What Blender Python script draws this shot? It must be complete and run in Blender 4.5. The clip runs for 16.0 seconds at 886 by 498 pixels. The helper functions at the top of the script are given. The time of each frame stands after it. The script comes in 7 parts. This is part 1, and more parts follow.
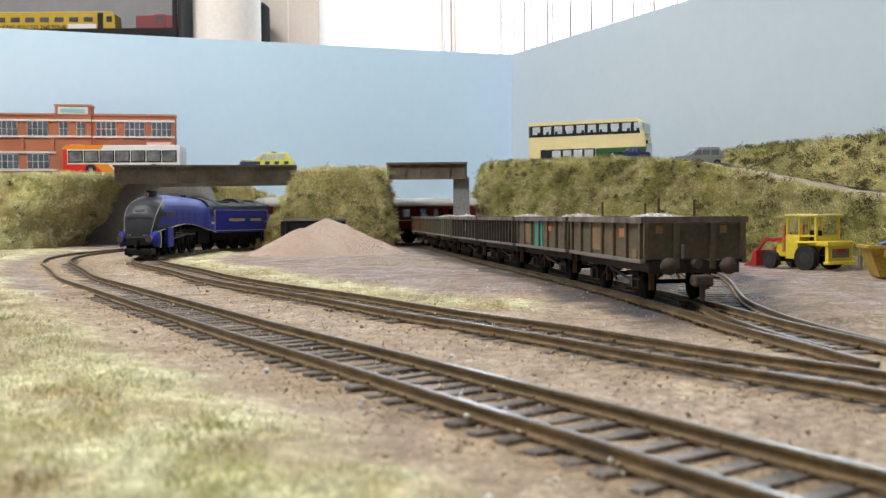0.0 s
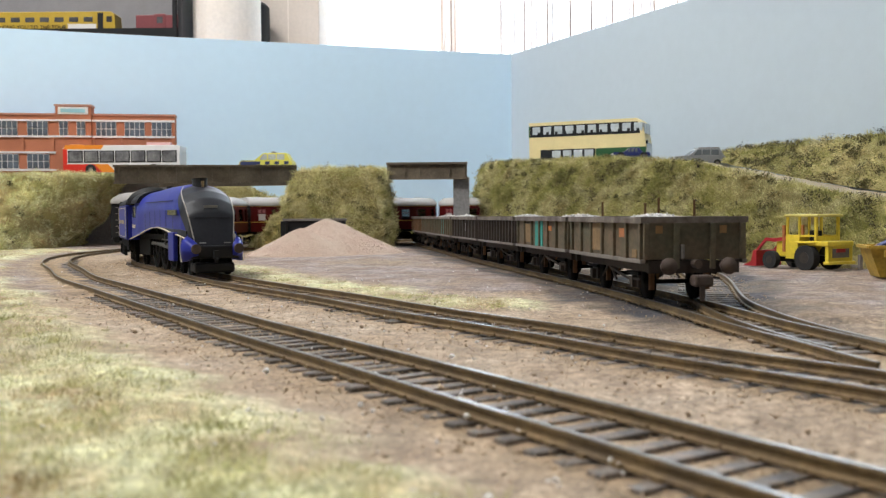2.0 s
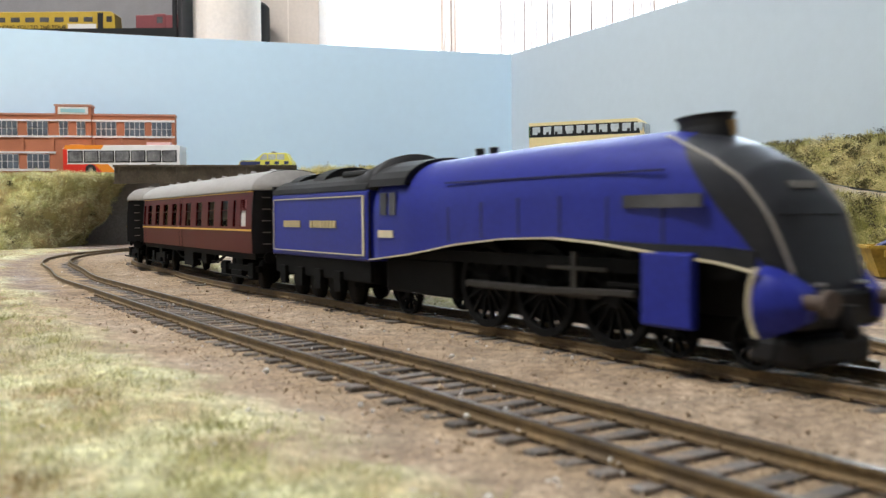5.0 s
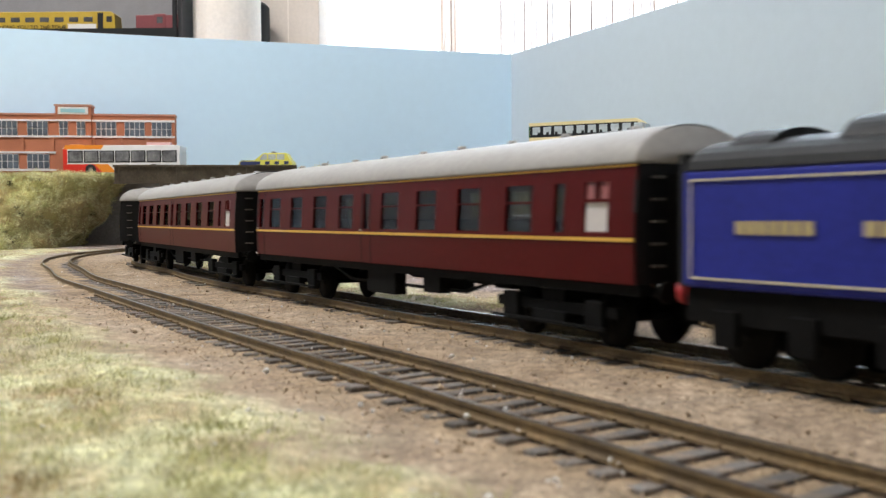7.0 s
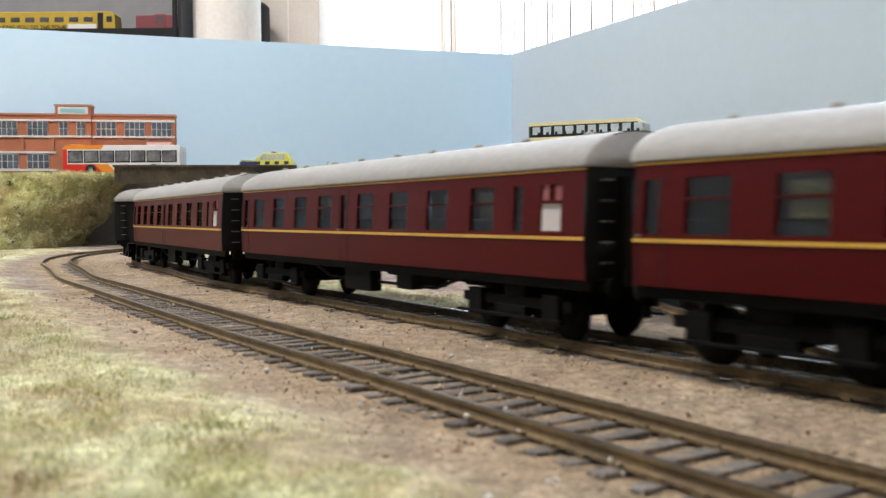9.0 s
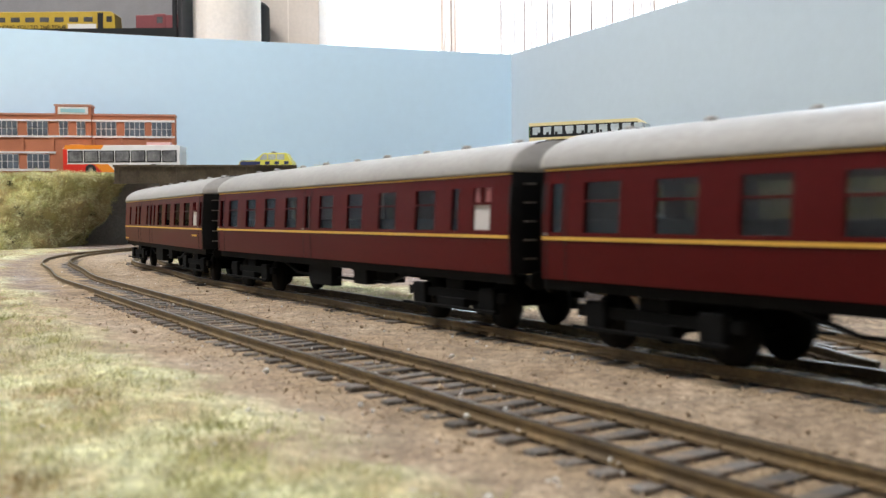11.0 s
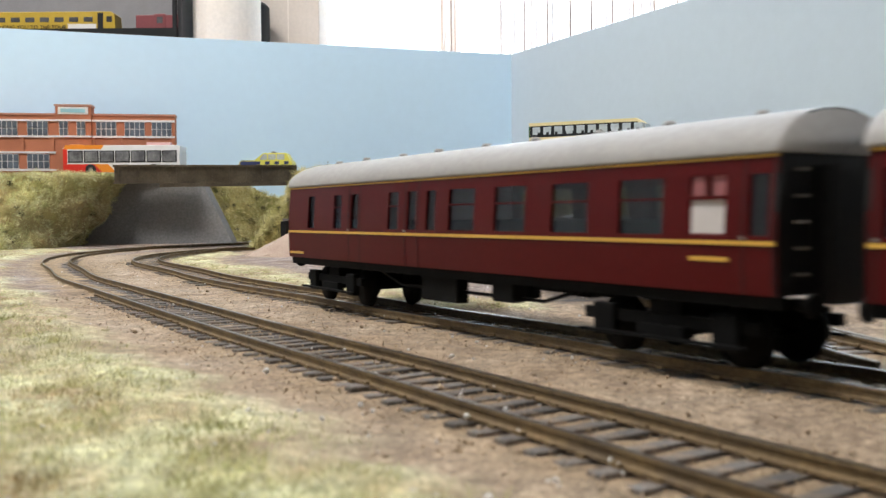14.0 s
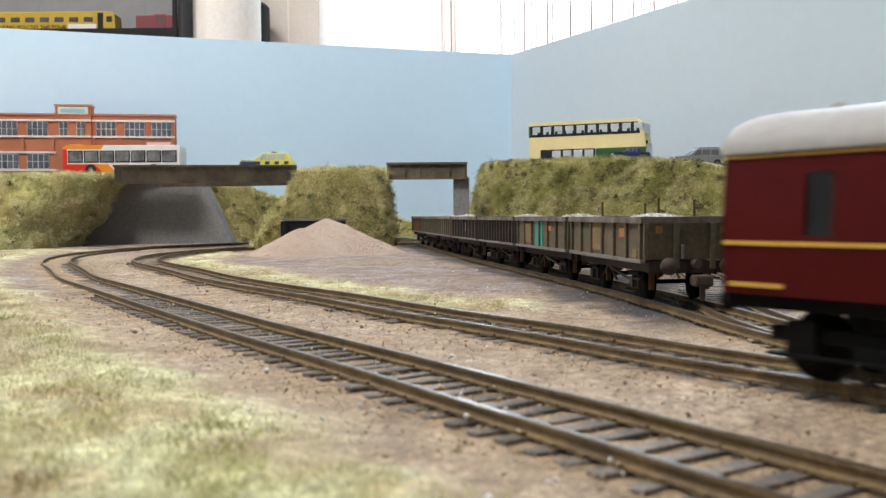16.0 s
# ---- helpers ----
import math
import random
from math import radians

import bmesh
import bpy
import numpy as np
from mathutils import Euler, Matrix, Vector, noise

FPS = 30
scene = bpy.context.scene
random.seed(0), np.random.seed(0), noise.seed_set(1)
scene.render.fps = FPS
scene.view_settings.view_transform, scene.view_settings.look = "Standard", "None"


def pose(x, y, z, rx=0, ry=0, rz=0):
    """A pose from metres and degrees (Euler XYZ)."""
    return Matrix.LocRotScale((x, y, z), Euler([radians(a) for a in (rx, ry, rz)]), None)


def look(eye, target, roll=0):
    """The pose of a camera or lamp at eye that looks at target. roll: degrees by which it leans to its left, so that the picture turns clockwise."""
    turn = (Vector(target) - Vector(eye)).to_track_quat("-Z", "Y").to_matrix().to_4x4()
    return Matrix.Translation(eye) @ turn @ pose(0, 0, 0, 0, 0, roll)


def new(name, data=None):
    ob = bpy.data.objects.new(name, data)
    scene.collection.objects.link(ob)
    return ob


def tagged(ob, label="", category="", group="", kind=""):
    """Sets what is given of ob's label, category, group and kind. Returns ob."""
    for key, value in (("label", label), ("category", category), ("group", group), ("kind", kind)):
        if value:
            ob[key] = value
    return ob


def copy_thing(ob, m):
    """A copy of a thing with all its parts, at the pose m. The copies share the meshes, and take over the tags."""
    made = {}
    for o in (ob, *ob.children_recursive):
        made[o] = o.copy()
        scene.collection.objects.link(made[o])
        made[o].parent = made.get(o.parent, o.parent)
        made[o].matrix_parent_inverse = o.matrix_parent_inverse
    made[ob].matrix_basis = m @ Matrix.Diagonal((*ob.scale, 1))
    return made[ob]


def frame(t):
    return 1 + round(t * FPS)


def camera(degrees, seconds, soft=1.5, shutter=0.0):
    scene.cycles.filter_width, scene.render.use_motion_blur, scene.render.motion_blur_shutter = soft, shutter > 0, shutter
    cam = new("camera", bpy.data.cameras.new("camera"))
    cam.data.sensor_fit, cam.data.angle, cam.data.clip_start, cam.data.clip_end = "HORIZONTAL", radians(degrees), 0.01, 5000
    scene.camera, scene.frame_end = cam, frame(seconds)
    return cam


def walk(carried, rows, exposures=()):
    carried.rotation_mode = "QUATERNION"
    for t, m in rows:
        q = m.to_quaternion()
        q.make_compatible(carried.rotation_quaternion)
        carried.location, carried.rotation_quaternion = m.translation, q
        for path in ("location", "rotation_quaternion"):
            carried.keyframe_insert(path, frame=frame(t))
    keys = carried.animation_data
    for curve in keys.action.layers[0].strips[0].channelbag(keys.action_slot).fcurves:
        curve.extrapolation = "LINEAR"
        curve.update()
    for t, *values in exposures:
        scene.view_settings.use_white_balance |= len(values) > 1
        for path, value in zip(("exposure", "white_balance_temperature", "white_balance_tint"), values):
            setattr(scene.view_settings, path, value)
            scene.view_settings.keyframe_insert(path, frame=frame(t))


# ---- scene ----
cam = camera(50.84, 16.0, soft=1.25, shutter=0.5)
EYE = (0.0, 0.0, 0.029)
CAM_POSE = Matrix.Translation(EYE) @ pose(0, 0, 0, 90 - 2.083, 0, 0) @ pose(0, 0, 0, 0, 0, -0.46)
cam.data.dof.use_dof, cam.data.dof.focus_distance, cam.data.dof.aperture_fstop = True, 0.48, 42
walk(cam, [(0.0, CAM_POSE), (16.0, CAM_POSE)])

# ---- world and light ----
world = bpy.data.worlds.new("room_air")
scene.world = world
world.use_nodes = True
sky = world.node_tree.nodes.new("ShaderNodeTexSky")
sky.sky_type, sky.sun_disc, sky.sun_elevation, sky.sun_rotation = "NISHITA", False, radians(35), radians(200)
world.node_tree.links.new(sky.outputs[0], world.node_tree.nodes["Background"].inputs[0])
world.node_tree.nodes["Background"].inputs[1].default_value = 0.12
scene.view_settings.exposure = 0.0
scene.view_settings.use_white_balance, scene.view_settings.white_balance_temperature = True, 6270


def area(name, eye, target, sx, sy, watts, colour):
    lamp = bpy.data.lights.new(name, "AREA")
    lamp.shape, lamp.size, lamp.size_y, lamp.energy, lamp.color = "RECTANGLE", sx, sy, watts, colour
    ob = new(name, lamp)
    ob.matrix_world = look(eye, target)
    return ob


area("ceiling_lamp_light", (-0.70, 0.30, 1.56), (-0.30, 0.85, 0.05), 0.9, 0.5, 64, (1.0, 0.958, 0.905))
area("window_light", (0.40, 2.34, 0.80), (0.1, 0.6, 0.0), 1.5, 1.0, 90, (0.72, 0.865, 1.0))
# added soft fill from the west; that wall has no opening
area("side_window_light", (-2.05, 0.5, 0.85), (0, 0.7, 0.1), 1.2, 0.9, 2.5, (0.88, 0.94, 1.0))


# ---- materials ----
def mat(name, colour, rough=0.7, metal=0.0, vary=0.25, scale=60.0, fine=600.0, bump=0.3, height=0.0005, colour2=None, spec=0.5,
        per="none", per_amount=0.25, mix_lo=0.35, mix_hi=0.65, coat=0.0):
    """A surface with mottling at two scales, fine relief and, where wanted, a shade of its own for each piece."""
    m = bpy.data.materials.new(name)
    m.use_nodes = True
    nt = m.node_tree
    n, l = nt.nodes, nt.links
    bsdf = n["Principled BSDF"]
    bsdf.inputs["Roughness"].default_value, bsdf.inputs["Metallic"].default_value = rough, metal
    bsdf.inputs["Coat Weight"].default_value, bsdf.inputs["Specular IOR Level"].default_value = coat, spec
    co = n.new("ShaderNodeTexCoord")
    big = n.new("ShaderNodeTexNoise")
    big.inputs["Scale"].default_value, big.inputs["Detail"].default_value = scale, 5
    small = n.new("ShaderNodeTexNoise")
    small.inputs["Scale"].default_value, small.inputs["Detail"].default_value = fine, 4
    l.new(co.outputs["Object"], big.inputs["Vector"])
    l.new(co.outputs["Object"], small.inputs["Vector"])
    ramp = n.new("ShaderNodeMapRange")
    ramp.inputs["From Min"].default_value, ramp.inputs["From Max"].default_value = mix_lo, mix_hi
    l.new(big.outputs["Fac"], ramp.inputs["Value"])
    mix = n.new("ShaderNodeMix")
    mix.data_type = "RGBA"
    c2 = colour2 or tuple(min(1, c * (1 - vary)) for c in colour)
    mix.inputs["A"].default_value, mix.inputs["B"].default_value = (*colour, 1), (*c2, 1)
    l.new(ramp.outputs["Result"], mix.inputs["Factor"])
    val = n.new("ShaderNodeMapRange")
    val.inputs["From Min"].default_value, val.inputs["From Max"].default_value = 0.3, 0.7
    val.inputs["To Min"].default_value, val.inputs["To Max"].default_value = 1 - vary * 0.7, 1 + vary * 0.5
    l.new(small.outputs["Fac"], val.inputs["Value"])
    hsv = n.new("ShaderNodeHueSaturation")
    l.new(mix.outputs["Result"], hsv.inputs["Color"])
    last = val.outputs["Result"]
    if per != "none":
        if per == "island":
            src = n.new("ShaderNodeNewGeometry").outputs["Random Per Island"]
        else:
            src = n.new("ShaderNodeObjectInfo").outputs["Random"]
        pr = n.new("ShaderNodeMapRange")
        pr.inputs["To Min"].default_value, pr.inputs["To Max"].default_value = 1 - per_amount, 1 + per_amount
        l.new(src, pr.inputs["Value"])
        mul = n.new("ShaderNodeMath")
        mul.operation = "MULTIPLY"
        l.new(last, mul.inputs[0])
        l.new(pr.outputs["Result"], mul.inputs[1])
        last = mul.outputs[0]
    l.new(last, hsv.inputs["Value"])
    l.new(hsv.outputs["Color"], bsdf.inputs["Base Color"])
    if bump:
        b = n.new("ShaderNodeBump")
        b.inputs["Strength"].default_value, b.inputs["Distance"].default_value = bump, height
        l.new(small.outputs["Fac"], b.inputs["Height"])
        l.new(b.outputs["Normal"], bsdf.inputs["Normal"])
    return m


def glow(name, colour, strength):
    m = bpy.data.materials.new(name)
    m.use_nodes = True
    b = m.node_tree.nodes["Principled BSDF"]
    b.inputs["Base Color"].default_value = (*colour, 1)
    b.inputs["Emission Color"].default_value, b.inputs["Emission Strength"].default_value = (*colour, 1), strength
    return m


def pane_glass(name, tint, gloss):
    """Thin clear glazing: mostly seen through, with a faint reflection."""
    m = bpy.data.materials.new(name)
    m.use_nodes = True
    n, l = m.node_tree.nodes, m.node_tree.links
    clear, shine, mix = n.new("ShaderNodeBsdfTransparent"), n.new("ShaderNodeBsdfGlossy"), n.new("ShaderNodeMixShader")
    clear.inputs["Color"].default_value = (*tint, 1)
    shine.inputs["Roughness"].default_value = 0.12
    mix.inputs["Fac"].default_value = gloss
    l.new(clear.outputs[0], mix.inputs[1])
    l.new(shine.outputs[0], mix.inputs[2])
    l.new(mix.outputs[0], n["Material Output"].inputs["Surface"])
    n.remove(n["Principled BSDF"])
    return m


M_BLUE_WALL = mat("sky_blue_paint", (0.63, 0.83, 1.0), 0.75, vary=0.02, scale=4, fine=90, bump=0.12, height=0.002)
# right board turned from the light: its shade is mixed into this base colour
M_SHADED_WALL = mat("shaded_board_paint", (0.50, 0.58, 0.645), 0.75, vary=0.025, scale=4, fine=90, bump=0.12, height=0.002)
def cloth(name, colour, through_amount=0.6):
    """Thin woven cloth that lets daylight through."""
    m = mat(name, colour, 0.9, vary=0.05, scale=12, fine=300)
    n, l = m.node_tree.nodes, m.node_tree.links
    t, mix = n.new("ShaderNodeBsdfTranslucent"), n.new("ShaderNodeMixShader")
    t.inputs["Color"].default_value = (*colour, 1)
    mix.inputs["Fac"].default_value = through_amount
    l.new(n["Principled BSDF"].outputs[0], mix.inputs[1])
    l.new(t.outputs[0], mix.inputs[2])
    l.new(mix.outputs[0], n["Material Output"].inputs["Surface"])
    return m


M_ROOM = mat("room_paint", (0.50, 0.50, 0.50), 0.9, vary=0.05, scale=2, fine=60, bump=0.1, height=0.002)
M_WHITE = mat("white_emulsion", (0.85, 0.84, 0.82), 0.85, vary=0.04, scale=3, fine=80, bump=0.1, height=0.001)
M_FLOOR = mat("room_carpet", (0.22, 0.19, 0.16), 0.95, vary=0.2, scale=6, fine=200, bump=0.4, height=0.003)
M_BOARD = mat("plywood_board", (0.42, 0.31, 0.2), 0.8, vary=0.2, scale=8, fine=120)
M_GRASS_EARTH = mat("flock_ground", (0.47, 0.43, 0.16), 0.95, vary=0.35, scale=22, fine=700, bump=1.0, height=0.0018, colour2=(0.42, 0.33, 0.17))
M_YARD = mat("yard_grit", (0.36, 0.31, 0.23), 0.95, vary=0.2, scale=25, fine=1100, bump=0.5, height=0.0006, colour2=(0.28, 0.23, 0.14))
M_HEAP = mat("crushed_stone", (0.47, 0.365, 0.29), 0.95, vary=0.25, scale=40, fine=1300, bump=0.9, height=0.0009, colour2=(0.44, 0.32, 0.25))
M_SLEEPER = mat("weathered_sleeper", (0.125, 0.114, 0.106), 0.7, spec=0.4, vary=0.45, scale=260, fine=1400, bump=0.7, height=0.0003, per="object", per_amount=0.35, colour2=(0.21, 0.165, 0.125))
M_RAIL = mat("rusty_rail", (0.185, 0.122, 0.052), 0.75, 0.0, vary=0.35, scale=120, fine=900, bump=0.3, height=0.0002, colour2=(0.11, 0.074, 0.036))
M_RAILTOP = mat("polished_railhead", (0.125, 0.105, 0.082), 0.30, 0.75, vary=0.3, scale=70, fine=500, bump=0.1, height=0.0001, colour2=(0.075, 0.058, 0.040))
M_BALLAST = mat("ballast_grain", (0.45, 0.345, 0.24), 0.95, vary=0.2, scale=60, fine=900, per="island", per_amount=0.32, colour2=(0.35, 0.25, 0.155))
M_CONCRETE = mat("weathered_concrete", (0.25, 0.25, 0.255), 0.85, vary=0.3, scale=22, fine=400, bump=0.4, height=0.0005, colour2=(0.28, 0.27, 0.265))
M_GIRDER = mat("brown_girder", (0.17, 0.135, 0.092), 0.75, vary=0.3, scale=50, fine=500, bump=0.3, height=0.0003, colour2=(0.095, 0.075, 0.05))
M_HILL = mat("bank_turf", (0.42, 0.35, 0.14), 0.95, vary=0.4, scale=28, fine=500, bump=1.0, height=0.002, colour2=(0.25, 0.215, 0.075))
M_STRAWY = mat("straw_bank_fibre", (0.62, 0.53, 0.26), 0.85, vary=0.2, scale=26, fine=200, bump=0, per="island", per_amount=0.3)
M_TWIG = mat("dark_twig", (0.055, 0.045, 0.030), 0.9, vary=0.3, scale=60, fine=400, bump=0, per="island", per_amount=0.5)
M_BLADE = mat("static_grass_fibre", (0.53, 0.455, 0.18), 0.85, vary=0.2, scale=26, fine=200, bump=0, per="island", per_amount=0.28, colour2=(0.34, 0.305, 0.095), mix_lo=0.40, mix_hi=0.60)
M_PALE_BLADE = mat("pale_lawn_fibre", (0.62, 0.585, 0.385), 0.85, vary=0.2, scale=18, fine=200, bump=0, per="island", per_amount=0.35, colour2=(0.40, 0.385, 0.18), mix_lo=0.43, mix_hi=0.6)
M_SHRUB = mat("dark_scrub_leaf", (0.10, 0.095, 0.04), 0.9, vary=0.3, scale=60, fine=400, bump=0, per="island", per_amount=0.5, colour2=(0.17, 0.145, 0.055))
M_BLUE = mat("garter_blue_paint", (0.018, 0.026, 0.25), 0.45, spec=0.25, vary=0.15, scale=40, fine=700, bump=0.05, height=0.0001)
M_BLACK = mat("matt_black_paint", (0.011, 0.011, 0.012), 0.6, spec=0.3, vary=0.3, scale=60, fine=700, bump=0.1, height=0.0001)
M_FRAME = mat("black_underframe", (0.006, 0.0058, 0.0056), 0.75, spec=0.12, vary=0.4, scale=90, fine=700, bump=0.1, height=0.0001)
M_CREASE = mat("dull_grey_lining", (0.30, 0.27, 0.24), 0.5, vary=0.1, bump=0)
M_BAND = mat("deep_blue_band", (0.010, 0.010, 0.055), 0.5, vary=0.1, bump=0)
M_ROD = mat("dulled_rod_steel", (0.055, 0.05, 0.045), 0.5, 0.6, vary=0.25, scale=90, fine=700, bump=0)
M_SMOKEBOX = mat("satin_black_casing", (0.016, 0.017, 0.022), 0.45, spec=0.28, vary=0.25, scale=50, fine=700, bump=0.05, height=0.0001)
M_STEEL = mat("bright_steel", (0.32, 0.31, 0.29), 0.4, 0.8, vary=0.2, scale=90, fine=700, bump=0)
M_CREAM_LINE = mat("cream_lining", (0.62, 0.55, 0.38), 0.5, vary=0.08, bump=0)
M_MAROON = mat("crimson_lake_paint", (0.074, 0.0028, 0.0034), 0.46, spec=0.14, vary=0.12, scale=30, fine=600, bump=0.04, height=0.0001)
M_GOLD_BAR = mat("gold_lettering", (0.50, 0.40, 0.20), 0.5, vary=0.15, scale=900, fine=1500, bump=0)
M_CHIP = mat("pale_quartz", (0.82, 0.80, 0.76), 0.25, vary=0.1, bump=0, per="island", per_amount=0.2)
M_STRAW = mat("straw_fibre", (0.80, 0.74, 0.55), 0.7, vary=0.1, bump=0, per="island", per_amount=0.25)
M_YELLOW_LINE = mat("yellow_lining", (0.62, 0.36, 0.05), 0.5, vary=0.08, bump=0)
M_ROOF = mat("light_grey_roof", (0.34, 0.325, 0.31), 0.6, vary=0.12, scale=30, fine=500, bump=0.05, height=0.0001)
M_PINK_GLAZE = mat("pinkish_glazing", (0.30, 0.10, 0.10), 0.3, vary=0.1, bump=0)
M_SEAT = mat("dark_blue_moquette", (0.045, 0.05, 0.075), 0.9, vary=0.3, scale=90, fine=700)
M_CASE_WINDOW = mat("dim_coach_glazing", (0.045, 0.043, 0.045), 0.12, spec=0.3, vary=0.3, scale=25, fine=100, bump=0, colour2=(0.12, 0.12, 0.125))
M_WINDOW = pane_glass("thin_coach_glazing", (0.62, 0.63, 0.64), 0.055)
M_WHITE_GLAZE = mat("whitened_glazing", (0.56, 0.52, 0.50), 0.3, vary=0.05, bump=0)
M_OLIVE = mat("weathered_olive_steel", (0.090, 0.084, 0.052), 0.7, vary=0.35, scale=60, fine=600, bump=0.2, height=0.0002, colour2=(0.13, 0.085, 0.05))
M_RUST = mat("rusty_brown_steel", (0.040, 0.027, 0.020), 0.8, vary=0.35, scale=60, fine=600, bump=0.2, height=0.0002, colour2=(0.035, 0.026, 0.021))
M_RIM = mat("grey_rim_steel", (0.21, 0.185, 0.165), 0.7, vary=0.25, scale=60, fine=600, bump=0.2, height=0.0002)
M_LOAD = mat("white_limestone_load", (0.62, 0.60, 0.58), 0.95, vary=0.2, scale=200, fine=1200, per="island", per_amount=0.3)
M_YELLOW = mat("plant_yellow_paint", (0.78, 0.60, 0.045), 0.45, vary=0.15, scale=60, fine=600, bump=0.05, height=0.0001)
M_DIRTY_YELLOW = mat("scuffed_skip_yellow", (0.52, 0.34, 0.035), 0.6, vary=0.3, scale=80, fine=600, bump=0.2, height=0.0002)
M_RED = mat("plant_red_paint", (0.42, 0.02, 0.025), 0.45, vary=0.2, scale=60, fine=600, bump=0.05, height=0.0001)
M_BUFFER = mat("rusty_brown_iron", (0.085, 0.058, 0.044), 0.75, vary=0.3, scale=90, fine=600, bump=0.2, height=0.0002)
M_RUBBER = mat("black_rubber", (0.022, 0.022, 0.022), 0.85, vary=0.3, scale=90, fine=700)
M_BRICK = mat("printed_red_brick", (0.46, 0.165, 0.085), 0.85, vary=0.15, scale=30, fine=900, bump=0.1, height=0.0002)
M_STONE = mat("white_stone_band", (0.75, 0.72, 0.70), 0.8, vary=0.06, scale=30, fine=600, bump=0.05, height=0.0002)
M_PANE = mat("slate_grey_pane", (0.13, 0.15, 0.18), 0.25, vary=0.25, scale=60, fine=300, bump=0, per="object", per_amount=0.25)
M_TEAL = mat("teal_patch_paint", (0.03, 0.30, 0.25), 0.6, vary=0.2, scale=80, fine=600)
M_ORANGE = mat("orange_label", (0.48, 0.17, 0.05), 0.6, vary=0.2, scale=90, fine=600)
M_CARD = mat("cream_card", (0.90, 0.80, 0.71), 0.8, vary=0.08, scale=10, fine=200, bump=0.1)
M_BEIGE = mat("beige_board", (0.72, 0.62, 0.53), 0.85, vary=0.08, scale=10, fine=200, bump=0.1)


def patchy(m, scale, stops):
    """Lay patches of several hues over a fibre material."""
    n, l = m.node_tree.nodes, m.node_tree.links
    tex, ramp = n.new("ShaderNodeTexNoise"), n.new("ShaderNodeValToRGB")
    tex.inputs["Scale"].default_value, tex.inputs["Detail"].default_value = scale, 2.5
    l.new(n["Texture Coordinate"].outputs["Object"], tex.inputs["Vector"])
    l.new(tex.outputs["Fac"], ramp.inputs["Fac"])
    e = ramp.color_ramp.elements
    while len(e) < len(stops):
        e.new(0.5)
    for el, (at, c) in zip(e, stops):
        el.position, el.color = at, (*c, 1)
    hsv = n["Hue/Saturation/Value"]
    l.new(ramp.outputs["Color"], hsv.inputs["Color"])


patchy(M_BLADE, 34, ((0.30, (0.19, 0.19, 0.055)), (0.42, (0.34, 0.325, 0.10)), (0.50, (0.47, 0.435, 0.165)), (0.58, (0.62, 0.58, 0.31)), (0.68, (0.37, 0.295, 0.125))))
patchy(M_STRAWY, 36, ((0.32, (0.42, 0.32, 0.12)), (0.42, (0.64, 0.56, 0.25)), (0.52, (0.80, 0.73, 0.43)), (0.60, (0.72, 0.69, 0.34)), (0.68, (0.52, 0.46, 0.18))))
patchy(M_PALE_BLADE, 24, ((0.34, (0.28, 0.31, 0.09)), (0.42, (0.52, 0.53, 0.23)), (0.50, (0.78, 0.76, 0.49)), (0.57, (0.62, 0.64, 0.31)), (0.64, (0.42, 0.28, 0.12))))

# ---- mesh helpers ----
def mesh_from(name, bm, material, smooth=False):
    me = bpy.data.meshes.new(name)
    bmesh.ops.recalc_face_normals(bm, faces=bm.faces)
    bm.to_mesh(me)
    bm.free()
    for mm in (material if isinstance(material, (list, tuple)) else [material]):
        me.materials.append(mm)
    if smooth:
        for f in me.polygons:
            f.use_smooth = True
    return me


def part(name, bm, material, parent=None, label="", smooth=False, at=None):
    ob = new(name, mesh_from(name, bm, material, smooth))
    if parent is not None:
        ob.parent = parent
    if at is not None:
        ob.matrix_basis = at
    if label:
        ob["label"] = label
    return ob


def thing(name, label, category, at=None, group="", kind=""):
    ob = new(name)
    ob.empty_display_size = 0.01
    if at is not None:
        ob.matrix_basis = at
    return tagged(ob, label, category, group, kind)


def box(bm, x0, x1, y0, y1, z0, z1, bevel=0.0):
    """A box, its edges rounded off where bevel is given."""
    made = bmesh.ops.create_cube(bm, size=1.0)["verts"]
    for v in made:
        v.co = Vector(((x0 + x1) / 2 + v.co.x * (x1 - x0), (y0 + y1) / 2 + v.co.y * (y1 - y0), (z0 + z1) / 2 + v.co.z * (z1 - z0)))
    if bevel:
        edges = list({e for v in made for e in v.link_edges})
        bmesh.ops.bevel(bm, geom=edges, offset=bevel, segments=2, affect="EDGES", profile=0.5)
    return bm


def boxes(*rows, bevel=0.0):
    bm = bmesh.new()
    for r in rows:
        box(bm, *r, bevel=bevel)
    return bm


def cyl(bm, m, r, length, seg=20, r2=None):
    """A cylinder along its own z, centred on m."""
    bmesh.ops.create_cone(bm, cap_ends=True, segments=seg, radius1=r, radius2=r if r2 is None else r2, depth=length, matrix=m)
    return bm


def loft(bm, rings, closed=True, caps=True):
    """Skin over rings of equally many points."""
    rows = [[bm.verts.new(p) for p in ring] for ring in rings]
    n = len(rows[0])
    for a, b in zip(rows, rows[1:]):
        for i in range(n if closed else n - 1):
            j = (i + 1) % n
            bm.faces.new((a[i], a[j], b[j], b[i]))
    if caps and closed:
        bm.faces.new(rows[0][::-1])
        bm.faces.new(rows[-1])
    return bm


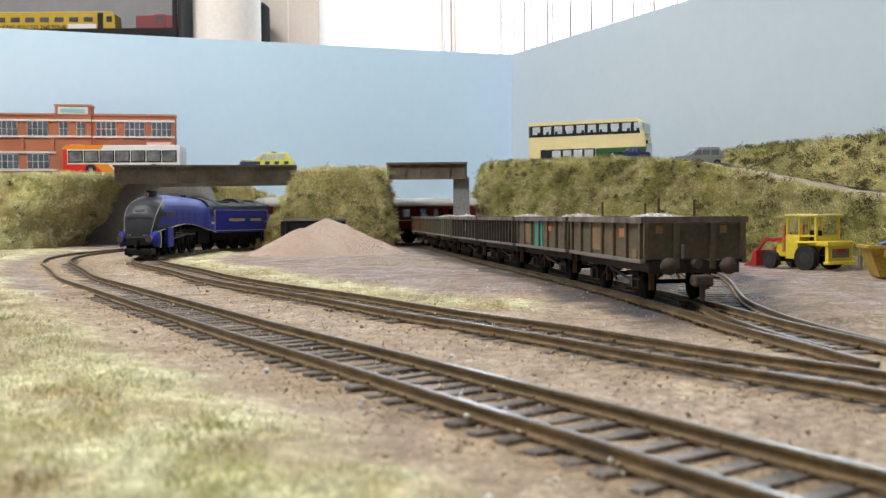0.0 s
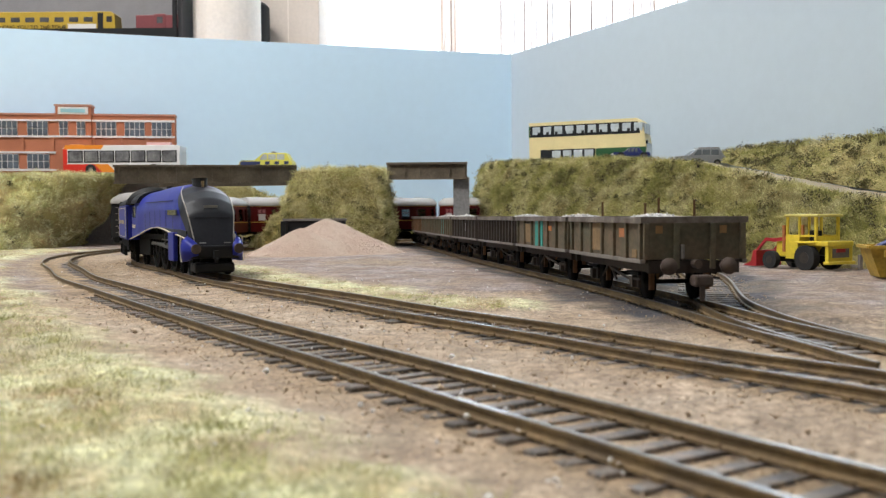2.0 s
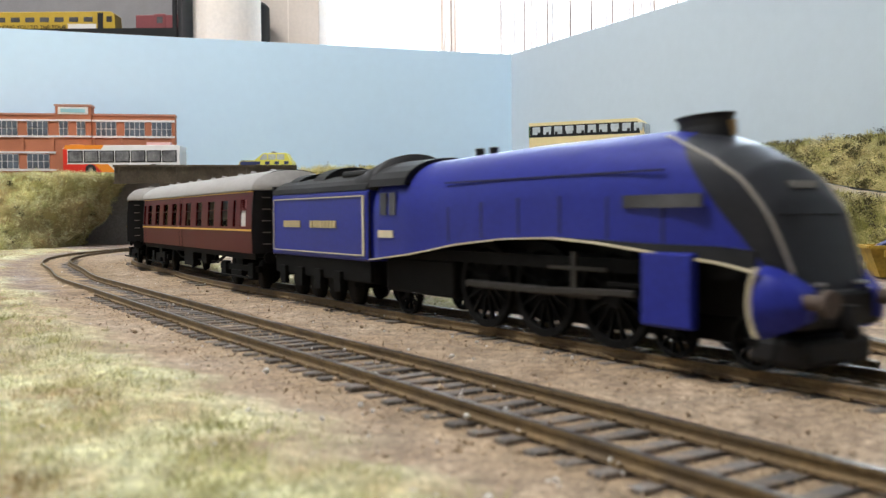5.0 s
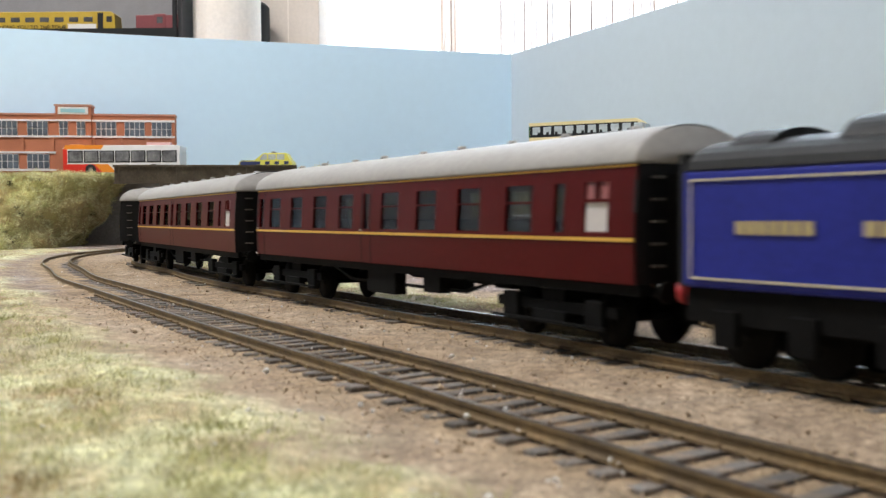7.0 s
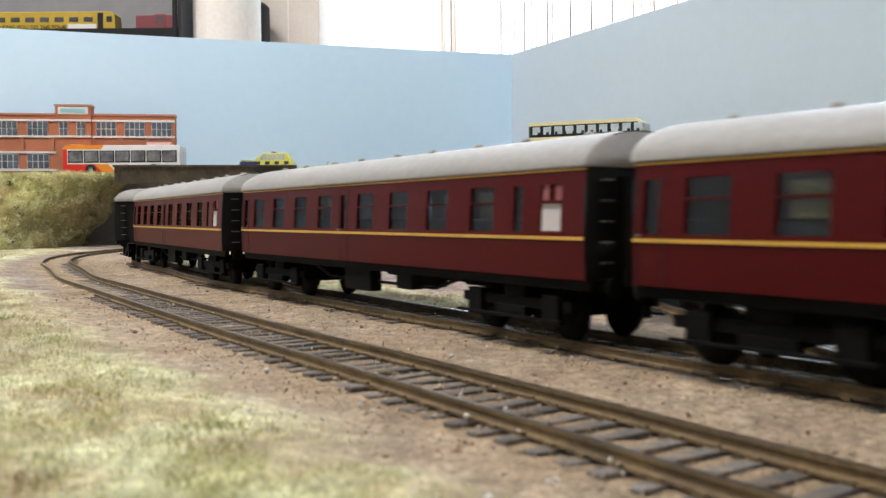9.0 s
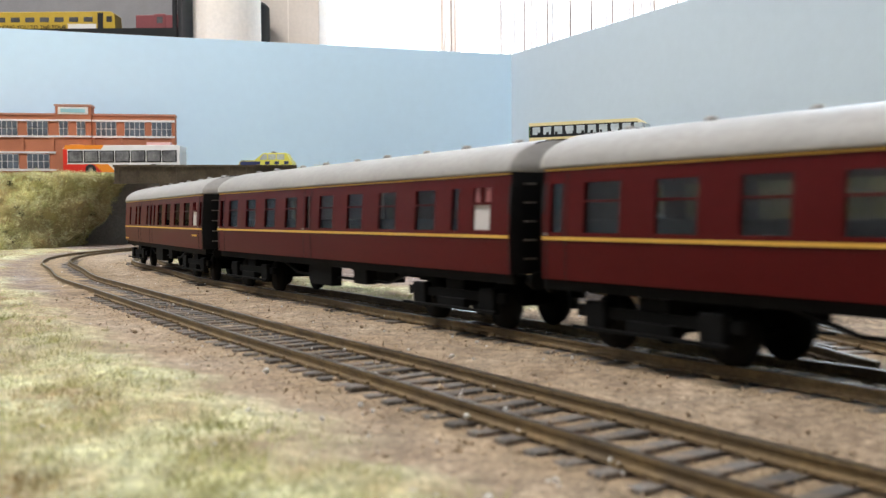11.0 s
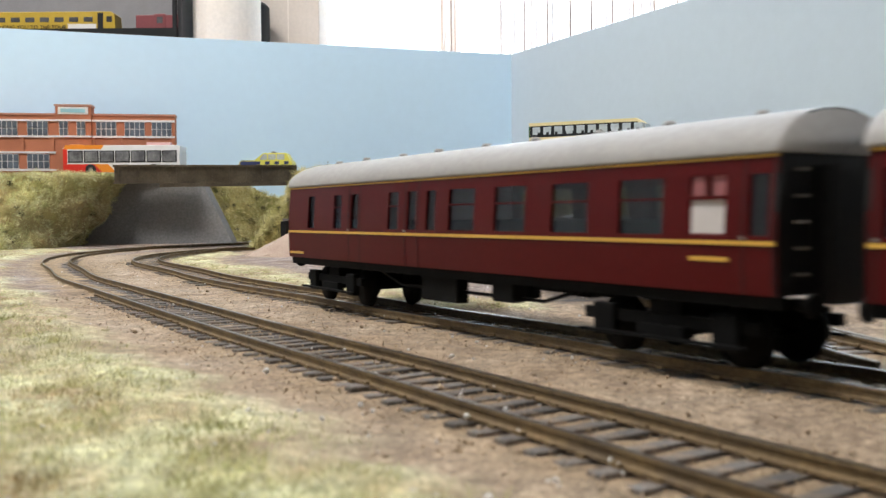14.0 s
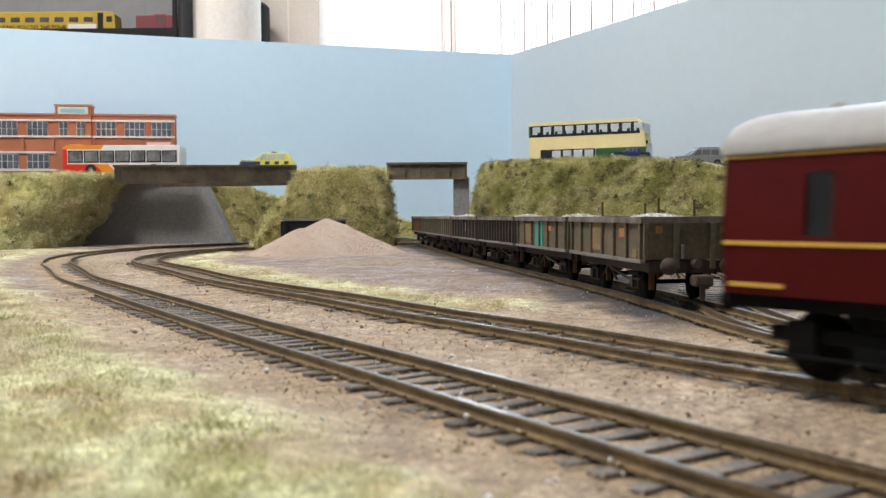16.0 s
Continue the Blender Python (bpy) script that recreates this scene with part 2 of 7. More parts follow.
def spline(points, n=24, smooth=60):
    """A smooth line through plan points, as an array of dense points."""
    P = [np.array(q, float) for q in points]
    P = [2 * P[0] - P[1]] + P + [2 * P[-1] - P[-2]]
    out = []
    for i in range(1, len(P) - 2):
        p0, p1, p2, p3 = P[i - 1:i + 3]
        t0 = 0.0
        t1 = np.linalg.norm(p1 - p0) ** 0.5
        t2 = t1 + np.linalg.norm(p2 - p1) ** 0.5
        t3 = t2 + np.linalg.norm(p3 - p2) ** 0.5
        for t in np.linspace(t1, t2, n, endpoint=False):
            a1 = (t1 - t) / t1 * p0 + t / t1 * p1
            a2 = (t2 - t) / (t2 - t1) * p1 + (t - t1) / (t2 - t1) * p2
            a3 = (t3 - t) / (t3 - t2) * p2 + (t - t2) / (t3 - t2) * p3
            b1 = (t2 - t) / t2 * a1 + t / t2 * a2
            b2 = (t3 - t) / (t3 - t1) * a2 + (t - t1) / (t3 - t1) * a3
            out.append((t2 - t) / (t2 - t1) * b1 + (t - t1) / (t2 - t1) * b2)
    out.append(P[-2])
    Q = np.array(out)
    for _ in range(smooth):
        Q[1:-1] = 0.25 * Q[:-2] + 0.5 * Q[1:-1] + 0.25 * Q[2:]
    return Q


class Line:
    """A track's centre line, read by the length along it."""

    def __init__(self, points, smooth=60):
        self.q = spline(points, smooth=smooth)
        self.s = np.r_[0, np.cumsum(np.linalg.norm(np.diff(self.q, axis=0), axis=1))]
        self.length = self.s[-1]

    def at(self, s):
        return np.array([np.interp(s, self.s, self.q[:, 0]), np.interp(s, self.s, self.q[:, 1])])

    def way(self, s):
        s = min(max(s, 0.003), self.length - 0.003)
        d = self.at(s + 0.002) - self.at(s - 0.002)
        return d / np.linalg.norm(d)

    def gap(self, x, y):
        return float(np.min(np.hypot(self.q[:, 0] - x, self.q[:, 1] - y)))

    def heading(self, s):
        d = self.way(s)
        return math.degrees(math.atan2(d[1], d[0]))


MAIN_LINE = Line([(0.460, 0.330), (0.400, 0.462), (0.330, 0.616), (0.270, 0.770), (0.205, 0.890), (0.130, 0.960), (0.060, 0.995), (0.000, 1.000), (-0.060, 0.985), (-0.110, 0.955), (-0.150, 0.925), (-0.180, 0.893), (-0.203, 0.850), (-0.216, 0.800), (-0.222, 0.750), (-0.2195, 0.700), (-0.206, 0.645), (-0.184, 0.595), (-0.145, 0.524), (-0.113, 0.458), (-0.071, 0.389), (-0.039, 0.341), (-0.007, 0.286), (0.023, 0.242), (0.041, 0.212), (0.054, 0.191), (0.069, 0.171), (0.079, 0.156), (0.105, 0.119), (0.140, 0.068), (0.200, -0.015), (0.400, -0.286), (0.800, -0.814), (1.200, -1.320)])
OUTER_LINE = Line([(0.160, 0.946), (0.100, 1.067), (0.000, 1.122), (-0.100, 1.105), (-0.180, 1.073), (-0.235, 1.029), (-0.275, 0.963), (-0.296, 0.880), (-0.300, 0.803), (-0.294, 0.735), (-0.279, 0.675), (-0.251, 0.603), (-0.217, 0.539), (-0.185, 0.466), (-0.148, 0.407), (-0.119, 0.358), (-0.077, 0.289), (-0.048, 0.241), (-0.014, 0.189), (0.008, 0.153), (0.023, 0.130), (0.036, 0.108), (0.060, 0.073), (0.100, 0.013), (0.160, -0.077), (0.400, -0.418)], smooth=220)
SIDING_LINE = Line([(0.140, 0.094), (0.105, 0.143), (0.093, 0.176), (0.089, 0.209), (0.085, 0.234), (0.082, 0.264), (0.080, 0.295), (0.068, 0.392), (0.053, 0.486), (0.037, 0.581), (0.022, 0.675), (0.009, 0.770), (-0.004, 0.865), (-0.017, 0.968), (-0.030, 1.067)])
LOOP_LINE = Line([(0.110, 0.143), (0.096, 0.182), (0.090, 0.215), (0.088, 0.248), (0.089, 0.275), (0.093, 0.311), (0.104, 0.358), (0.117, 0.409), (0.127, 0.462), (0.130, 0.506)])

_o = OUTER_LINE.q[OUTER_LINE.q[:, 1].argsort()]
_o = _o[_o[:, 1] < 0.9]
OUTER_Y, OUTER_X = _o[:, 1], _o[:, 0]
RNG = np.random.default_rng(7)
GAUGE = 0.0172


def structure(name, bm, material, label, category, smooth=False):
    return tagged(part(name, bm, material, smooth=smooth), label, category, kind="structure")


def soft_noise(x, y, scale, seed=0.0):
    return noise.fractal(Vector((x * scale, y * scale, seed)), 1.0, 2.0, 4)


# ---- room ----
structure("floor", boxes((-2.2, 2.2, -2.2, 2.6, -0.96, -0.9)), M_FLOOR, "brown carpeted floor of the hobby room", "floor")
structure("ceiling", boxes((-2.2, 2.2, -2.2, 2.6, 1.6, 1.66)), M_WHITE, "plain white painted ceiling of the room", "ceiling")
structure("wall_west", boxes((-2.2, -2.14, -2.2, 2.6, -0.9, 1.6)), M_ROOM, "plain cream painted room wall", "wall")
structure("wall_east", boxes((2.14, 2.2, -2.2, 2.6, -0.9, 1.6)), M_ROOM, "plain cream painted room wall", "wall")
structure("wall_south", boxes((-2.14, 2.14, -2.2, -2.14, -0.9, 1.6)), M_ROOM, "plain cream painted room wall", "wall")
structure("wall_north", boxes((-2.14, -0.44, 2.5, 2.56, -0.9, 1.6), (1.25, 2.14, 2.5, 2.56, -0.9, 1.6), (-0.44, 1.25, 2.5, 2.56, -0.9, 0.1), (-0.44, 1.25, 2.5, 2.56, 1.35, 1.6)), M_WHITE,
          "white painted room wall round a bright window", "wall")
structure("backdrop", boxes((-0.9, 1.7, 2.8, 2.82, -0.1, 1.6)), glow("overcast_daylight", (0.95, 0.97, 1.0), 2.2), "bright overcast daylight outside the window", "sky")

# ---- baseboard and ground ----
structure("baseboard", boxes((-0.95, 1.3, -1.4, 1.5, -0.06, -0.009)), M_BOARD, "plywood baseboard carrying the model railway", "baseboard")


def lawn_amount(x, y):
    """How much flock lies at a place: the near verge, and the strip between the tracks and the yard."""
    near = 0.0
    if y < 0.88 and x < np.interp(y, OUTER_Y, OUTER_X):
        n = soft_noise(x, y, 14, 3.1) * 0.012 + soft_noise(x, y, 45, 8.0) * 0.008
        near = min(1.0, max(0.0, (OUTER_LINE.gap(x, y) - 0.028 + n) / 0.014))
    d = MAIN_LINE.gap(x, y)
    strip = 0.0
    if 0.31 < y < 1.0 and x > -0.2 and d > 0.017 and OUTER_LINE.gap(x, y) > 0.062:
        edge = 0.052 + soft_noise(x, y, 25, 5.0) * 0.02
        right = (x - (-0.026)) * 0.8 + (y - 0.50) * 0.6
        if d < edge + 0.02 and right < 0.055:
            strip = min(1.0, max(0.0, (edge - d) / 0.014)) * min(1.0, (d - 0.017) / 0.008)
    return max(near, strip)


def yard_amount(x, y):
    """The rolled grit of the yard round the stone heap and beside the siding."""
    d = MAIN_LINE.gap(x, y)
    s = SIDING_LINE.gap(x, y)
    a = 0.0
    side = (x - 0.08) * 0.98 + (y - 0.3) * 0.165
    if side < 0 and d > 0.05 and y > 0.38:
        a = min(1.0, (d - 0.05) / 0.012) * min(1.0, max(0.0, (s - 0.016) / 0.01))
    if side > 0.02 and y > 0.27:
        a = max(a, min(1.0, max(0.0, (LOOP_LINE.gap(x, y) - 0.015) / 0.01)))
    return a


def ground_height(x, y, lawn, yard):
    z = -0.0031 + 0.0005 * soft_noise(x, y, 120, 2.0) + 0.0003 * soft_noise(x, y, 300, 4.0)
    z += lawn * (0.0016 + 0.0012 * soft_noise(x, y, 40, 1.0))
    z += yard * (0.0012 + 0.0006 * soft_noise(x, y, 30, 6.0))
    return z


GRID = {}


def build_ground():
    xs = np.concatenate([np.linspace(-0.95, -0.5, 12, endpoint=False), np.arange(-0.5, 0.42, 0.0055), np.linspace(0.42, 1.3, 20)])
    ys = np.concatenate([np.linspace(-1.4, -0.02, 24, endpoint=False), np.arange(-0.02, 0.5, 0.0045), np.arange(0.5, 1.14, 0.009), np.linspace(1.14, 1.5, 8)])
    lawn = np.zeros((len(ys), len(xs)))
    yard = np.zeros_like(lawn)
    verts = []
    for j, y in enumerate(ys):
        for i, x in enumerate(xs):
            if -0.52 < x < 0.45 and -0.05 < y < 1.16:
                lawn[j, i], yard[j, i] = lawn_amount(x, y), yard_amount(x, y)
            verts.append((x, y, ground_height(x, y, lawn[j, i], yard[j, i])))
    nx = len(xs)
    faces = [(j * nx + i, j * nx + i + 1, (j + 1) * nx + i + 1, (j + 1) * nx + i) for j in range(len(ys) - 1) for i in range(nx - 1)]
    bed, cinder_shade = np.zeros_like(lawn), np.zeros_like(lawn)
    for j, y in enumerate(ys):
        for i, x in enumerate(xs):
            if -0.4 < x < 0.3 and -0.02 < y < 1.1:
                d = min(line.gap(x, y) for line in (MAIN_LINE, OUTER_LINE, SIDING_LINE, LOOP_LINE))
                side = min(SIDING_LINE.gap(x, y), LOOP_LINE.gap(x, y))
                # dark bluish siding ballast, with the shadow under the wagons coloured in
                if y > 0.24:
                    cinder_shade[j, i] = 1.0 * min(1.0, max(0.0, (0.031 + 0.010 * soft_noise(x, y, 50, 2.5) - side) / 0.008)) * min(1.0, (y - 0.24) / 0.04)
                bed[j, i] = min(1.0, max(0.0, (0.021 + 0.006 * soft_noise(x, y, 60, 9.0) - d) / 0.008))
    GRID.update(x=xs, y=ys, lawn=lawn, yard=yard, z=np.array([v[2] for v in verts]).reshape(len(ys), len(xs)))
    me = bpy.data.meshes.new("ground")
    me.from_pydata(verts, [], faces)
    for name, values in (("flock", lawn), ("grit", yard), ("bed", bed), ("cinder_shade", cinder_shade)):
        me.attributes.new(name, "FLOAT", "POINT").data.foreach_set("value", values.ravel())
    for f in me.polygons:
        f.use_smooth = True
    m = mat("scenic_ground", (0.375, 0.292, 0.212), 0.95, vary=0.32, scale=30, fine=500, bump=1.0, height=0.001, colour2=(0.31, 0.225, 0.15))
    n, l = m.node_tree.nodes, m.node_tree.links
    bsdf = n["Principled BSDF"]
    base = bsdf.inputs["Base Color"].links[0].from_socket
    for name, c1, c2 in (("grit", (0.265, 0.215, 0.195), (0.20, 0.14, 0.105)), ("bed", (0.34, 0.25, 0.155), (0.25, 0.175, 0.10)), ("cinder_shade", (0.055, 0.055, 0.062), (0.085, 0.065, 0.052)), ("flock", (0.55, 0.535, 0.32), (0.38, 0.29, 0.16))):
        at = n.new("ShaderNodeAttribute")
        at.attribute_name = name
        tex = n.new("ShaderNodeTexNoise")
        tex.inputs["Scale"].default_value, tex.inputs["Detail"].default_value = 45, 6
        l.new(n["Texture Coordinate"].outputs["Object"], tex.inputs["Vector"])
        r = n.new("ShaderNodeMapRange")
        r.inputs["From Min"].default_value, r.inputs["From Max"].default_value = 0.4, 0.62
        l.new(tex.outputs["Fac"], r.inputs["Value"])
        a, b = n.new("ShaderNodeMix"), n.new("ShaderNodeMix")
        a.data_type = b.data_type = "RGBA"
        a.inputs["A"].default_value, a.inputs["B"].default_value = (*c1, 1), (*c2, 1)
        l.new(r.outputs["Result"], a.inputs["Factor"])
        l.new(at.outputs["Fac"], b.inputs["Factor"])
        l.new(base, b.inputs["A"])
        l.new(a.outputs["Result"], b.inputs["B"])
        base = b.outputs["Result"]
    stain = n.new("ShaderNodeTexNoise")
    stain.inputs["Scale"].default_value, stain.inputs["Detail"].default_value = 11, 7
    l.new(n["Texture Coordinate"].outputs["Object"], stain.inputs["Vector"])
    r = n.new("ShaderNodeMapRange")
    r.inputs["From Min"].default_value, r.inputs["From Max"].default_value = 0.47, 0.66
    l.new(stain.outputs["Fac"], r.inputs["Value"])
    r.inputs["To Max"].default_value = 0.75
    c = n.new("ShaderNodeMix")
    c.data_type = "RGBA"
    c.inputs["B"].default_value = (0.26, 0.185, 0.115, 1)
    l.new(r.outputs["Result"], c.inputs["Factor"])
    l.new(base, c.inputs["A"])
    last = c.outputs["Result"]
    for mottle, low, high in ((160, 0.80, 1.18), (520, 0.80, 1.20)):
        tex = n.new("ShaderNodeTexNoise")
        tex.inputs["Scale"].default_value, tex.inputs["Detail"].default_value = mottle, 3
        l.new(n["Texture Coordinate"].outputs["Object"], tex.inputs["Vector"])
        g = n.new("ShaderNodeMapRange")
        g.inputs["From Min"].default_value, g.inputs["From Max"].default_value = 0.35, 0.65
        g.inputs["To Min"].default_value, g.inputs["To Max"].default_value = low, high
        l.new(tex.outputs["Fac"], g.inputs["Value"])
        hv = n.new("ShaderNodeHueSaturation")
        l.new(last, hv.inputs["Color"])
        l.new(g.outputs["Result"], hv.inputs["Value"])
        last = hv.outputs["Color"]
    for size, low, high in ((1500, 0.70, 1.30), (3200, 0.80, 1.20)):
        cell = n.new("ShaderNodeTexVoronoi")
        cell.inputs["Scale"].default_value = size
        l.new(n["Texture Coordinate"].outputs["Object"], cell.inputs["Vector"])
        sep = n.new("ShaderNodeSeparateColor")
        l.new(cell.outputs["Color"], sep.inputs[0])
        g = n.new("ShaderNodeMapRange")
        g.inputs["To Min"].default_value, g.inputs["To Max"].default_value = low, high
        l.new(sep.outputs[0], g.inputs["Value"])
        hv = n.new("ShaderNodeHueSaturation")
        l.new(last, hv.inputs["Color"])
        l.new(g.outputs["Result"], hv.inputs["Value"])
        last = hv.outputs["Color"]
        if size == 1500:
            bump = n["Bump"]
            l.new(cell.outputs["Distance"], bump.inputs["Height"])
            bump.invert = True
            bump.inputs["Distance"].default_value, bump.inputs["Strength"].default_value = 0.0003, 0.7
    l.new(last, bsdf.inputs["Base Color"])
    me.materials.append(m)
    return tagged(new("ground", me), "sandy scenic ground with flock verges and a gritty yard", "ground", kind="structure")


build_ground()


# ---- tufts, grains ----
def quick_mesh(name, verts, faces_n, material):
    """A mesh of separate triangles or of equal pieces; verts is an array, faces_n an array of triangles."""
    me = bpy.data.meshes.new(name)
    me.vertices.add(len(verts))
    me.vertices.foreach_set("co", np.asarray(verts, np.float32).ravel())
    nf = len(faces_n)
    me.loops.add(nf * 3)
    me.loops.foreach_set("vertex_index", np.asarray(faces_n, np.int32).ravel())
    me.polygons.add(nf)
    me.polygons.foreach_set("loop_start", np.arange(0, nf * 3, 3, dtype=np.int32))
    me.update(calc_edges=True)
    me.materials.append(material)
    return me


def blades(points, normals, length, width, lean, droop=0.0):
    """One slim leaf for each point, along its normal and leaning at random."""
    n = len(points)
    d = normals + RNG.normal(0, lean, (n, 3))
    d[:, 2] -= droop
    d /= np.linalg.norm(d, axis=1)[:, None] + 1e-9
    side = np.cross(d, RNG.normal(0, 1, (n, 3)))
    side /= np.linalg.norm(side, axis=1)[:, None] + 1e-9
    ln = (length * RNG.uniform(0.5, 1.3, n))[:, None]
    w = (width * RNG.uniform(0.6, 1.4, n))[:, None]
    v = np.empty((n, 3, 3))
    v[:, 0], v[:, 1], v[:, 2] = points - side * w, points + side * w, points + d * ln
    return v.reshape(-1, 3), np.arange(n * 3).reshape(-1, 3)


def scatter(me, count, keep=None, first=None):
    """Random points on a mesh, and the normals there."""
    me.calc_loop_triangles()
    co = np.empty(len(me.vertices) * 3, np.float32)
    me.vertices.foreach_get("co", co)
    co = co.reshape(-1, 3)
    tri = np.empty(len(me.loop_triangles) * 3, np.int32)
    me.loop_triangles.foreach_get("vertices", tri)
    tri = tri.reshape(-1, 3)
    a, b, c = co[tri[:, 0]], co[tri[:, 1]], co[tri[:, 2]]
    cr = np.cross(b - a, c - a)
    ar = np.linalg.norm(cr, axis=1)
    if first is not None:
        poly = np.empty(len(me.loop_triangles), np.int32)
        me.loop_triangles.foreach_get("polygon_index", poly)
        ar = np.where(poly < first, ar, 0.0)
    k = RNG.choice(len(tri), count, p=ar / ar.sum())
    u, v = RNG.random(count), RNG.random(count)
    flip = u + v > 1
    u[flip], v[flip] = 1 - u[flip], 1 - v[flip]
    p = a[k] + (b - a)[k] * u[:, None] + (c - a)[k] * v[:, None]
    nn = cr[k] / (ar[k][:, None] + 1e-12)
    nn[nn[:, 2] < -0.2] *= -1
    if keep is not None:
        ok = np.array([keep(*q) for q in p])
        p, nn = p[ok], nn[ok]
    return p.astype(float), nn.astype(float)


OCTA = np.array([(1, 0, 0), (-1, 0, 0), (0, 1, 0), (0, -1, 0), (0, 0, 1), (0, 0, -1)], float)
OCTA_F = np.array([(0, 2, 4), (2, 1, 4), (1, 3, 4), (3, 0, 4), (2, 0, 5), (1, 2, 5), (3, 1, 5), (0, 3, 5)])


def grains(points, size, spread=0.5):
    """A small uneven stone for each point."""
    n = len(points)
    s = size * np.exp(RNG.normal(0, spread, n))
    v = OCTA[None] * RNG.uniform(0.55, 1.25, (n, 6, 1)) * s[:, None, None]
    ang = RNG.uniform(0, 6.283, n)
    c, q = np.cos(ang)[:, None], np.sin(ang)[:, None]
    x, y = v[..., 0] * c - v[..., 1] * q, v[..., 0] * q + v[..., 1] * c
    v[..., 0], v[..., 1] = x, y
    v[..., 2] *= 0.8
    v += points[:, None]
    f = OCTA_F[None] + (np.arange(n) * 6)[:, None, None]
    return v.reshape(-1, 3), f.reshape(-1, 3)


# ---- banks ----
def bank(name, foot, crest, top, label, rows=16, cols=90, rough=0.006, bulge=0.35, foot_drop=-0.006, top_rows=6, seed=1.0):
    """A planted bank: it rises from its foot line to its crest and runs level to the back line. Lines are (x, y, z)."""
    def dense(line):
        P = np.array(line, float)
        s = np.r_[0, np.cumsum(np.linalg.norm(np.diff(P[:, :2], axis=0), axis=1))]
        u = np.linspace(0, s[-1], cols)
        return np.stack([np.interp(u, s, P[:, k]) for k in range(3)], 1)
    F, C, T = dense(foot), dense(crest), dense(top)
    verts = []
    for r in range(rows + top_rows + 1):
        for i in range(cols):
            if r <= rows:
                v = r / rows
                p = F[i] * (1 - v) + C[i] * v
                p[2] = F[i][2] + (C[i][2] - F[i][2]) * (v ** (1 - bulge * 0.5) if bulge > 0 else v)
                amount = math.sin(math.pi * min(v, 0.92)) ** 0.5 if v > 0 else 0.2
            else:
                v = (r - rows) / top_rows
                p = C[i] * (1 - v) + T[i] * v
                amount = 0.35
            nz = Vector((p[0] * 26, p[1] * 26, p[2] * 26 + seed))
            d = noise.noise_vector(nz) * rough + noise.noise_vector(nz * 2.6) * rough * 0.75
            verts.append((p[0] + d.x * amount, p[1] + d.y * amount, p[2] + d.z * amount * 0.7))
    faces = [(r * cols + i, r * cols + i + 1, (r + 1) * cols + i + 1, (r + 1) * cols + i) for r in range(rows + top_rows) for i in range(cols - 1)]
    me = bpy.data.meshes.new(name)
    me.from_pydata(verts, [], faces)
    me.materials.append(M_HILL)
    for f in me.polygons:
        f.use_smooth = True
    ob = tagged(new(name, me), label, "embankment", kind="structure")
    ob["columns"] = cols
    return ob


def ob_cols(ob):
    return ob["columns"]


def plant(ob, count, shrubs, length=0.0042, keep=None, rows=None, name="bank_grass", lean=0.75, droop=0.3, width=0.00025, material=None):
    p, n = scatter(ob.data, count, keep, None if rows is None else (int(rows[1]) * (ob_cols(ob) - 1)))
    v, f = blades(p, n, length, width, lean, droop)
    tagged(new(name, quick_mesh(name, v, f, material or M_BLADE)), "matted yellow-green static grass clothing a bank", "grass", kind="stuff")
    if shrubs:
        c, cn = scatter(ob.data, shrubs, keep, None if rows is None else (int(rows[1]) * (ob_cols(ob) - 1)))
        pts, nor = [], []
        for q, m in zip(c, cn):
            k = int(RNG.integers(40, 110))
            r = RNG.uniform(0.002, 0.0055)
            o = RNG.normal(0, 1, (k, 3))
            o /= np.linalg.norm(o, axis=1)[:, None]
            o *= r * RNG.uniform(0.3, 1.0, (k, 1))
            pts.append(q + m * r * 0.5 + o * (1.3, 1.3, 0.8))
            nor.append(o / r + m * 0.5)
        v, f = blades(np.concatenate(pts), np.concatenate(nor), 0.0016, 0.0005, 0.6)
        tagged(new("scrub", quick_mesh("scrub", v, f, M_SHRUB)), "dark olive scrub clumps growing on the bank", "bush", kind="stuff")


def clumps(ob, count, rows=None, material=None):
    """Tousled tufts standing proud of a bank, each a burst of fine fibres."""
    c, cn = scatter(ob.data, count, None, None if rows is None else rows * (ob_cols(ob) - 1))
    pts, nor = [], []
    for q, m in zip(c, cn):
        k = int(RNG.integers(40, 90))
        r = RNG.uniform(0.0025, 0.0065)
        o = RNG.normal(0, 1, (k, 3))
        o /= np.linalg.norm(o, axis=1)[:, None]
        o *= r * RNG.uniform(0.2, 0.9, (k, 1))
        pts.append(q + m * r * 0.35 + o * (1.2, 1.2, 0.8))
        nor.append(o / r * 1.2 + m * 0.8)
    v, f = blades(np.concatenate(pts), np.concatenate(nor), 0.0034, 0.00022, 0.55, 0.1)
    tagged(new("tufts", quick_mesh("tufts", v, f, material or M_BLADE)), "tousled tufts of yellow and olive fibre on the bank", "grass", kind="stuff")


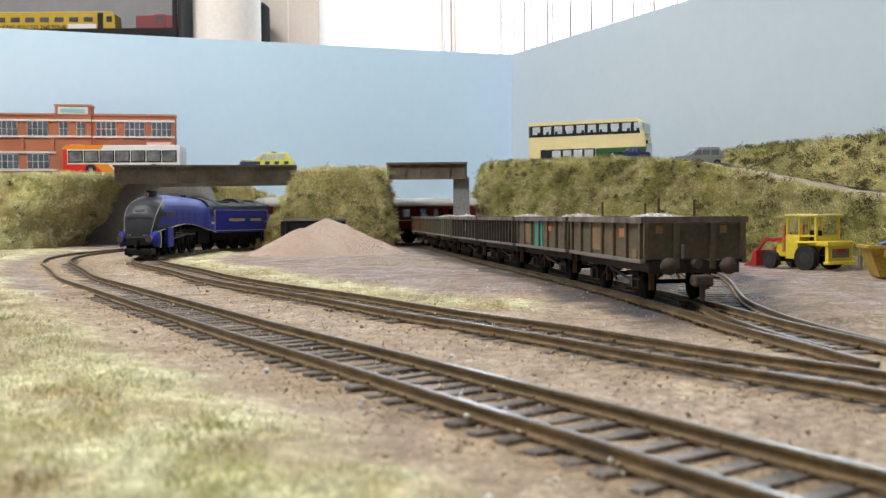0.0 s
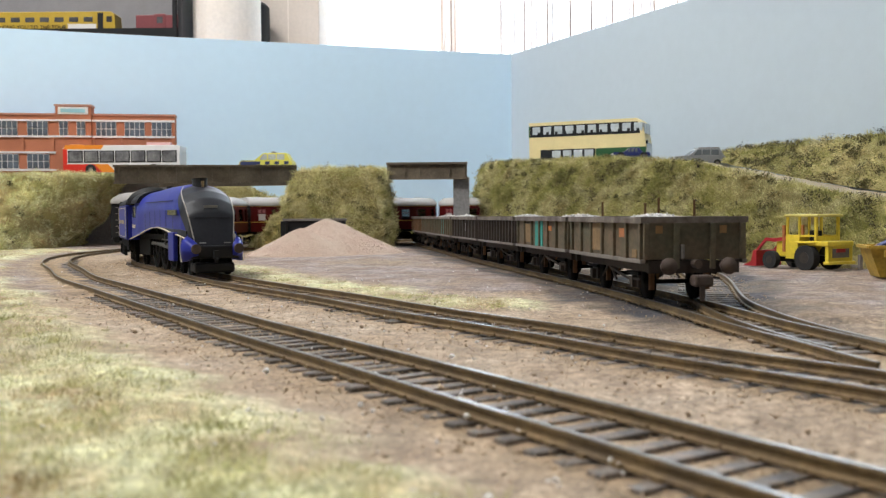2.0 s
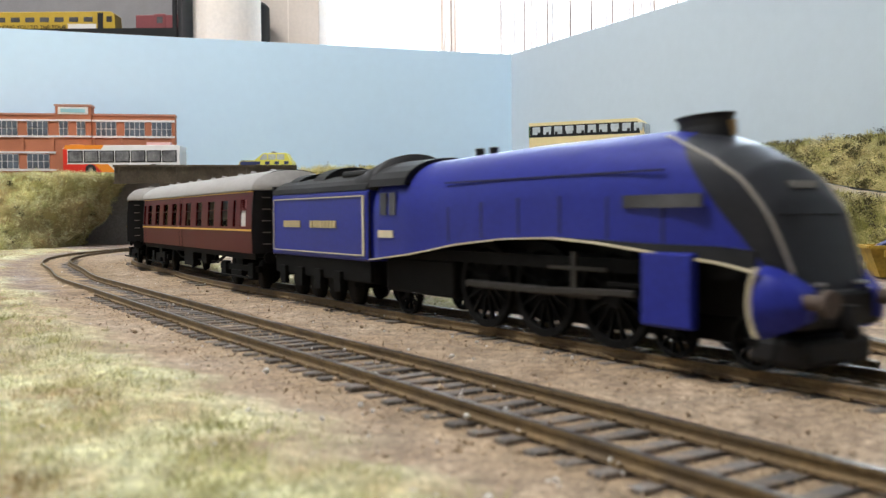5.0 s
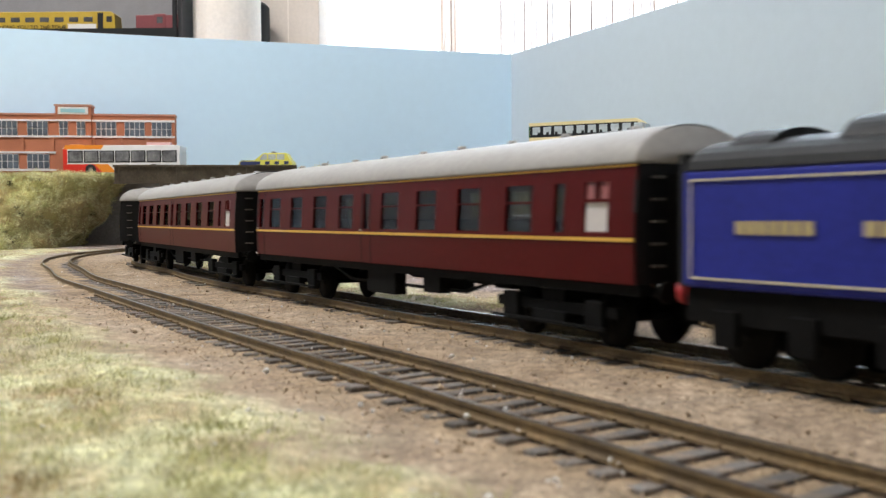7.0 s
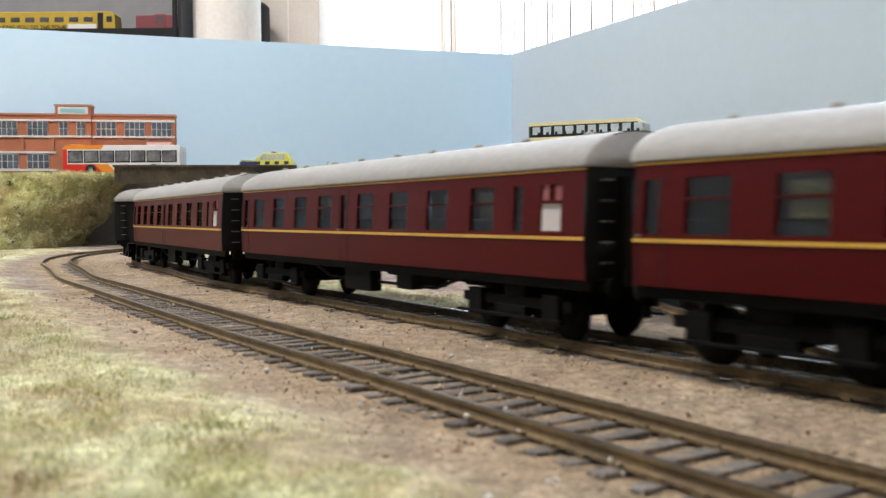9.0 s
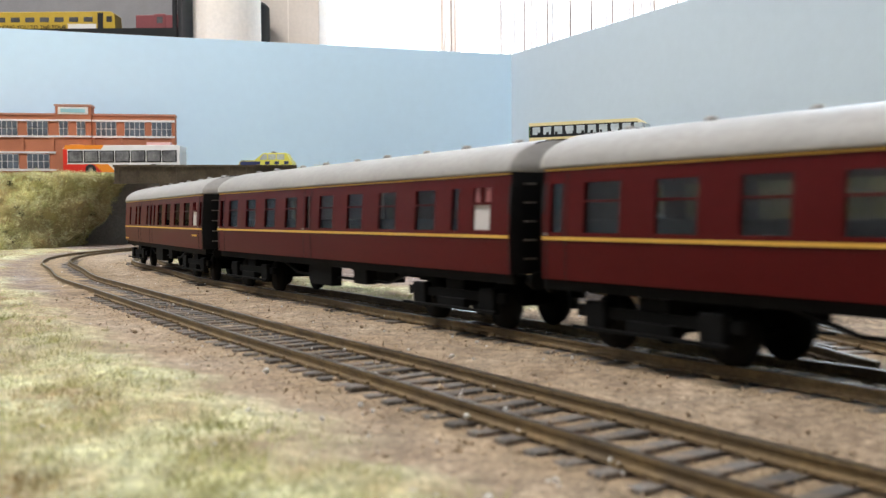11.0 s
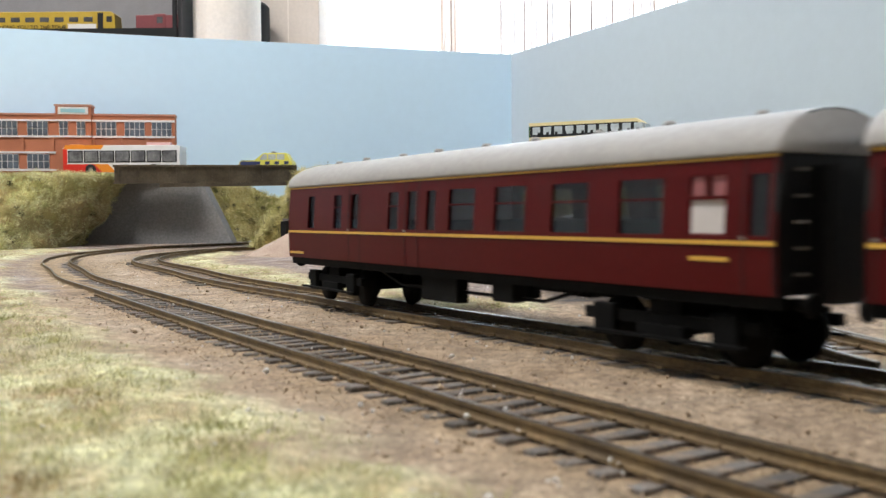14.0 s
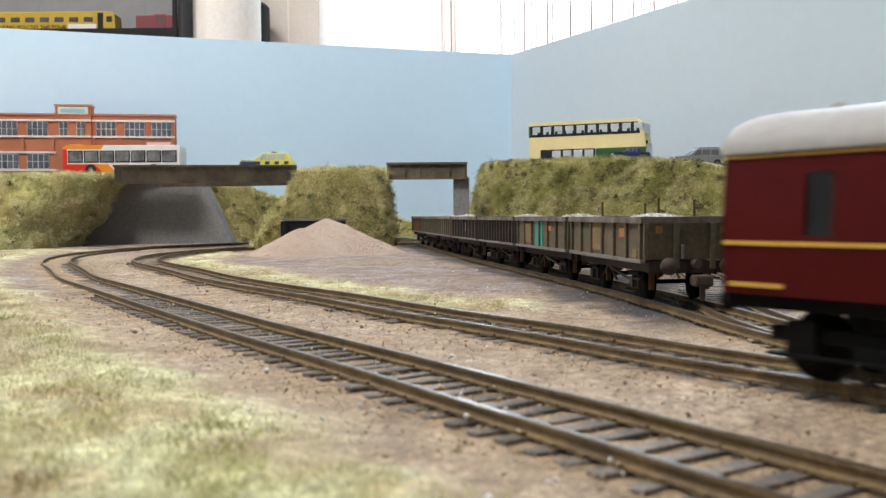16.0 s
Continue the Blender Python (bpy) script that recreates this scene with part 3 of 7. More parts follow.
def twigs(ob, count):
    """Small dark bushes of thin twigs."""
    c, cn = scatter(ob.data, count, None, 16 * (ob_cols(ob) - 1) if ob is right_bank else None)
    pts, nor = [], []
    for q, m in zip(c, cn):
        k = int(RNG.integers(25, 60))
        r = RNG.uniform(0.0015, 0.004)
        o = RNG.normal(0, 1, (k, 3)) * r * 0.7
        pts.append(q + m * (r * 0.6 + 0.002) + o)
        nor.append(RNG.normal(0, 1, (k, 3)))
    v, f = blades(np.concatenate(pts), np.concatenate(nor), 0.0024, 0.00022, 0.3)
    tagged(new("twiggy_scrub", quick_mesh("twiggy_scrub", v, f, M_TWIG)), "sparse dark twiggy scrub on the bank", "bush", kind="stuff")


left_bank = bank("west_bank", [(-0.62, 0.80, -0.004), (-0.48, 0.83, -0.004), (-0.425, 0.89, -0.004), (-0.405, 0.975, -0.004), (-0.408, 1.05, -0.004), (-0.42, 1.09, -0.004)],
                 [(-0.62, 0.95, 0.0715), (-0.48, 0.962, 0.0725), (-0.39, 0.985, 0.0735), (-0.365, 1.02, 0.0755), (-0.366, 1.08, 0.0765), (-0.37, 1.11, 0.077)],
                 [(-0.62, 1.05, 0.0735), (-0.52, 1.05, 0.074), (-0.44, 1.05, 0.075), (-0.40, 1.08, 0.076), (-0.39, 1.11, 0.077), (-0.385, 1.13, 0.077)],
                 "grassy yellow-green bank beside the road bridge", seed=2.0, rough=0.011, bulge=0.25, rows=22)
mid_bank = bank("middle_bank", [(-0.150, 0.945, 0.0), (-0.186, 0.925, -0.003), (-0.182, 0.880, -0.003), (-0.135, 0.868, 0.0), (-0.068, 0.874, 0.0), (-0.051, 0.90, 0.0), (-0.049, 0.935, 0.0)],
                [(-0.128, 0.920, 0.0700), (-0.137, 0.914, 0.0710), (-0.1375, 0.905, 0.0715), (-0.105, 0.902, 0.0725), (-0.066, 0.905, 0.0725), (-0.058, 0.912, 0.0725), (-0.056, 0.94, 0.0725)],
                [(-0.124, 0.924, 0.0705), (-0.125, 0.924, 0.0715), (-0.12, 0.924, 0.072), (-0.102, 0.925, 0.0725), (-0.075, 0.935, 0.0725), (-0.068, 0.945, 0.0725), (-0.062, 0.948, 0.0725)],
                "scrubby grass bank between the two bridges", bulge=0.25, seed=5.0, rough=0.006)
rear_bank = bank("rear_bank", [(-0.33, 1.115, 0.0), (-0.25, 1.12, 0.0), (-0.20, 1.15, 0.0), (-0.15, 1.17, 0.0), (-0.03, 1.21, 0.0)],
                 [(-0.33, 1.14, 0.077), (-0.288, 1.145, 0.070), (-0.248, 1.165, 0.064), (-0.224, 1.18, 0.054), (-0.1985, 1.20, 0.049), (-0.13, 1.225, 0.042), (-0.03, 1.255, 0.016)],
                 [(-0.33, 1.165, 0.077), (-0.288, 1.18, 0.070), (-0.248, 1.195, 0.064), (-0.224, 1.205, 0.054), (-0.1985, 1.215, 0.049), (-0.13, 1.24, 0.042), (-0.03, 1.265, 0.016)],
                 "rough grass bank at the foot of the backscene", seed=15.0, rough=0.008)
right_bank = bank("east_bank", [(0.03, 1.12, -0.004), (0.032, 0.985, -0.004), (0.06, 0.90, -0.004), (0.10, 0.78, -0.004), (0.15, 0.66, -0.004), (0.20, 0.55, -0.004), (0.25, 0.47, -0.004), (0.33, 0.38, -0.004), (0.46, 0.30, -0.004)],
                  [(0.05, 1.12, 0.081), (0.05, 1.0, 0.0835), (0.085, 0.93, 0.0815), (0.14, 0.81, 0.0765), (0.19, 0.70, 0.0650), (0.245, 0.595, 0.0405), (0.29, 0.51, 0.0290), (0.36, 0.42, 0.0210), (0.47, 0.33, 0.016)],
                  [(0.12, 1.22, 0.0765), (0.165, 1.12, 0.0765), (0.235, 0.99, 0.0770), (0.235, 0.88, 0.0785), (0.24, 0.74, 0.0640), (0.295, 0.63, 0.0415), (0.34, 0.54, 0.0310), (0.42, 0.45, 0.0230), (0.52, 0.36, 0.0180)],
                  "long grassy bank rising behind the wagon siding", cols=150, seed=9.0, rough=0.006)
upper_bank = bank("upper_bank", [(0.268, 0.95, 0.0800), (0.255, 0.88, 0.0795), (0.250, 0.80, 0.0690), (0.275, 0.70, 0.0530), (0.325, 0.6, 0.0360), (0.37, 0.52, 0.0270), (0.44, 0.43, 0.0200), (0.54, 0.33, 0.0150)],
                  [(0.280, 0.955, 0.086), (0.275, 0.89, 0.0855), (0.280, 0.82, 0.0845), (0.32, 0.72, 0.0845), (0.365, 0.63, 0.0840), (0.41, 0.55, 0.0865), (0.47, 0.46, 0.086), (0.57, 0.36, 0.086)],
                  [(0.285, 0.958, 0.086), (0.30, 0.91, 0.0855), (0.32, 0.86, 0.0845), (0.37, 0.80, 0.0845), (0.43, 0.68, 0.0840), (0.5, 0.58, 0.0865), (0.56, 0.5, 0.086), (0.62, 0.4, 0.086)],
                  "upper grass bank along the sloping road", cols=120, seed=12.0, rows=10)
left_bank.data.materials[0] = M_GRASS_EARTH
plant(left_bank, 46000, 40, material=M_PALE_BLADE, length=0.0045, droop=0.0)
plant(left_bank, 22000, 0, droop=0.0, length=0.0052, material=M_STRAWY)
clumps(left_bank, 260, material=M_PALE_BLADE)
clumps(left_bank, 260, material=M_STRAWY)
plant(mid_bank, 10000, 40, droop=0.1)
plant(mid_bank, 22000, 0, droop=0.0, length=0.0046, material=M_STRAWY)
clumps(mid_bank, 150)
clumps(mid_bank, 260, material=M_STRAWY)
plant(rear_bank, 12000, 40)
plant(rear_bank, 12000, 0, material=M_STRAWY)
clumps(rear_bank, 260)
plant(right_bank, 120000, 260, length=0.0048, droop=0.15, rows=(0, 17.2), width=0.0002)
clumps(right_bank, 1300, 15)
plant(upper_bank, 34000, 480)
clumps(upper_bank, 500)
for ob, count in ((left_bank, 25), (mid_bank, 40), (right_bank, 170), (upper_bank, 170)):
    twigs(ob, count)
verge = M_YARD
right_bank.data.materials.append(verge)
for f in right_bank.data.polygons:
    if f.index // 149 >= 18:
        f.material_index = 1

# road on the hill, and the sloping road between the banks
structure("road", boxes((-0.62, -0.375, 1.03, 1.16, 0.066, 0.0765)), mat("model_asphalt", (0.10, 0.10, 0.10), 0.9, vary=0.2, scale=40, fine=900), "grey road behind the bank leading to the bridge", "road")

# ---- painted backscene boards ----
def board(name, a, b, z0, z1, thick, material, label):
    bm = bmesh.new()
    d = (Vector(b) - Vector(a)).normalized()
    n = Vector((-d.y, d.x)) * thick
    pts = [Vector(a), Vector(b), Vector(b) + n, Vector(a) + n]
    loft(bm, [[(p.x, p.y, z0) for p in pts], [(p.x, p.y, z1) for p in pts]])
    return structure(name, bm, material, label, "backscene")


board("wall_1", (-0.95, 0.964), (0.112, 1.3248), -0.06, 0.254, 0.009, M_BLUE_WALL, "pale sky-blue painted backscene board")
# greyer colour here carries the board's dimmer side
board("wall_2", (0.0965, 1.3235), (0.82, -0.13), -0.06, 0.254, 0.009, M_SHADED_WALL, "grey-blue backscene board, its shaded side put into the colour, meeting the other in a corner")


# ---- bridges ----
def build_bridge_one():
    t = thing("road_bridge", "dark brown girder road bridge on a concrete abutment", "bridge")
    a, b = Vector((-0.309, 0.88)), Vector((-0.157, 1.005))
    d = (b - a).normalized()
    n = Vector((0.05, 1.0))
    za, zb = 0.0612, 0.0665

    def slab(name, u0, u1, v0, v1, h0, h1, material, label=""):
        bm = bmesh.new()
        L = (b - a).length
        rings = []
        for u in (u0, u1):
            base = za + (zb - za) * u / L
            p, q = a + d * u + n * v0, a + d * u + n * v1
            rings.append([(p.x, p.y, base + h0), (q.x, q.y, base + h0), (q.x, q.y, base + h1), (p.x, p.y, base + h1)])
        return part(name, loft(bm, rings), material, t, label)
    L = (b - a).length
    slab("girder", 0, L, 0, 0.002, 0, 0.0172, M_GIRDER)
    slab("girder", 0, L, 0.120, 0.122, 0, 0.0172, M_GIRDER)
    slab("flange", -0.0005, L + 0.0005, -0.0022, 0, 0.0156, 0.0176, M_GIRDER)
    slab("flange", -0.0005, L + 0.0005, -0.0022, 0, -0.0004, 0.0012, M_GIRDER)
    for k in range(11):
        u = L * (0.02 + 0.096 * k)
        slab("stiffener", u, u + 0.0011, -0.0014, 0, 0.0012, 0.0156, M_GIRDER)
    slab("deck", 0.0005, L - 0.0005, 0.002, 0.100, 0.004, 0.0105, M_CONCRETE)
    # abutment with flared wings
    bm = bmesh.new()
    y = 1.10
    front = [(-0.424, y - 0.012, -0.004), (-0.391, y + 0.006, 0.079), (-0.29, y + 0.008, 0.079), (-0.246, y - 0.006, -0.004)]
    back = [(x * 1.0, q + 0.03, z) for x, q, z in front]
    loft(bm, [front, back])
    part("abutment", bm, M_CONCRETE, t, "smooth dark grey concrete abutment with sloping wings")
    return t


def build_bridge_two():
    t = thing("girder_bridge", "short brown girder bridge over the wagon siding", "bridge")
    y = 0.93
    x0, x1 = -0.0552, 0.0244
    part("girder", boxes((x0, x1, y, y + 0.003, 0.0650, 0.0814)), M_GIRDER, t)
    part("flange", boxes((x0 - 0.0005, x1 + 0.0005, y - 0.0022, y, 0.0796, 0.0816)), M_GIRDER, t)
    part("flange", boxes((x0 - 0.0005, x1 + 0.0005, y - 0.0022, y, 0.0646, 0.0663)), M_GIRDER, t)
    for k in range(6):
        u = x0 + 0.002 + (x1 - x0 - 0.005) * k / 5
        part("stiffener", boxes((u, u + 0.0011, y - 0.0014, y, 0.0663, 0.0796)), M_GIRDER, t)
    part("deck", boxes((x0, x1, y + 0.003, y + 0.03, 0.067, 0.074)), M_CONCRETE, t)
    part("pier", boxes((0.0110, 0.0268, y + 0.003, y + 0.026, -0.004, 0.067), bevel=0.0006), M_CONCRETE, t, "dark concrete pier")
    return t


build_bridge_one()
build_bridge_two()


# ---- stone heap and bin ----
def build_heap():
    bm = bmesh.new()
    rings, n = 26, 64
    cx, cy = -0.096, 0.775
    grid = []
    for r in range(rings + 1):
        row = []
        for k in range(n):
            a = 2 * math.pi * k / n
            u = r / rings
            x, y = cx + math.cos(a) * 0.082 * u, cy - 0.012 + math.sin(a) * 0.075 * u
            d1 = math.hypot((x - cx) / 0.066, (y - cy) / 0.060)
            d2 = math.hypot((x - (cx - 0.016)) / 0.046, (y - (cy - 0.036)) / 0.038)
            d3 = math.hypot((x - (cx + 0.011)) / 0.047, (y - (cy + 0.004)) / 0.045)
            z = max(0.0302 * max(0.0, 1.04 - math.hypot(d1, 0.05)), 0.0242 * max(0.0, 1.03 - math.hypot(d2, 0.08)), 0.0272 * max(0.0, 1.03 - math.hypot(d3, 0.08)))
            z += (0.0006 * soft_noise(x, y, 110, 1.0) + 0.0012 * soft_noise(x, y, 30, 2.0)) * (1 - u)
            row.append((x, y, z - 0.0035))
        grid.append(row)
    loft(bm, grid, caps=False)
    ob = part("stone_mound", bm, M_HEAP, smooth=True)
    tagged(ob, "pale mound of crushed stone tipped in the yard", "stone mound")
    p, _ = scatter(ob.data, 16000)
    v, f = grains(p, 0.00024)
    tagged(new("loose_stones", quick_mesh("loose_stones", v, f, M_HEAP)), "loose pale stones lying over the mound", "gravel", kind="stuff")


build_heap()
stone_bin = thing("stone_bin", "dark walled storage bin with a pale coping", "bin")
part("wall", boxes((-0.147, -0.090, 0.862, 0.866, -0.004, 0.0245)), M_BLACK, stone_bin)
part("wall", boxes((-0.147, -0.143, 0.845, 0.862, -0.004, 0.0245)), M_BLACK, stone_bin)
part("coping", boxes((-0.148, -0.089, 0.8605, 0.868, 0.0245, 0.0268), bevel=0.0004), M_RIM, stone_bin)


# ---- track ----
def strip_along(line, s0, s1, offset, section, step=0.006):
    """A bar of the given cross-section (sideways, up) along a line, offset to its right."""
    bm = bmesh.new()
    rings = []
    for s in np.arange(s0, s1 + step * 0.5, step):
        p, w = line.at(s), line.way(s)
        r = np.array([w[1], -w[0]])
        rings.append([(p[0] + r[0] * (offset + a), p[1] + r[1] * (offset + a), z) for a, z in section])
    return loft(bm, rings)


RAIL_SECTION = [(-0.0009, -0.0024), (0.0009, -0.0024), (0.0009, -0.0020), (0.0003, -0.0017), (0.0003, -0.0008), (0.00055, -0.0006), (0.00055, -0.0001), (-0.00055, -0.0001), (-0.00055, -0.0006), (-0.0003, -0.0008), (-0.0003, -0.0017), (-0.0009, -0.0020)]
HEAD_SECTION = [(-0.0005, -0.0001), (0.0005, -0.0001), (0.00042, 0.00003), (-0.00042, 0.00003)]
SLEEPER_ME = mesh_from("sleeper", boxes((-0.00145, 0.00145, -0.0134, 0.0134, -0.0042, -0.0023), bevel=0.0003), M_SLEEPER)
CHAIR_ME = mesh_from("rail_chair", boxes((-0.0008, 0.0008, -0.0100, -0.0072, -0.0023, -0.0017), (-0.0008, 0.0008, 0.0072, 0.0100, -0.0023, -0.0017)), M_RAIL)


def build_track(line, s0, s1, label, w0, w1, sunk=0.0):
    """Two rails over the stretch s0 to s1, and sleepers over w0 to w1."""
    t = thing("track", label, "railway track", kind="structure")
    for side in (-1, 1):
        r = part("rail", strip_along(line, s0, s1, side * GAUGE / 2, RAIL_SECTION), M_RAIL, t)
        part("railhead", strip_along(line, s0, s1, side * GAUGE / 2, HEAD_SECTION), M_RAILTOP, r, "worn shiny railhead")
    for s in np.arange(w0, w1, 0.0067):
        p = line.at(s)
        o = new("sleeper", SLEEPER_ME)
        o.parent = t
        o.matrix_basis = pose(p[0], p[1], RNG.uniform(-0.0004, 0.0) - sunk, RNG.normal(0, 0.6), 0, line.heading(s) + RNG.normal(0, 1.4))
        c = new("rail_chair", CHAIR_ME)
        c.parent = o
        c.matrix_basis = pose(0, 0, sunk)
    return t


def s_near(line, x, y):
    return float(line.s[np.argmin(np.hypot(line.q[:, 0] - x, line.q[:, 1] - y))])


M0, M1 = s_near(MAIN_LINE, -0.165, 0.996), s_near(MAIN_LINE, 0.14, 0.068)
O0, O1 = s_near(OUTER_LINE, -0.235, 1.029), s_near(OUTER_LINE, 0.06, 0.073)
build_track(MAIN_LINE, 0.05, MAIN_LINE.length - 0.05, "curving main line on half-buried sleepers", M0, M1, 0.0004)
build_track(OUTER_LINE, 0.02, OUTER_LINE.length - 0.02, "near curving line with rusty rails on dark sleepers", O0, O1, 0.0)
build_track(SIDING_LINE, 0.10, SIDING_LINE.length - 0.03, "wagon siding on half-buried sleepers", 0.10, 1.0, 0.0009)
build_track(LOOP_LINE, 0.06, LOOP_LINE.length - 0.02, "yard spur curving off the siding", 0.07, 0.36)


def build_ballast():
    pts = []
    for line, s0, s1, n in ((OUTER_LINE, O0, O1, 14000), (MAIN_LINE, M0, M1, 11000), (SIDING_LINE, 0.06, 1.0, 900), (LOOP_LINE, 0.06, 0.36, 2000)):
        u = RNG.random(n) ** 0.6
        for s, o in zip(s0 + (s1 - s0) * u, RNG.normal(0, 0.0135, n)):
            if abs(abs(o) - GAUGE / 2) < 0.0013:
                continue
            p, w = line.at(s), line.way(s)
            pts.append((p[0] + w[1] * o, p[1] - w[0] * o, RNG.uniform(-0.0032, -0.0025)))
    v, f = grains(np.array(pts), 0.00023, 0.4)
    tagged(new("ballast", quick_mesh("ballast", v, f, M_BALLAST)), "fine sandy-brown ballast strewn between the sleepers", "ballast", kind="stuff")
    # loose grit over the whole near ground
    n = 60000
    y = 0.06 + 1.0 * RNG.random(n) ** 2
    x = RNG.uniform(-0.52, 0.56, n) * (y + 0.05)
    g = np.stack([x, y, np.full(n, -0.0030)], 1)
    v, f = grains(g, 0.00010, 0.35)
    tagged(new("grit", quick_mesh("grit", v, f, M_BALLAST)), "loose brown grit scattered over the ground", "grit", kind="stuff")


build_ballast()


def build_lawn():
    n = 420000
    y = 0.05 + 1.0 * RNG.random(n) ** 1.7
    x = RNG.uniform(-0.54, 0.12, n) * (y + 0.04)
    i = np.clip(np.searchsorted(GRID["x"], x), 0, len(GRID["x"]) - 1)
    j = np.clip(np.searchsorted(GRID["y"], y), 0, len(GRID["y"]) - 1)
    ok = RNG.random(n) < GRID["lawn"][j, i] * 0.8
    pts = np.stack([x, y, GRID["z"][j, i] - 0.0004], 1)[ok]
    up = np.tile((0.0, 0.0, 1.0), (len(pts), 1))
    v, f = blades(pts, up, 0.0017, 0.00007, 1.3)
    tagged(new("verge_grass", quick_mesh("verge_grass", v, f, M_PALE_BLADE)), "short pale yellow-green static grass beside the track", "grass", kind="stuff")
    tuft = pts[RNG.choice(len(pts), 900)]
    spread = np.repeat(tuft, 26, axis=0) + RNG.normal(0, 1, (900 * 26, 3)) * (0.0013, 0.0013, 0.0001)
    v, f = blades(spread, np.tile((0.0, 0.0, 1.0), (len(spread), 1)), 0.0026, 0.00007, 0.9)
    tagged(new("verge_tufts", quick_mesh("verge_tufts", v, f, M_BLADE)), "small olive and straw tufts standing in the verge", "grass", kind="stuff")
    k = RNG.choice(len(pts), 2600)
    v, f = blades(pts[k] + (0, 0, 0.0006), up[k], 0.0032, 0.00006, 2.2)
    tagged(new("straw", quick_mesh("straw", v, f, M_STRAW)), "pale straw fibres lying loose on the verge", "grass", kind="stuff")
    # dark and pale crumbs of turf lying on the verge
    k = RNG.choice(len(pts), 380)
    v, f = grains(pts[k] + (0, 0, 0.0004), 0.00026, 0.4)
    tagged(new("turf_crumbs", quick_mesh("turf_crumbs", v, f, M_SHRUB)), "dark crumbs of scatter lying on the verge", "scatter", kind="stuff")

    # glinting chips of quartz on the verge and beside the near track
    n = 260
    y = 0.10 + 0.5 * RNG.random(n) ** 1.6
    x = RNG.uniform(-0.5, 0.16, n) * (y + 0.03)
    v, f = grains(np.stack([x, y, np.full(n, -0.0016)], 1), 0.00032, 0.4)
    tagged(new("quartz_chips", quick_mesh("quartz_chips", v, f, M_CHIP)), "pale glinting chips lying on the ground", "gravel", kind="stuff")


build_lawn()


# ---- train ----
COACH_PITCH, COACH_LEN, LOCO_LEN, TENDER_LEN = 0.2227, 0.209, 0.145, 0.083
# way of the loco's front along the main line, at each full second
RUN = [-0.322, -0.200, -0.080, 0.040, 0.158, 0.264, 0.363, 0.469, 0.574, 0.676, 0.774, 0.872, 0.967, 1.069, 1.171, 1.2645, 1.3665]
RUN_ZERO = s_near(MAIN_LINE, -0.071, 0.389)


def nose_at(t):
    return RUN_ZERO + float(np.interp(t, range(17), RUN))


TURNING = []   # (part, vehicle's place behind the nose, place on it, radius, what it does)
BOGIES = []
VEHICLES = []


def rounded_section(w, z0, zs, zt, n=14):
    """Upright sides from z0 to zs, and an arched top up to zt."""
    pts = [(-w / 2, z0)]
    for k in range(n + 1):
        a = math.pi * (1 - k / n)
        pts.append((w / 2 * math.cos(a), zs + (zt - zs) * math.sin(a)))
    pts.append((w / 2, z0))
    return pts


def spoked_wheel(r, width, spokes, tread=0.16):
    """A wheel about its own y axis."""
    bm = bmesh.new()
    n = 28

    def ring(rad, y):
        return [(rad * math.cos(2 * math.pi * k / n), y, rad * math.sin(2 * math.pi * k / n)) for k in range(n)]
    w = width / 2
    loft(bm, [ring(r * (1 - tread), -w), ring(r, -w), ring(r, w), ring(r * (1 - tread), w), ring(r * (1 - tread), -w)], caps=False)
    cyl(bm, pose(0, 0, 0, 90), r * 0.22, width * 1.1, 12)
    for k in range(spokes):
        a = 360.0 * k / spokes
        made = bmesh.ops.create_cube(bm, size=1.0)["verts"]
        for v in made:
            v.co = pose(0, 0, 0, 0, a, 0) @ Vector((v.co.x * r * 0.07, v.co.y * width * 0.5, r * (0.53 + v.co.z * 0.66)))
    return bm


def disc_wheelset(r):
    bm = bmesh.new()
    for y in (-0.0085, 0.0085):
        cyl(bm, pose(0, y, 0, 90), r, 0.0016, 20)
        cyl(bm, pose(0, y * 0.9, 0, 90), r * 1.1, 0.0004, 20)
    cyl(bm, pose(0, 0, 0, 90), 0.0008, 0.019, 8)
    return bm


WHEELSET_ME = mesh_from("wheelset", disc_wheelset(0.0058), M_FRAME, True)


def interp(x, table):
    return float(np.interp(x, [a for a, _ in table], [b for _, b in table]))


SKIRT = [(0.0, 0.0158), (0.02, 0.0180), (0.04, 0.0212), (0.06, 0.0231), (0.076, 0.0236), (0.09, 0.0228), (0.105, 0.0212), (0.118, 0.0198), (0.126, 0.0180), (0.1295, 0.0150), (0.133, 0.0110)]
CROWN = [(0.0, 0.0440), (0.02, 0.0448), (0.06, 0.0460), (0.098, 0.0462), (0.104, 0.0456), (0.109, 0.0445), (0.1155, 0.0422), (0.1215, 0.0384), (0.1263, 0.0322), (0.1298, 0.0220), (0.1325, 0.0120)]
WIDTH = [(0.0, 0.0325), (0.018, 0.0325), (0.03, 0.0300), (0.09, 0.0300), (0.108, 0.0286), (0.118, 0.0262), (0.126, 0.0226), (0.1325, 0.0176)]


def stretch(t, k):
    """Lengthen a thing's fixed parts along its own x."""
    turning = {row[0] for row in TURNING}
    for o in t.children:
        if o not in turning:
            o.data.transform(Matrix.Diagonal((k, 1, 1, 1)))
    for n, row in enumerate(TURNING):
        if row[0].parent == t:
            TURNING[n] = (row[0], row[1] * k, *row[2:])
            if row[5] != "spin":
                row[0].data.transform(Matrix.Diagonal((k, 1, 1, 1)))


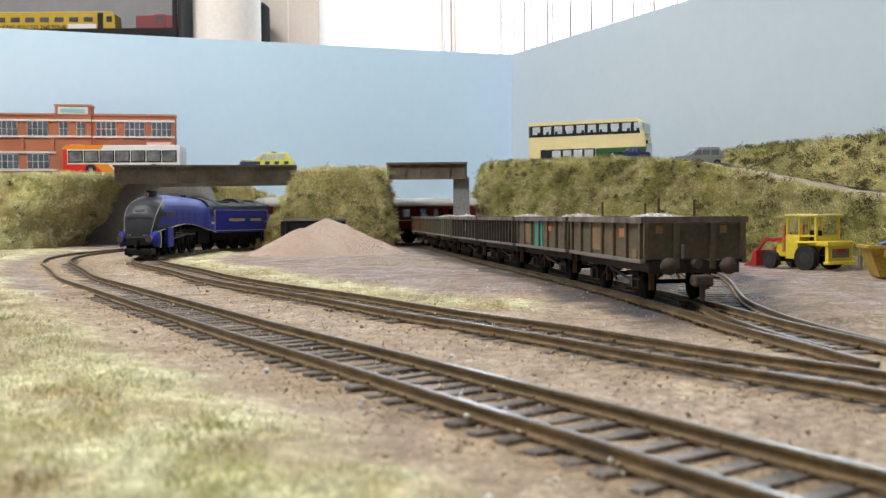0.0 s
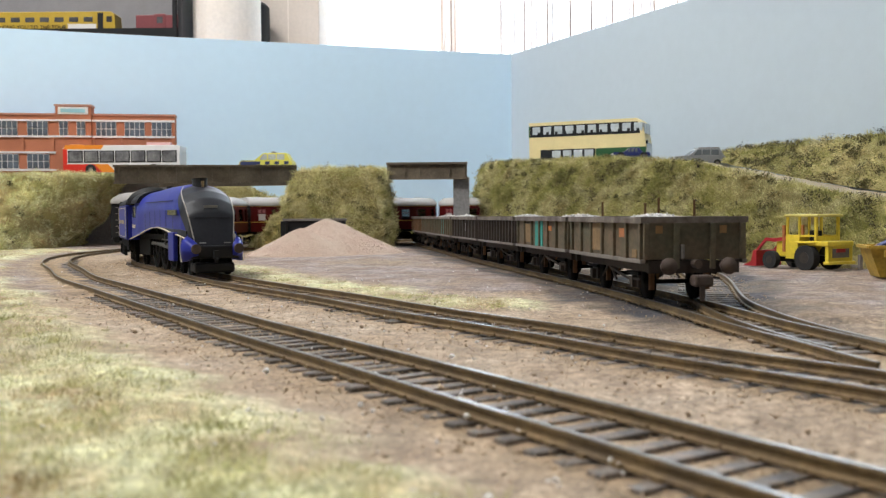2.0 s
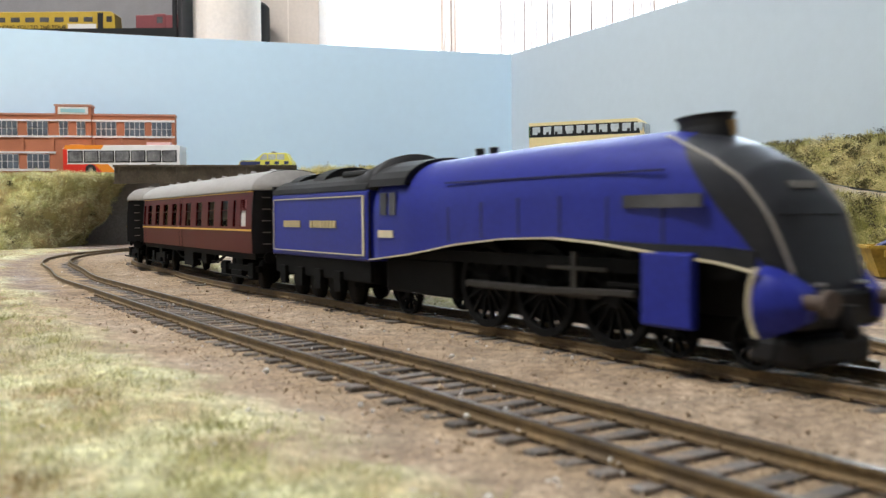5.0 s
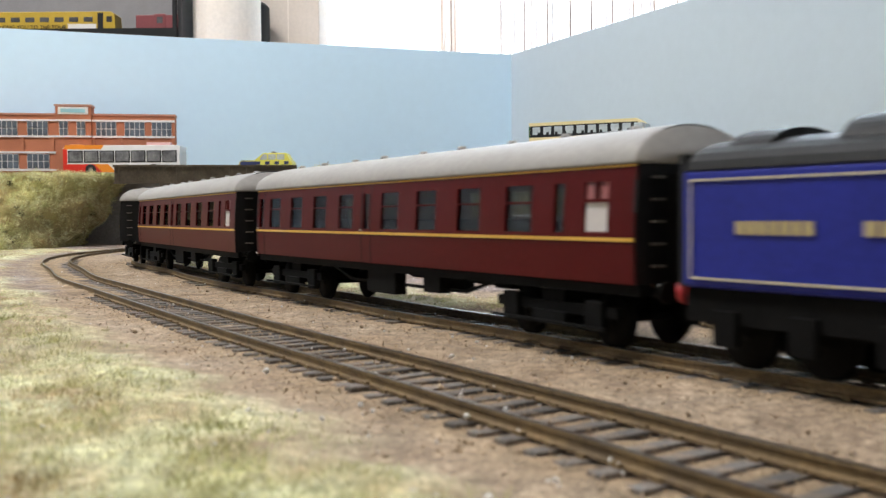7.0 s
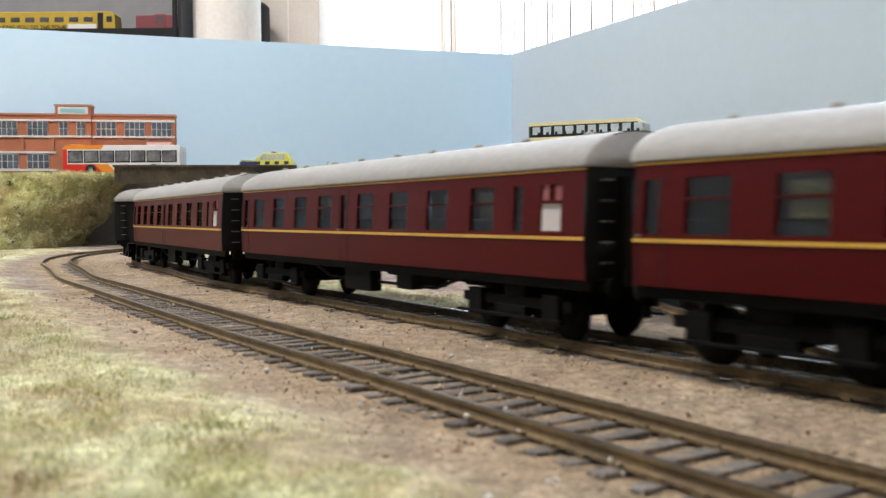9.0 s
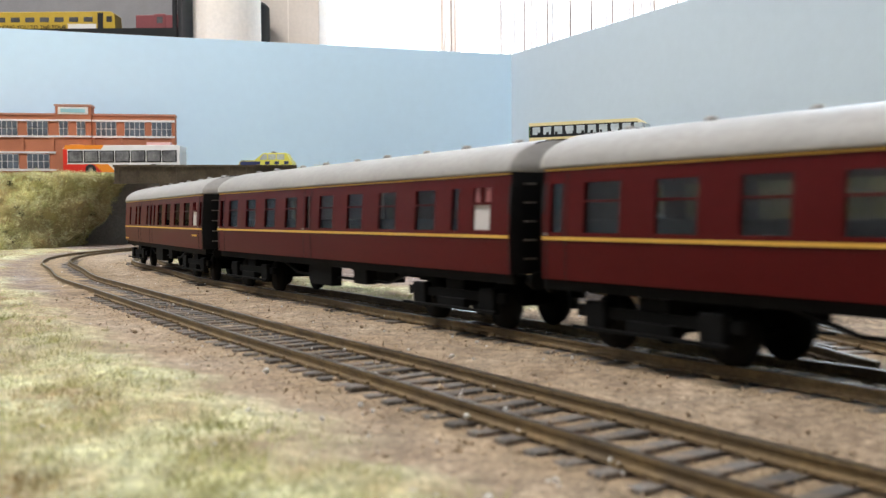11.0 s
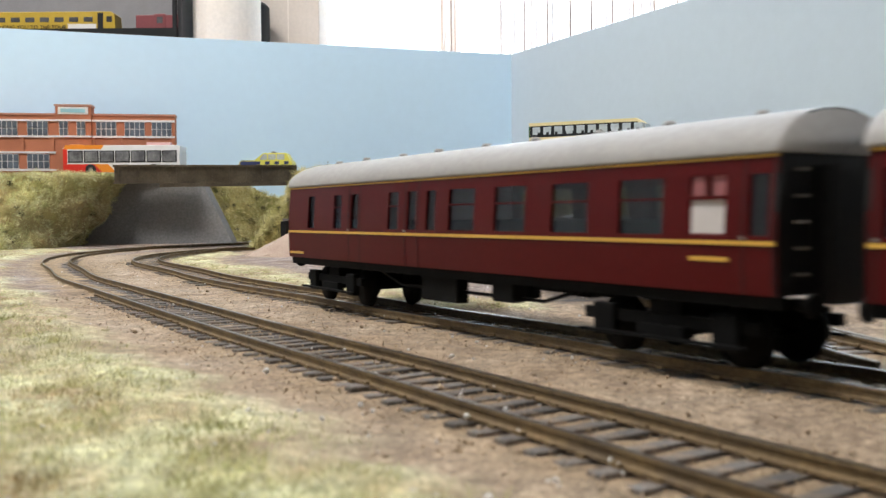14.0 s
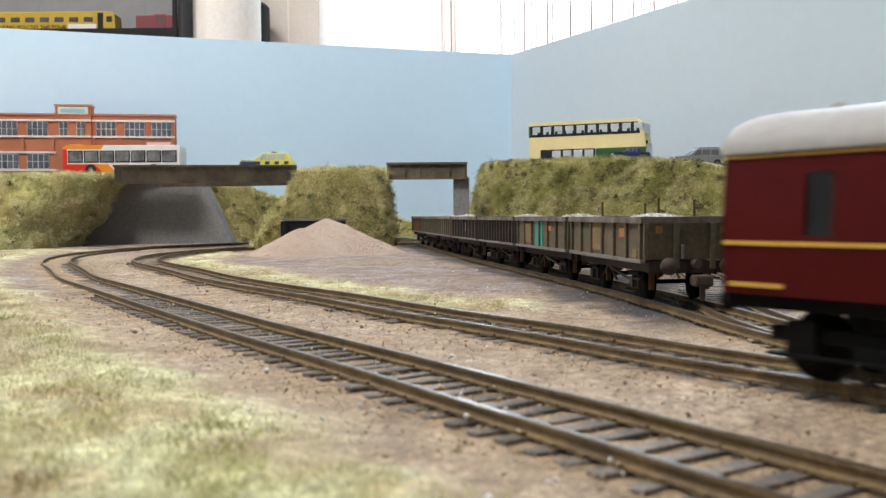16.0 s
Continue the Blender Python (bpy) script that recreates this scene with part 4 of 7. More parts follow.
def build_loco():
    t = thing("steam_locomotive", "blue streamlined steam locomotive with a black wedge nose", "locomotive")
    xs = np.concatenate([np.linspace(0.0, 0.09, 30), np.linspace(0.0912, 0.1325, 64)])
    blue = bmesh.new()
    grid, creases = [], {-1: [], 1: []}
    n = 72
    for x in xs:
        # the full arch of the casing, cut off by the curved wedge of the front
        w, face = interp(x, WIDTH), interp(x, CROWN)
        top = min(0.0462, interp(min(x, 0.098), CROWN))
        zb = min(interp(x, SKIRT), face - 0.001)
        zs = zb + (top - zb) * (0.45 if x < 0.02 else 0.36)
        row = [(x, -w / 2, zb)]
        for k in range(n + 1):
            a = math.pi * (1 - k / n)
            y = w / 2 * math.copysign(abs(math.cos(a)) ** 0.85, math.cos(a))
            z = zs + (top - zs) * math.sin(a) ** 0.9
            row.append((x, y, max(zb + 0.0004, min(z, face - 24 * y * y if x > 0.098 else z))))
        row.append((x, w / 2, zb))
        grid.append(row)
        if 0.1005 < x < 0.1308:
            edge = [k for k in range(n + 1) if zs + (top - zs) * math.sin(math.pi * k / n) ** 0.9 >= face - 24 * row[k + 1][1] ** 2]
            if edge:
                for sd in (-1, 1):
                    creases[sd].append((x, sd * abs(row[edge[0] + 1][1]), row[edge[0] + 1][2]))
    loft(blue, grid, closed=False)
    blue.faces.new([blue.verts.new(p) for p in grid[0]])
    blue.faces.new([blue.verts.new(p) for p in grid[-1]])
    bmesh.ops.remove_doubles(blue, verts=blue.verts, dist=1e-6)
    black = blue.copy()
    cut_at, cut_way = Vector((0.1045, 0, 0.046)), Vector((1.0, 0, 0.80)).normalized()
    for bm, ahead in ((blue, True), (black, False)):
        bmesh.ops.bisect_plane(bm, geom=bm.verts[:] + bm.edges[:] + bm.faces[:], dist=1e-7, plane_co=cut_at, plane_no=cut_way, clear_outer=ahead, clear_inner=not ahead)
    part("boiler_casing", blue, M_BLUE, t, "glossy garter blue casing", True)
    part("nose_casing", black, M_SMOKEBOX, t, "satin black wedge nose", True)
    # pale lining along the two creases of the wedge, and the seam across its door
    for sd in (-1, 1):
        q = np.array(creases[sd])
        for _ in range(6):
            q[1:-1] = 0.25 * q[:-2] + 0.5 * q[1:-1] + 0.25 * q[2:]
        bm = bmesh.new()
        loft(bm, [[(x + 0.0003 * math.cos(a), y + sd * 0.0001 + 0.0003 * math.sin(a), z + 0.0003 * math.cos(a)) for a in np.linspace(0, 2 * math.pi, 6, endpoint=False)] for x, y, z in q])
        part("crease_lining", bm, M_CREASE, t, "thin grey lining along the nose crease", True)
    for zc in (0.0285,):
        xc = float(np.interp(-zc, [-b for _, b in CROWN[4:]], [a for a, _ in CROWN[4:]]))
        part("door_seam", boxes((xc - 0.0006, xc + 0.0001, -0.0088, 0.0088, zc - 0.00008, zc + 0.00008)), M_BLACK, t)
    for s in (-1, 1):
        part("handrail", boxes((0.034, 0.106, s * 0.0143 - 0.0002, s * 0.0143 + 0.0002, 0.0372, 0.0376)), M_BAND, t)
    part("inner_frame", boxes((0.004, 0.1285, -0.006, 0.006, 0.0055, 0.024), (0.004, 0.122, -0.0125, 0.0125, 0.0165, 0.0195), (0.034, 0.102, -0.0086, 0.0086, 0.0040, 0.0200), (0.100, 0.1285, -0.0095, 0.0095, 0.0095, 0.0195)), M_FRAME, t)
    # cab roof, cab side windows, cab number, name plate
    bm = bmesh.new()
    loft(bm, [[(x, y, z + 0.0003) for y, z in rounded_section(0.0328, 0.0372, 0.0372, 0.0453, 12)] for x in (-0.003, 0.017)])
    part("cab_roof", bm, M_BLACK, t, "matt black cab roof")
    for s in (-1, 1):
        part("cab_window", boxes((0.004, 0.0075, s * 0.01635 - 0.0002, s * 0.01635 + 0.0002, 0.029, 0.0355), (0.009, 0.0125, s * 0.01635 - 0.0002, s * 0.01635 + 0.0002, 0.029, 0.0355)), M_CASE_WINDOW, t)
        part("number_panel", boxes((0.003, 0.011, s * 0.01645 - 0.0002, s * 0.01645 + 0.0002, 0.0225, 0.0246)), M_CREAM_LINE, t, "cream number bar")
        part("name_plate", boxes((0.0965, 0.1155, s * 0.0148 - 0.0004, s * 0.0148 + 0.0004, 0.0300, 0.0326)), M_CASE_WINDOW, t, "dark name plate")
        # bands along the casing
        for x in (0.036, 0.050, 0.064, 0.078, 0.092, 0.106):
            bm = bmesh.new()
            zb, zt, w = interp(x, SKIRT), interp(x, CROWN), interp(x, WIDTH)
            box(bm, x - 0.00025, x + 0.00025, s * w / 2 - 0.00012, s * w / 2 + 0.00012, zb + 0.001, zb + (zt - zb) * 0.42)
            part("casing_band", bm, M_BAND, t)
        # lined lower edge of the casing
        bm = bmesh.new()
        rings = []
        for x in np.linspace(0.0, 0.1262, 44):
            z, y = interp(x, SKIRT), s * (interp(x, WIDTH) / 2 + 0.0010)
            rings.append([(x, y - 0.0006, z - 0.00018), (x, y + 0.0004, z - 0.00018), (x, y + 0.0004, z + 0.00018), (x, y - 0.0006, z + 0.00018)])
        part("lining", loft(bm, rings), M_CREAM_LINE, t, "cream lining along the casing edge")
        # black band that widens towards the front above the lining
        bm = bmesh.new()
        rings = []
        for x in np.linspace(0.078, 0.1245, 24):
            z, y, h = interp(x, SKIRT), s * (interp(x, WIDTH) / 2), 0.0003 + 0.0034 * ((x - 0.078) / 0.0465) ** 1.6
            rings.append([(x, y - s * 0.0006, z), (x, y + s * 0.0004, z), (x, y + s * 0.0004, z + h), (x, y - s * 0.0006, z + h)])
        part("valance_band", loft(bm, rings), M_SMOKEBOX, t, "black band above the lining")
        # cylinder casing and front valance, with the dark gap between them
        part("cylinder_casing", boxes((0.1020, 0.1140, s * 0.0150 - 0.0012, s * 0.0150 + 0.0012, 0.0068, 0.0214), bevel=0.0006), M_BLUE, t)
        bm = bmesh.new()
        rings = []
        for u in np.linspace(0, 1, 12):
            x = 0.1262 + 0.0072 * u
            y = s * (0.0150 - 0.0036 * u ** 2.0)
            top = 0.0196 - 0.0040 * u ** 2.0
            low = 0.0068 + 0.0030 * u ** 2
            rings.append([(x, y - s * 0.003, top), (x, y, top - 0.002), (x, y + s * 0.0005, (top + low) / 2), (x, y, low), (x, y - s * 0.003, low + 0.0005)])
        part("front_valance", loft(bm, rings), M_BLUE, t, "bulging blue front valance", True)
        bm = bmesh.new()
        loft(bm, [[(0.1262 + dx - 0.0016 * (1 - ((z - 0.0132) / 0.0064) ** 2) + 0.0010, s * (0.0154 + dy), z) for dx, dy in ((-0.0003, -0.0006), (0.0003, -0.0006), (0.0003, 0.0002), (-0.0003, 0.0002))] for z in np.linspace(0.0070, 0.0194, 10)])
        part("lining", bm, M_CREAM_LINE, t)
        bm = bmesh.new()
        cyl(bm, pose(0.1345, s * 0.0104, 0.0135, 0, 90), 0.0014, 0.005, 14)
        cyl(bm, pose(0.1372, s * 0.0104, 0.0135, 0, 90), 0.0024, 0.0012, 18)
        part("buffer", bm, M_BUFFER, t, "weathered brown buffer")
        lamp = boxes((0.1318, 0.1330, s * 0.0060 - 0.0014, s * 0.0060 + 0.0014, 0.0160, 0.0165))
        part("lamp_bracket", lamp, M_STEEL, t)
        # outside motion rods and wheels
        for k, x in enumerate((0.0459, 0.0678, 0.0897)):
            wh = part("driving_wheel", spoked_wheel(0.0112, 0.002, 14), M_FRAME, t, smooth=False)
            wh.matrix_basis = pose(x, s * 0.0098, 0.0112)
            TURNING.append((wh, x, s * 0.0098, 0.0112, 0.0112, "spin", 0.0))
        rod = part("coupling_rod", boxes((-0.0235, 0.0235, -0.0005, 0.0005, -0.0008, 0.0008), bevel=0.0002), M_ROD, t, "dull steel coupling rod")
        TURNING.append((rod, 0.0678, s * 0.0122, 0.0112, 0.0112, "crank", 90.0 * s))
        cr = part("connecting_rod", boxes((0.0, 0.0345, -0.0005, 0.0005, -0.0007, 0.0007), bevel=0.0002), M_ROD, t, "dull steel connecting rod")
        TURNING.append((cr, 0.0678, s * 0.0134, 0.0112, 0.0112, "rod", 90.0 * s))
        part("slide_bar", boxes((0.0905, 0.104, s * 0.0132 - 0.0006, s * 0.0132 + 0.0006, 0.0138, 0.0146)), M_FRAME, t)
        part("valve_gear", boxes((0.072, 0.090, s * 0.0128 - 0.0004, s * 0.0128 + 0.0004, 0.0165, 0.0173), (0.0795, 0.0808, s * 0.0128 - 0.0004, s * 0.0128 + 0.0004, 0.0125, 0.0205)), M_ROD, t)
        for x in (0.1045, 0.1225):
            wh = part("bogie_wheel", spoked_wheel(0.0055, 0.002, 10), M_FRAME, t)
            wh.matrix_basis = pose(x, s * 0.0088, 0.0055)
            TURNING.append((wh, x, s * 0.0088, 0.0055, 0.0055, "spin", 0.0))
        wh = part("trailing_wheel", spoked_wheel(0.0062, 0.002, 10), M_FRAME, t)
        wh.matrix_basis = pose(0.009, s * 0.0095, 0.0062)
        TURNING.append((wh, 0.009, s * 0.0095, 0.0062, 0.0062, "spin", 0.0))
    part("rear_frame", boxes((0.0, 0.034, -0.012, 0.012, 0.0065, 0.0165), bevel=0.0006), M_FRAME, t)
    part("front_bogie", boxes((0.100, 0.126, -0.007, 0.007, 0.004, 0.009), bevel=0.0005), M_FRAME, t)
    part("buffer_beam", boxes((0.127, 0.1330, -0.0118, 0.0118, 0.0085, 0.0150), bevel=0.0008), M_BLACK, t)
    part("front_apron", boxes((0.121, 0.1325, -0.0098, 0.0098, 0.0014, 0.0066), bevel=0.0012), M_BLACK, t)
    bm = bmesh.new()
    box(bm, 0.1325, 0.1355, -0.0012, 0.0012, 0.0085, 0.0125)
    cyl(bm, pose(0.1345, 0, 0.0080, 90), 0.0016, 0.0012, 12)
    part("coupling_hook", bm, M_BLACK, t)
    part("front_plate", boxes((0.1236, 0.1258, -0.0034, 0.0034, 0.0334, 0.0347)), M_STEEL, t, "small pale number bar")
    bm = bmesh.new()
    rings = []
    for z, k, back in ((0.0435, 1.0, 0.0), (0.0464, 0.90, 0.0004), (0.0478, 0.93, 0.0002), (0.0487, 1.02, 0.0)):
        rings.append([(0.1038 + back + 0.0066 * k * math.cos(a), 0.0040 * k * math.sin(a), z + 0.05 * 0.0068 * math.cos(a)) for a in np.linspace(0, 2 * math.pi, 22, endpoint=False)])
    part("chimney", loft(bm, rings), M_BLACK, t, smooth=False)
    bm = bmesh.new()
    cyl(bm, pose(0.1105, 0, 0.0458, 0, -12), 0.0006, 0.003, 12, 0.0009)
    part("whistle", bm, mat("brass_whistle", (0.30, 0.20, 0.10), 0.35, 0.9, vary=0.1, bump=0), t, "small brass whistle")
    bm = bmesh.new()
    cyl(bm, pose(0.03, 0, 0.0462), 0.0012, 0.002, 10)
    cyl(bm, pose(0.036, 0, 0.0462), 0.0012, 0.002, 10)
    part("safety_valve", bm, M_BLACK, t)
    stretch(t, 0.1475 / 0.135)
    return t


def gangway(t, x, way, top=0.037, label="black ribbed gangway bellows"):
    rows = []
    for k in range(4):
        rows.append((x + way * 0.0011 * k, x + way * (0.0011 * k + 0.0006), -0.0072 + 0.0004 * (k % 2), 0.0072 - 0.0004 * (k % 2), 0.013, top))
    rows = [(min(a, b), max(a, b), c, d, e, f) for a, b, c, d, e, f in rows]
    rows.append((min(x, x + way * 0.0040), max(x, x + way * 0.0040), -0.006, 0.006, 0.0140, top - 0.001))
    part("gangway", boxes(*rows), M_BLACK, t, label)


def build_tender():
    t = thing("tender", "blue eight-wheeled corridor tender with cream lining", "tender")
    L = TENDER_LEN
    part("side_tank", boxes((0.002, L, -0.0162, 0.0162, 0.0150, 0.0368), bevel=0.0007), M_BLUE, t, "glossy blue tank sides")
    bm = bmesh.new()
    loft(bm, [[(x, y, z) for y, z in rounded_section(0.0325, 0.0368, 0.0370, 0.0430, 12)] for x in (0.003, L - 0.001)])
    part("tank_top", bm, M_BLACK, t, "matt black curved tank top")
    bm = bmesh.new()
    loft(bm, [[(x, y, z) for y, z in rounded_section(0.0310, 0.0366, 0.0372, zt, 16)] for x, zt in ((L - 0.020, 0.0430), (L - 0.013, 0.0442), (L - 0.007, 0.0462), (L - 0.002, 0.0476), (L + 0.002, 0.0478))])
    part("front_bulkhead", bm, M_BLACK, t, "high arched black front of the tender", True)
    for x in (0.0135, 0.036):
        bm = bmesh.new()
        loft(bm, [[(q, y, z) for y, z in rounded_section(0.024, 0.040, 0.040, 0.0440 + x * 0.05, 14)] for q in (x - 0.0045, x + 0.0045)])
        part("dome", bm, M_BLACK, t)
    for s in (-1, 1):
        y = s * 0.01645
        for x0, x1, z0, z1 in ((0.004, L - 0.002, 0.0348, 0.03515), (0.004, L - 0.002, 0.0166, 0.01695), (0.004, 0.0043, 0.0166, 0.0351), (L - 0.0033, L - 0.002, 0.0166, 0.0351)):
            part("lining", boxes((x0, x1, y - 0.00015, y + 0.00015, z0, z1)), M_CREAM_LINE, t)
        for x0, x1, count in ((0.0145, 0.0305, 7), (0.0390, 0.0610, 8)):
            step = (x1 - x0) / count
            word = [(x0 + k * step, x0 + k * step + step * 0.74, y - 0.00018, y + 0.00018, 0.0250, 0.0274) for k in range(count)]
            part("lettering_bar", boxes(*word), M_GOLD_BAR, t, "cream bars of lettering")
        rows = [(0.002, L - 0.001, s * 0.0142 - 0.0006, s * 0.0142 + 0.0006, 0.0085, 0.0150)]
        for x in (0.0115, 0.0275, 0.0435, 0.0595):
            rows.append((x - 0.0025, x + 0.0025, s * 0.0152 - 0.0008, s * 0.0152 + 0.0008, 0.0045, 0.011))
        part("side_frame", boxes(*rows), M_FRAME, t)
        bm = bmesh.new()
        cyl(bm, pose(-0.0015, s * 0.0108, 0.0135, 0, 90), 0.0025, 0.0012, 16)
        cyl(bm, pose(0.0005, s * 0.0108, 0.0135, 0, 90), 0.0013, 0.004, 12)
        part("buffer", bm, M_RED, t, "red-bodied buffer")
        part("handrail", boxes((L - 0.0006, L + 0.0002, s * 0.0155 - 0.0003, s * 0.0155 + 0.0003, 0.016, 0.036)), M_BLACK, t)
    part("rear_plate", boxes((0.0008, 0.0020, -0.0155, 0.0155, 0.0150, 0.0400)), M_BLACK, t, "matt black tender end")
    part("underframe", boxes((0.003, L - 0.002, -0.011, 0.011, 0.0075, 0.015)), M_FRAME, t)
    part("coal", boxes((L - 0.03, L - 0.004, -0.011, 0.011, 0.041, 0.0435), bevel=0.001), M_BLACK, t)
    for x in (0.0115, 0.0275, 0.0435, 0.0595):
        w = new("wheelset", WHEELSET_ME)
        w.parent = t
        w.matrix_basis = pose(x, 0, 0.0058)
        TURNING.append((w, x, 0.0, 0.0058, 0.0058, "spin", 0.0))
    gangway(t, 0.0008, -1)
    return t


COACH_SECTION = [(0.0166, 0.0146), (0.0167, 0.0180), (0.0168, 0.0240), (0.0165, 0.0310), (0.0158, 0.0385), (0.0155, 0.0395)]
BIG = 0.0052
W0, W1, BAR = 0.0249, 0.0356, 0.0316


def side_y(z):
    return interp(z, [(b, a) for a, b in COACH_SECTION])


SEAT_ME = mesh_from("seat", boxes((0.0006, 0.0018, -0.0055, 0.0055, 0.0, 0.0125), (-0.0032, 0.0006, -0.0055, 0.0055, 0.0, 0.0052), bevel=0.0005), M_SEAT)


def build_coach(name, label, windows):
    """windows: (middle, half width, bottom, top, kind) measured from the front end."""
    t = thing(name, label, "coach", group="maroon coaches of the train")
    L = COACH_LEN
    bm = bmesh.new()
    zs = [0.0146, 0.0180, 0.0240, W0, 0.0290, W1, 0.0385, 0.0395]
    for s in (-1, 1):
        cuts = sorted({0.0, L} | {c for w in windows for c in (w[0] - w[1], w[0] + w[1])})
        for a, b in zip(cuts, cuts[1:]):
            mid = (a + b) / 2
            win = next((w for w in windows if abs(w[0] - mid) < w[1]), None)
            for z0, z1 in zip(zs, zs[1:]):
                if win and win[2] - 1e-6 <= z0 and z1 <= win[3] + 1e-6:
                    continue
                q = [(L - a, s * side_y(z0), z0), (L - b, s * side_y(z0), z0), (L - b, s * side_y(z1), z1), (L - a, s * side_y(z1), z1)]
                bm.faces.new([bm.verts.new(p) for p in q])
                q = [(x, y - s * 0.0008, z) for x, y, z in q]
                bm.faces.new([bm.verts.new(p) for p in q])
        for w in windows:
            x0, x1 = L - w[0] - w[1], L - w[0] + w[1]
            for (xa, za), (xb, zb) in (((x0, w[2]), (x1, w[2])), ((x1, w[2]), (x1, w[3])), ((x1, w[3]), (x0, w[3])), ((x0, w[3]), (x0, w[2]))):
                q = [(xa, s * side_y(za), za), (xb, s * side_y(zb), zb), (xb, s * side_y(zb) - s * 0.0008, zb), (xa, s * side_y(za) - s * 0.0008, za)]
                bm.faces.new([bm.verts.new(p) for p in q])
    bmesh.ops.remove_doubles(bm, verts=bm.verts, dist=1e-6)
    body = part("body", bm, M_MAROON, t, "satin maroon body sides")
    for x in (0.0, L):
        ends = bmesh.new()
        sec = [(y, z) for y, z in COACH_SECTION]
        arch = rounded_section(0.031, 0.0395, 0.0395, 0.0474, 12)
        outline = [(-y, z) for y, z in sec] + [(y, z) for y, z in arch[1:-1]] + [(y, z) for y, z in reversed(sec)]
        d = 0.0008 if x == 0 else -0.0008
        loft(ends, [[(x, y, z) for y, z in outline], [(x + d, y, z) for y, z in outline]])
        part("end_wall", ends, M_MAROON if (name == "brake_coach" and x == 0.0) else M_BLACK, t, "matt black coach end" if not (name == "brake_coach" and x == 0.0) else "")
        k = -1 if x == 0 else 1
        for zz in (0.018, 0.0225, 0.027, 0.0315, 0.036):
            part("step", boxes((min(x, x + k * 0.0012), max(x, x + k * 0.0012), 0.0095, 0.0125, zz, zz + 0.0005), (min(x, x + k * 0.0012), max(x, x + k * 0.0012), -0.0125, -0.0095, zz, zz + 0.0005)), M_RIM, t)
    roof = bmesh.new()
    rings = []
    for x, k in ((-0.0006, 0.93), (0.0012, 0.985), (0.004, 1.0), (L - 0.004, 1.0), (L - 0.0012, 0.985), (L + 0.0006, 0.93)):
        rings.append([(x, y, 0.0390 + (z - 0.0390) * k) for y, z in rounded_section(0.0328, 0.0390, 0.0396, 0.0475, 16)])
    part("roof", loft(roof, rings), M_ROOF, t, "light grey curved roof", True)
    vent = mesh_from("roof_vent", cyl(bmesh.new(), pose(0, 0, 0), 0.0016, 0.0012, 10, 0.0010), M_ROOF, True)
    for k in range(9):
        for s in (-1, 1):
            v = new("roof_vent", vent)
            v.parent = t
            v.matrix_basis = pose(0.014 + k * (L - 0.028) / 8, s * 0.0042 * (1 if k % 2 else 0.75), 0.0474)
    part("floor", boxes((0.001, L - 0.001, -0.0150, 0.0150, 0.0146, 0.0152)), M_FRAME, t)
    bigs = sorted(L - w[0] for w in windows if w[4] == "big")
    for xb in bigs:
        for y0, y1 in ((-0.0148, -0.0035), (0.0035, 0.0148)):
            for e in (-1, 1):
                seat = new("seat", SEAT_ME)
                seat.parent = t
                seat.matrix_basis = pose(xb + e * 0.0062, (y0 + y1) / 2, 0.0152, 0, 0, 0 if e > 0 else 180)
    for a, b in zip(bigs, bigs[1:]):
        if b - a > 0.024:
            part("partition", boxes(((a + b) / 2 - 0.0032, (a + b) / 2 - 0.0026, -0.0148, 0.0148, 0.0152, 0.0390)), M_BEIGE, t)
    if name == "brake_coach":
        part("partition", boxes((0.070, 0.0706, -0.0148, 0.0148, 0.0152, 0.0390)), M_BEIGE, t)
    part("partition", boxes((L - 0.018, L - 0.0174, -0.0148, 0.0148, 0.0152, 0.0390)), M_BEIGE, t)
    for s in (-1, 1):
        for z, h in ((0.0236, 0.00038), (0.0386, 0.0002)):
            y = s * (side_y(z) + 0.0001)
            part("lining", boxes((0.0004, L - 0.0004, y - 0.0002, y + 0.0002, z - h, z + h)), M_YELLOW_LINE, t, "yellow lining stripe")
        part("solebar", boxes((0.0, L, s * 0.0148 - 0.0006, s * 0.0148 + 0.0006, 0.0122, 0.0146)), M_FRAME, t)
        # truss and boxes between the bogies
        part("equipment_box", boxes((0.088, 0.106, s * 0.0122 - 0.002, s * 0.0122 + 0.002, 0.0055, 0.0126), bevel=0.0004), M_FRAME, t)
        part("equipment_box", boxes((0.122, 0.131, s * 0.0122 - 0.002, s * 0.0122 + 0.002, 0.0075, 0.0126), bevel=0.0004), M_FRAME, t)
        bm = bmesh.new()
        for a, b in (((0.058, 0.0126), (0.073, 0.0085)), ((0.073, 0.0085), (0.14, 0.0085)), ((0.14, 0.0085), (0.155, 0.0126))):
            loft(bm, [[(x, s * 0.0115 - 0.0005, z - 0.0004), (x, s * 0.0115 + 0.0005, z - 0.0004), (x, s * 0.0115 + 0.0005, z + 0.0004), (x, s * 0.0115 - 0.0005, z + 0.0004)] for x, z in (a, b)])
        part("truss", bm, M_FRAME, t)
        for w in windows:
            x, z0, z1 = L - w[0], w[2], w[3]
            y0, y1 = s * (side_y(z0) - 0.0005), s * (side_y(z1) - 0.0005)
            pane = bmesh.new()
            loft(pane, [[(x - w[1], y0, z0), (x + w[1], y0, z0), (x + w[1], y0 - s * 0.0003, z0), (x - w[1], y0 - s * 0.0003, z0)],
                        [(x - w[1], y1, z1), (x + w[1], y1, z1), (x + w[1], y1 - s * 0.0003, z1), (x - w[1], y1 - s * 0.0003, z1)]])
            white = w[4] == "white"
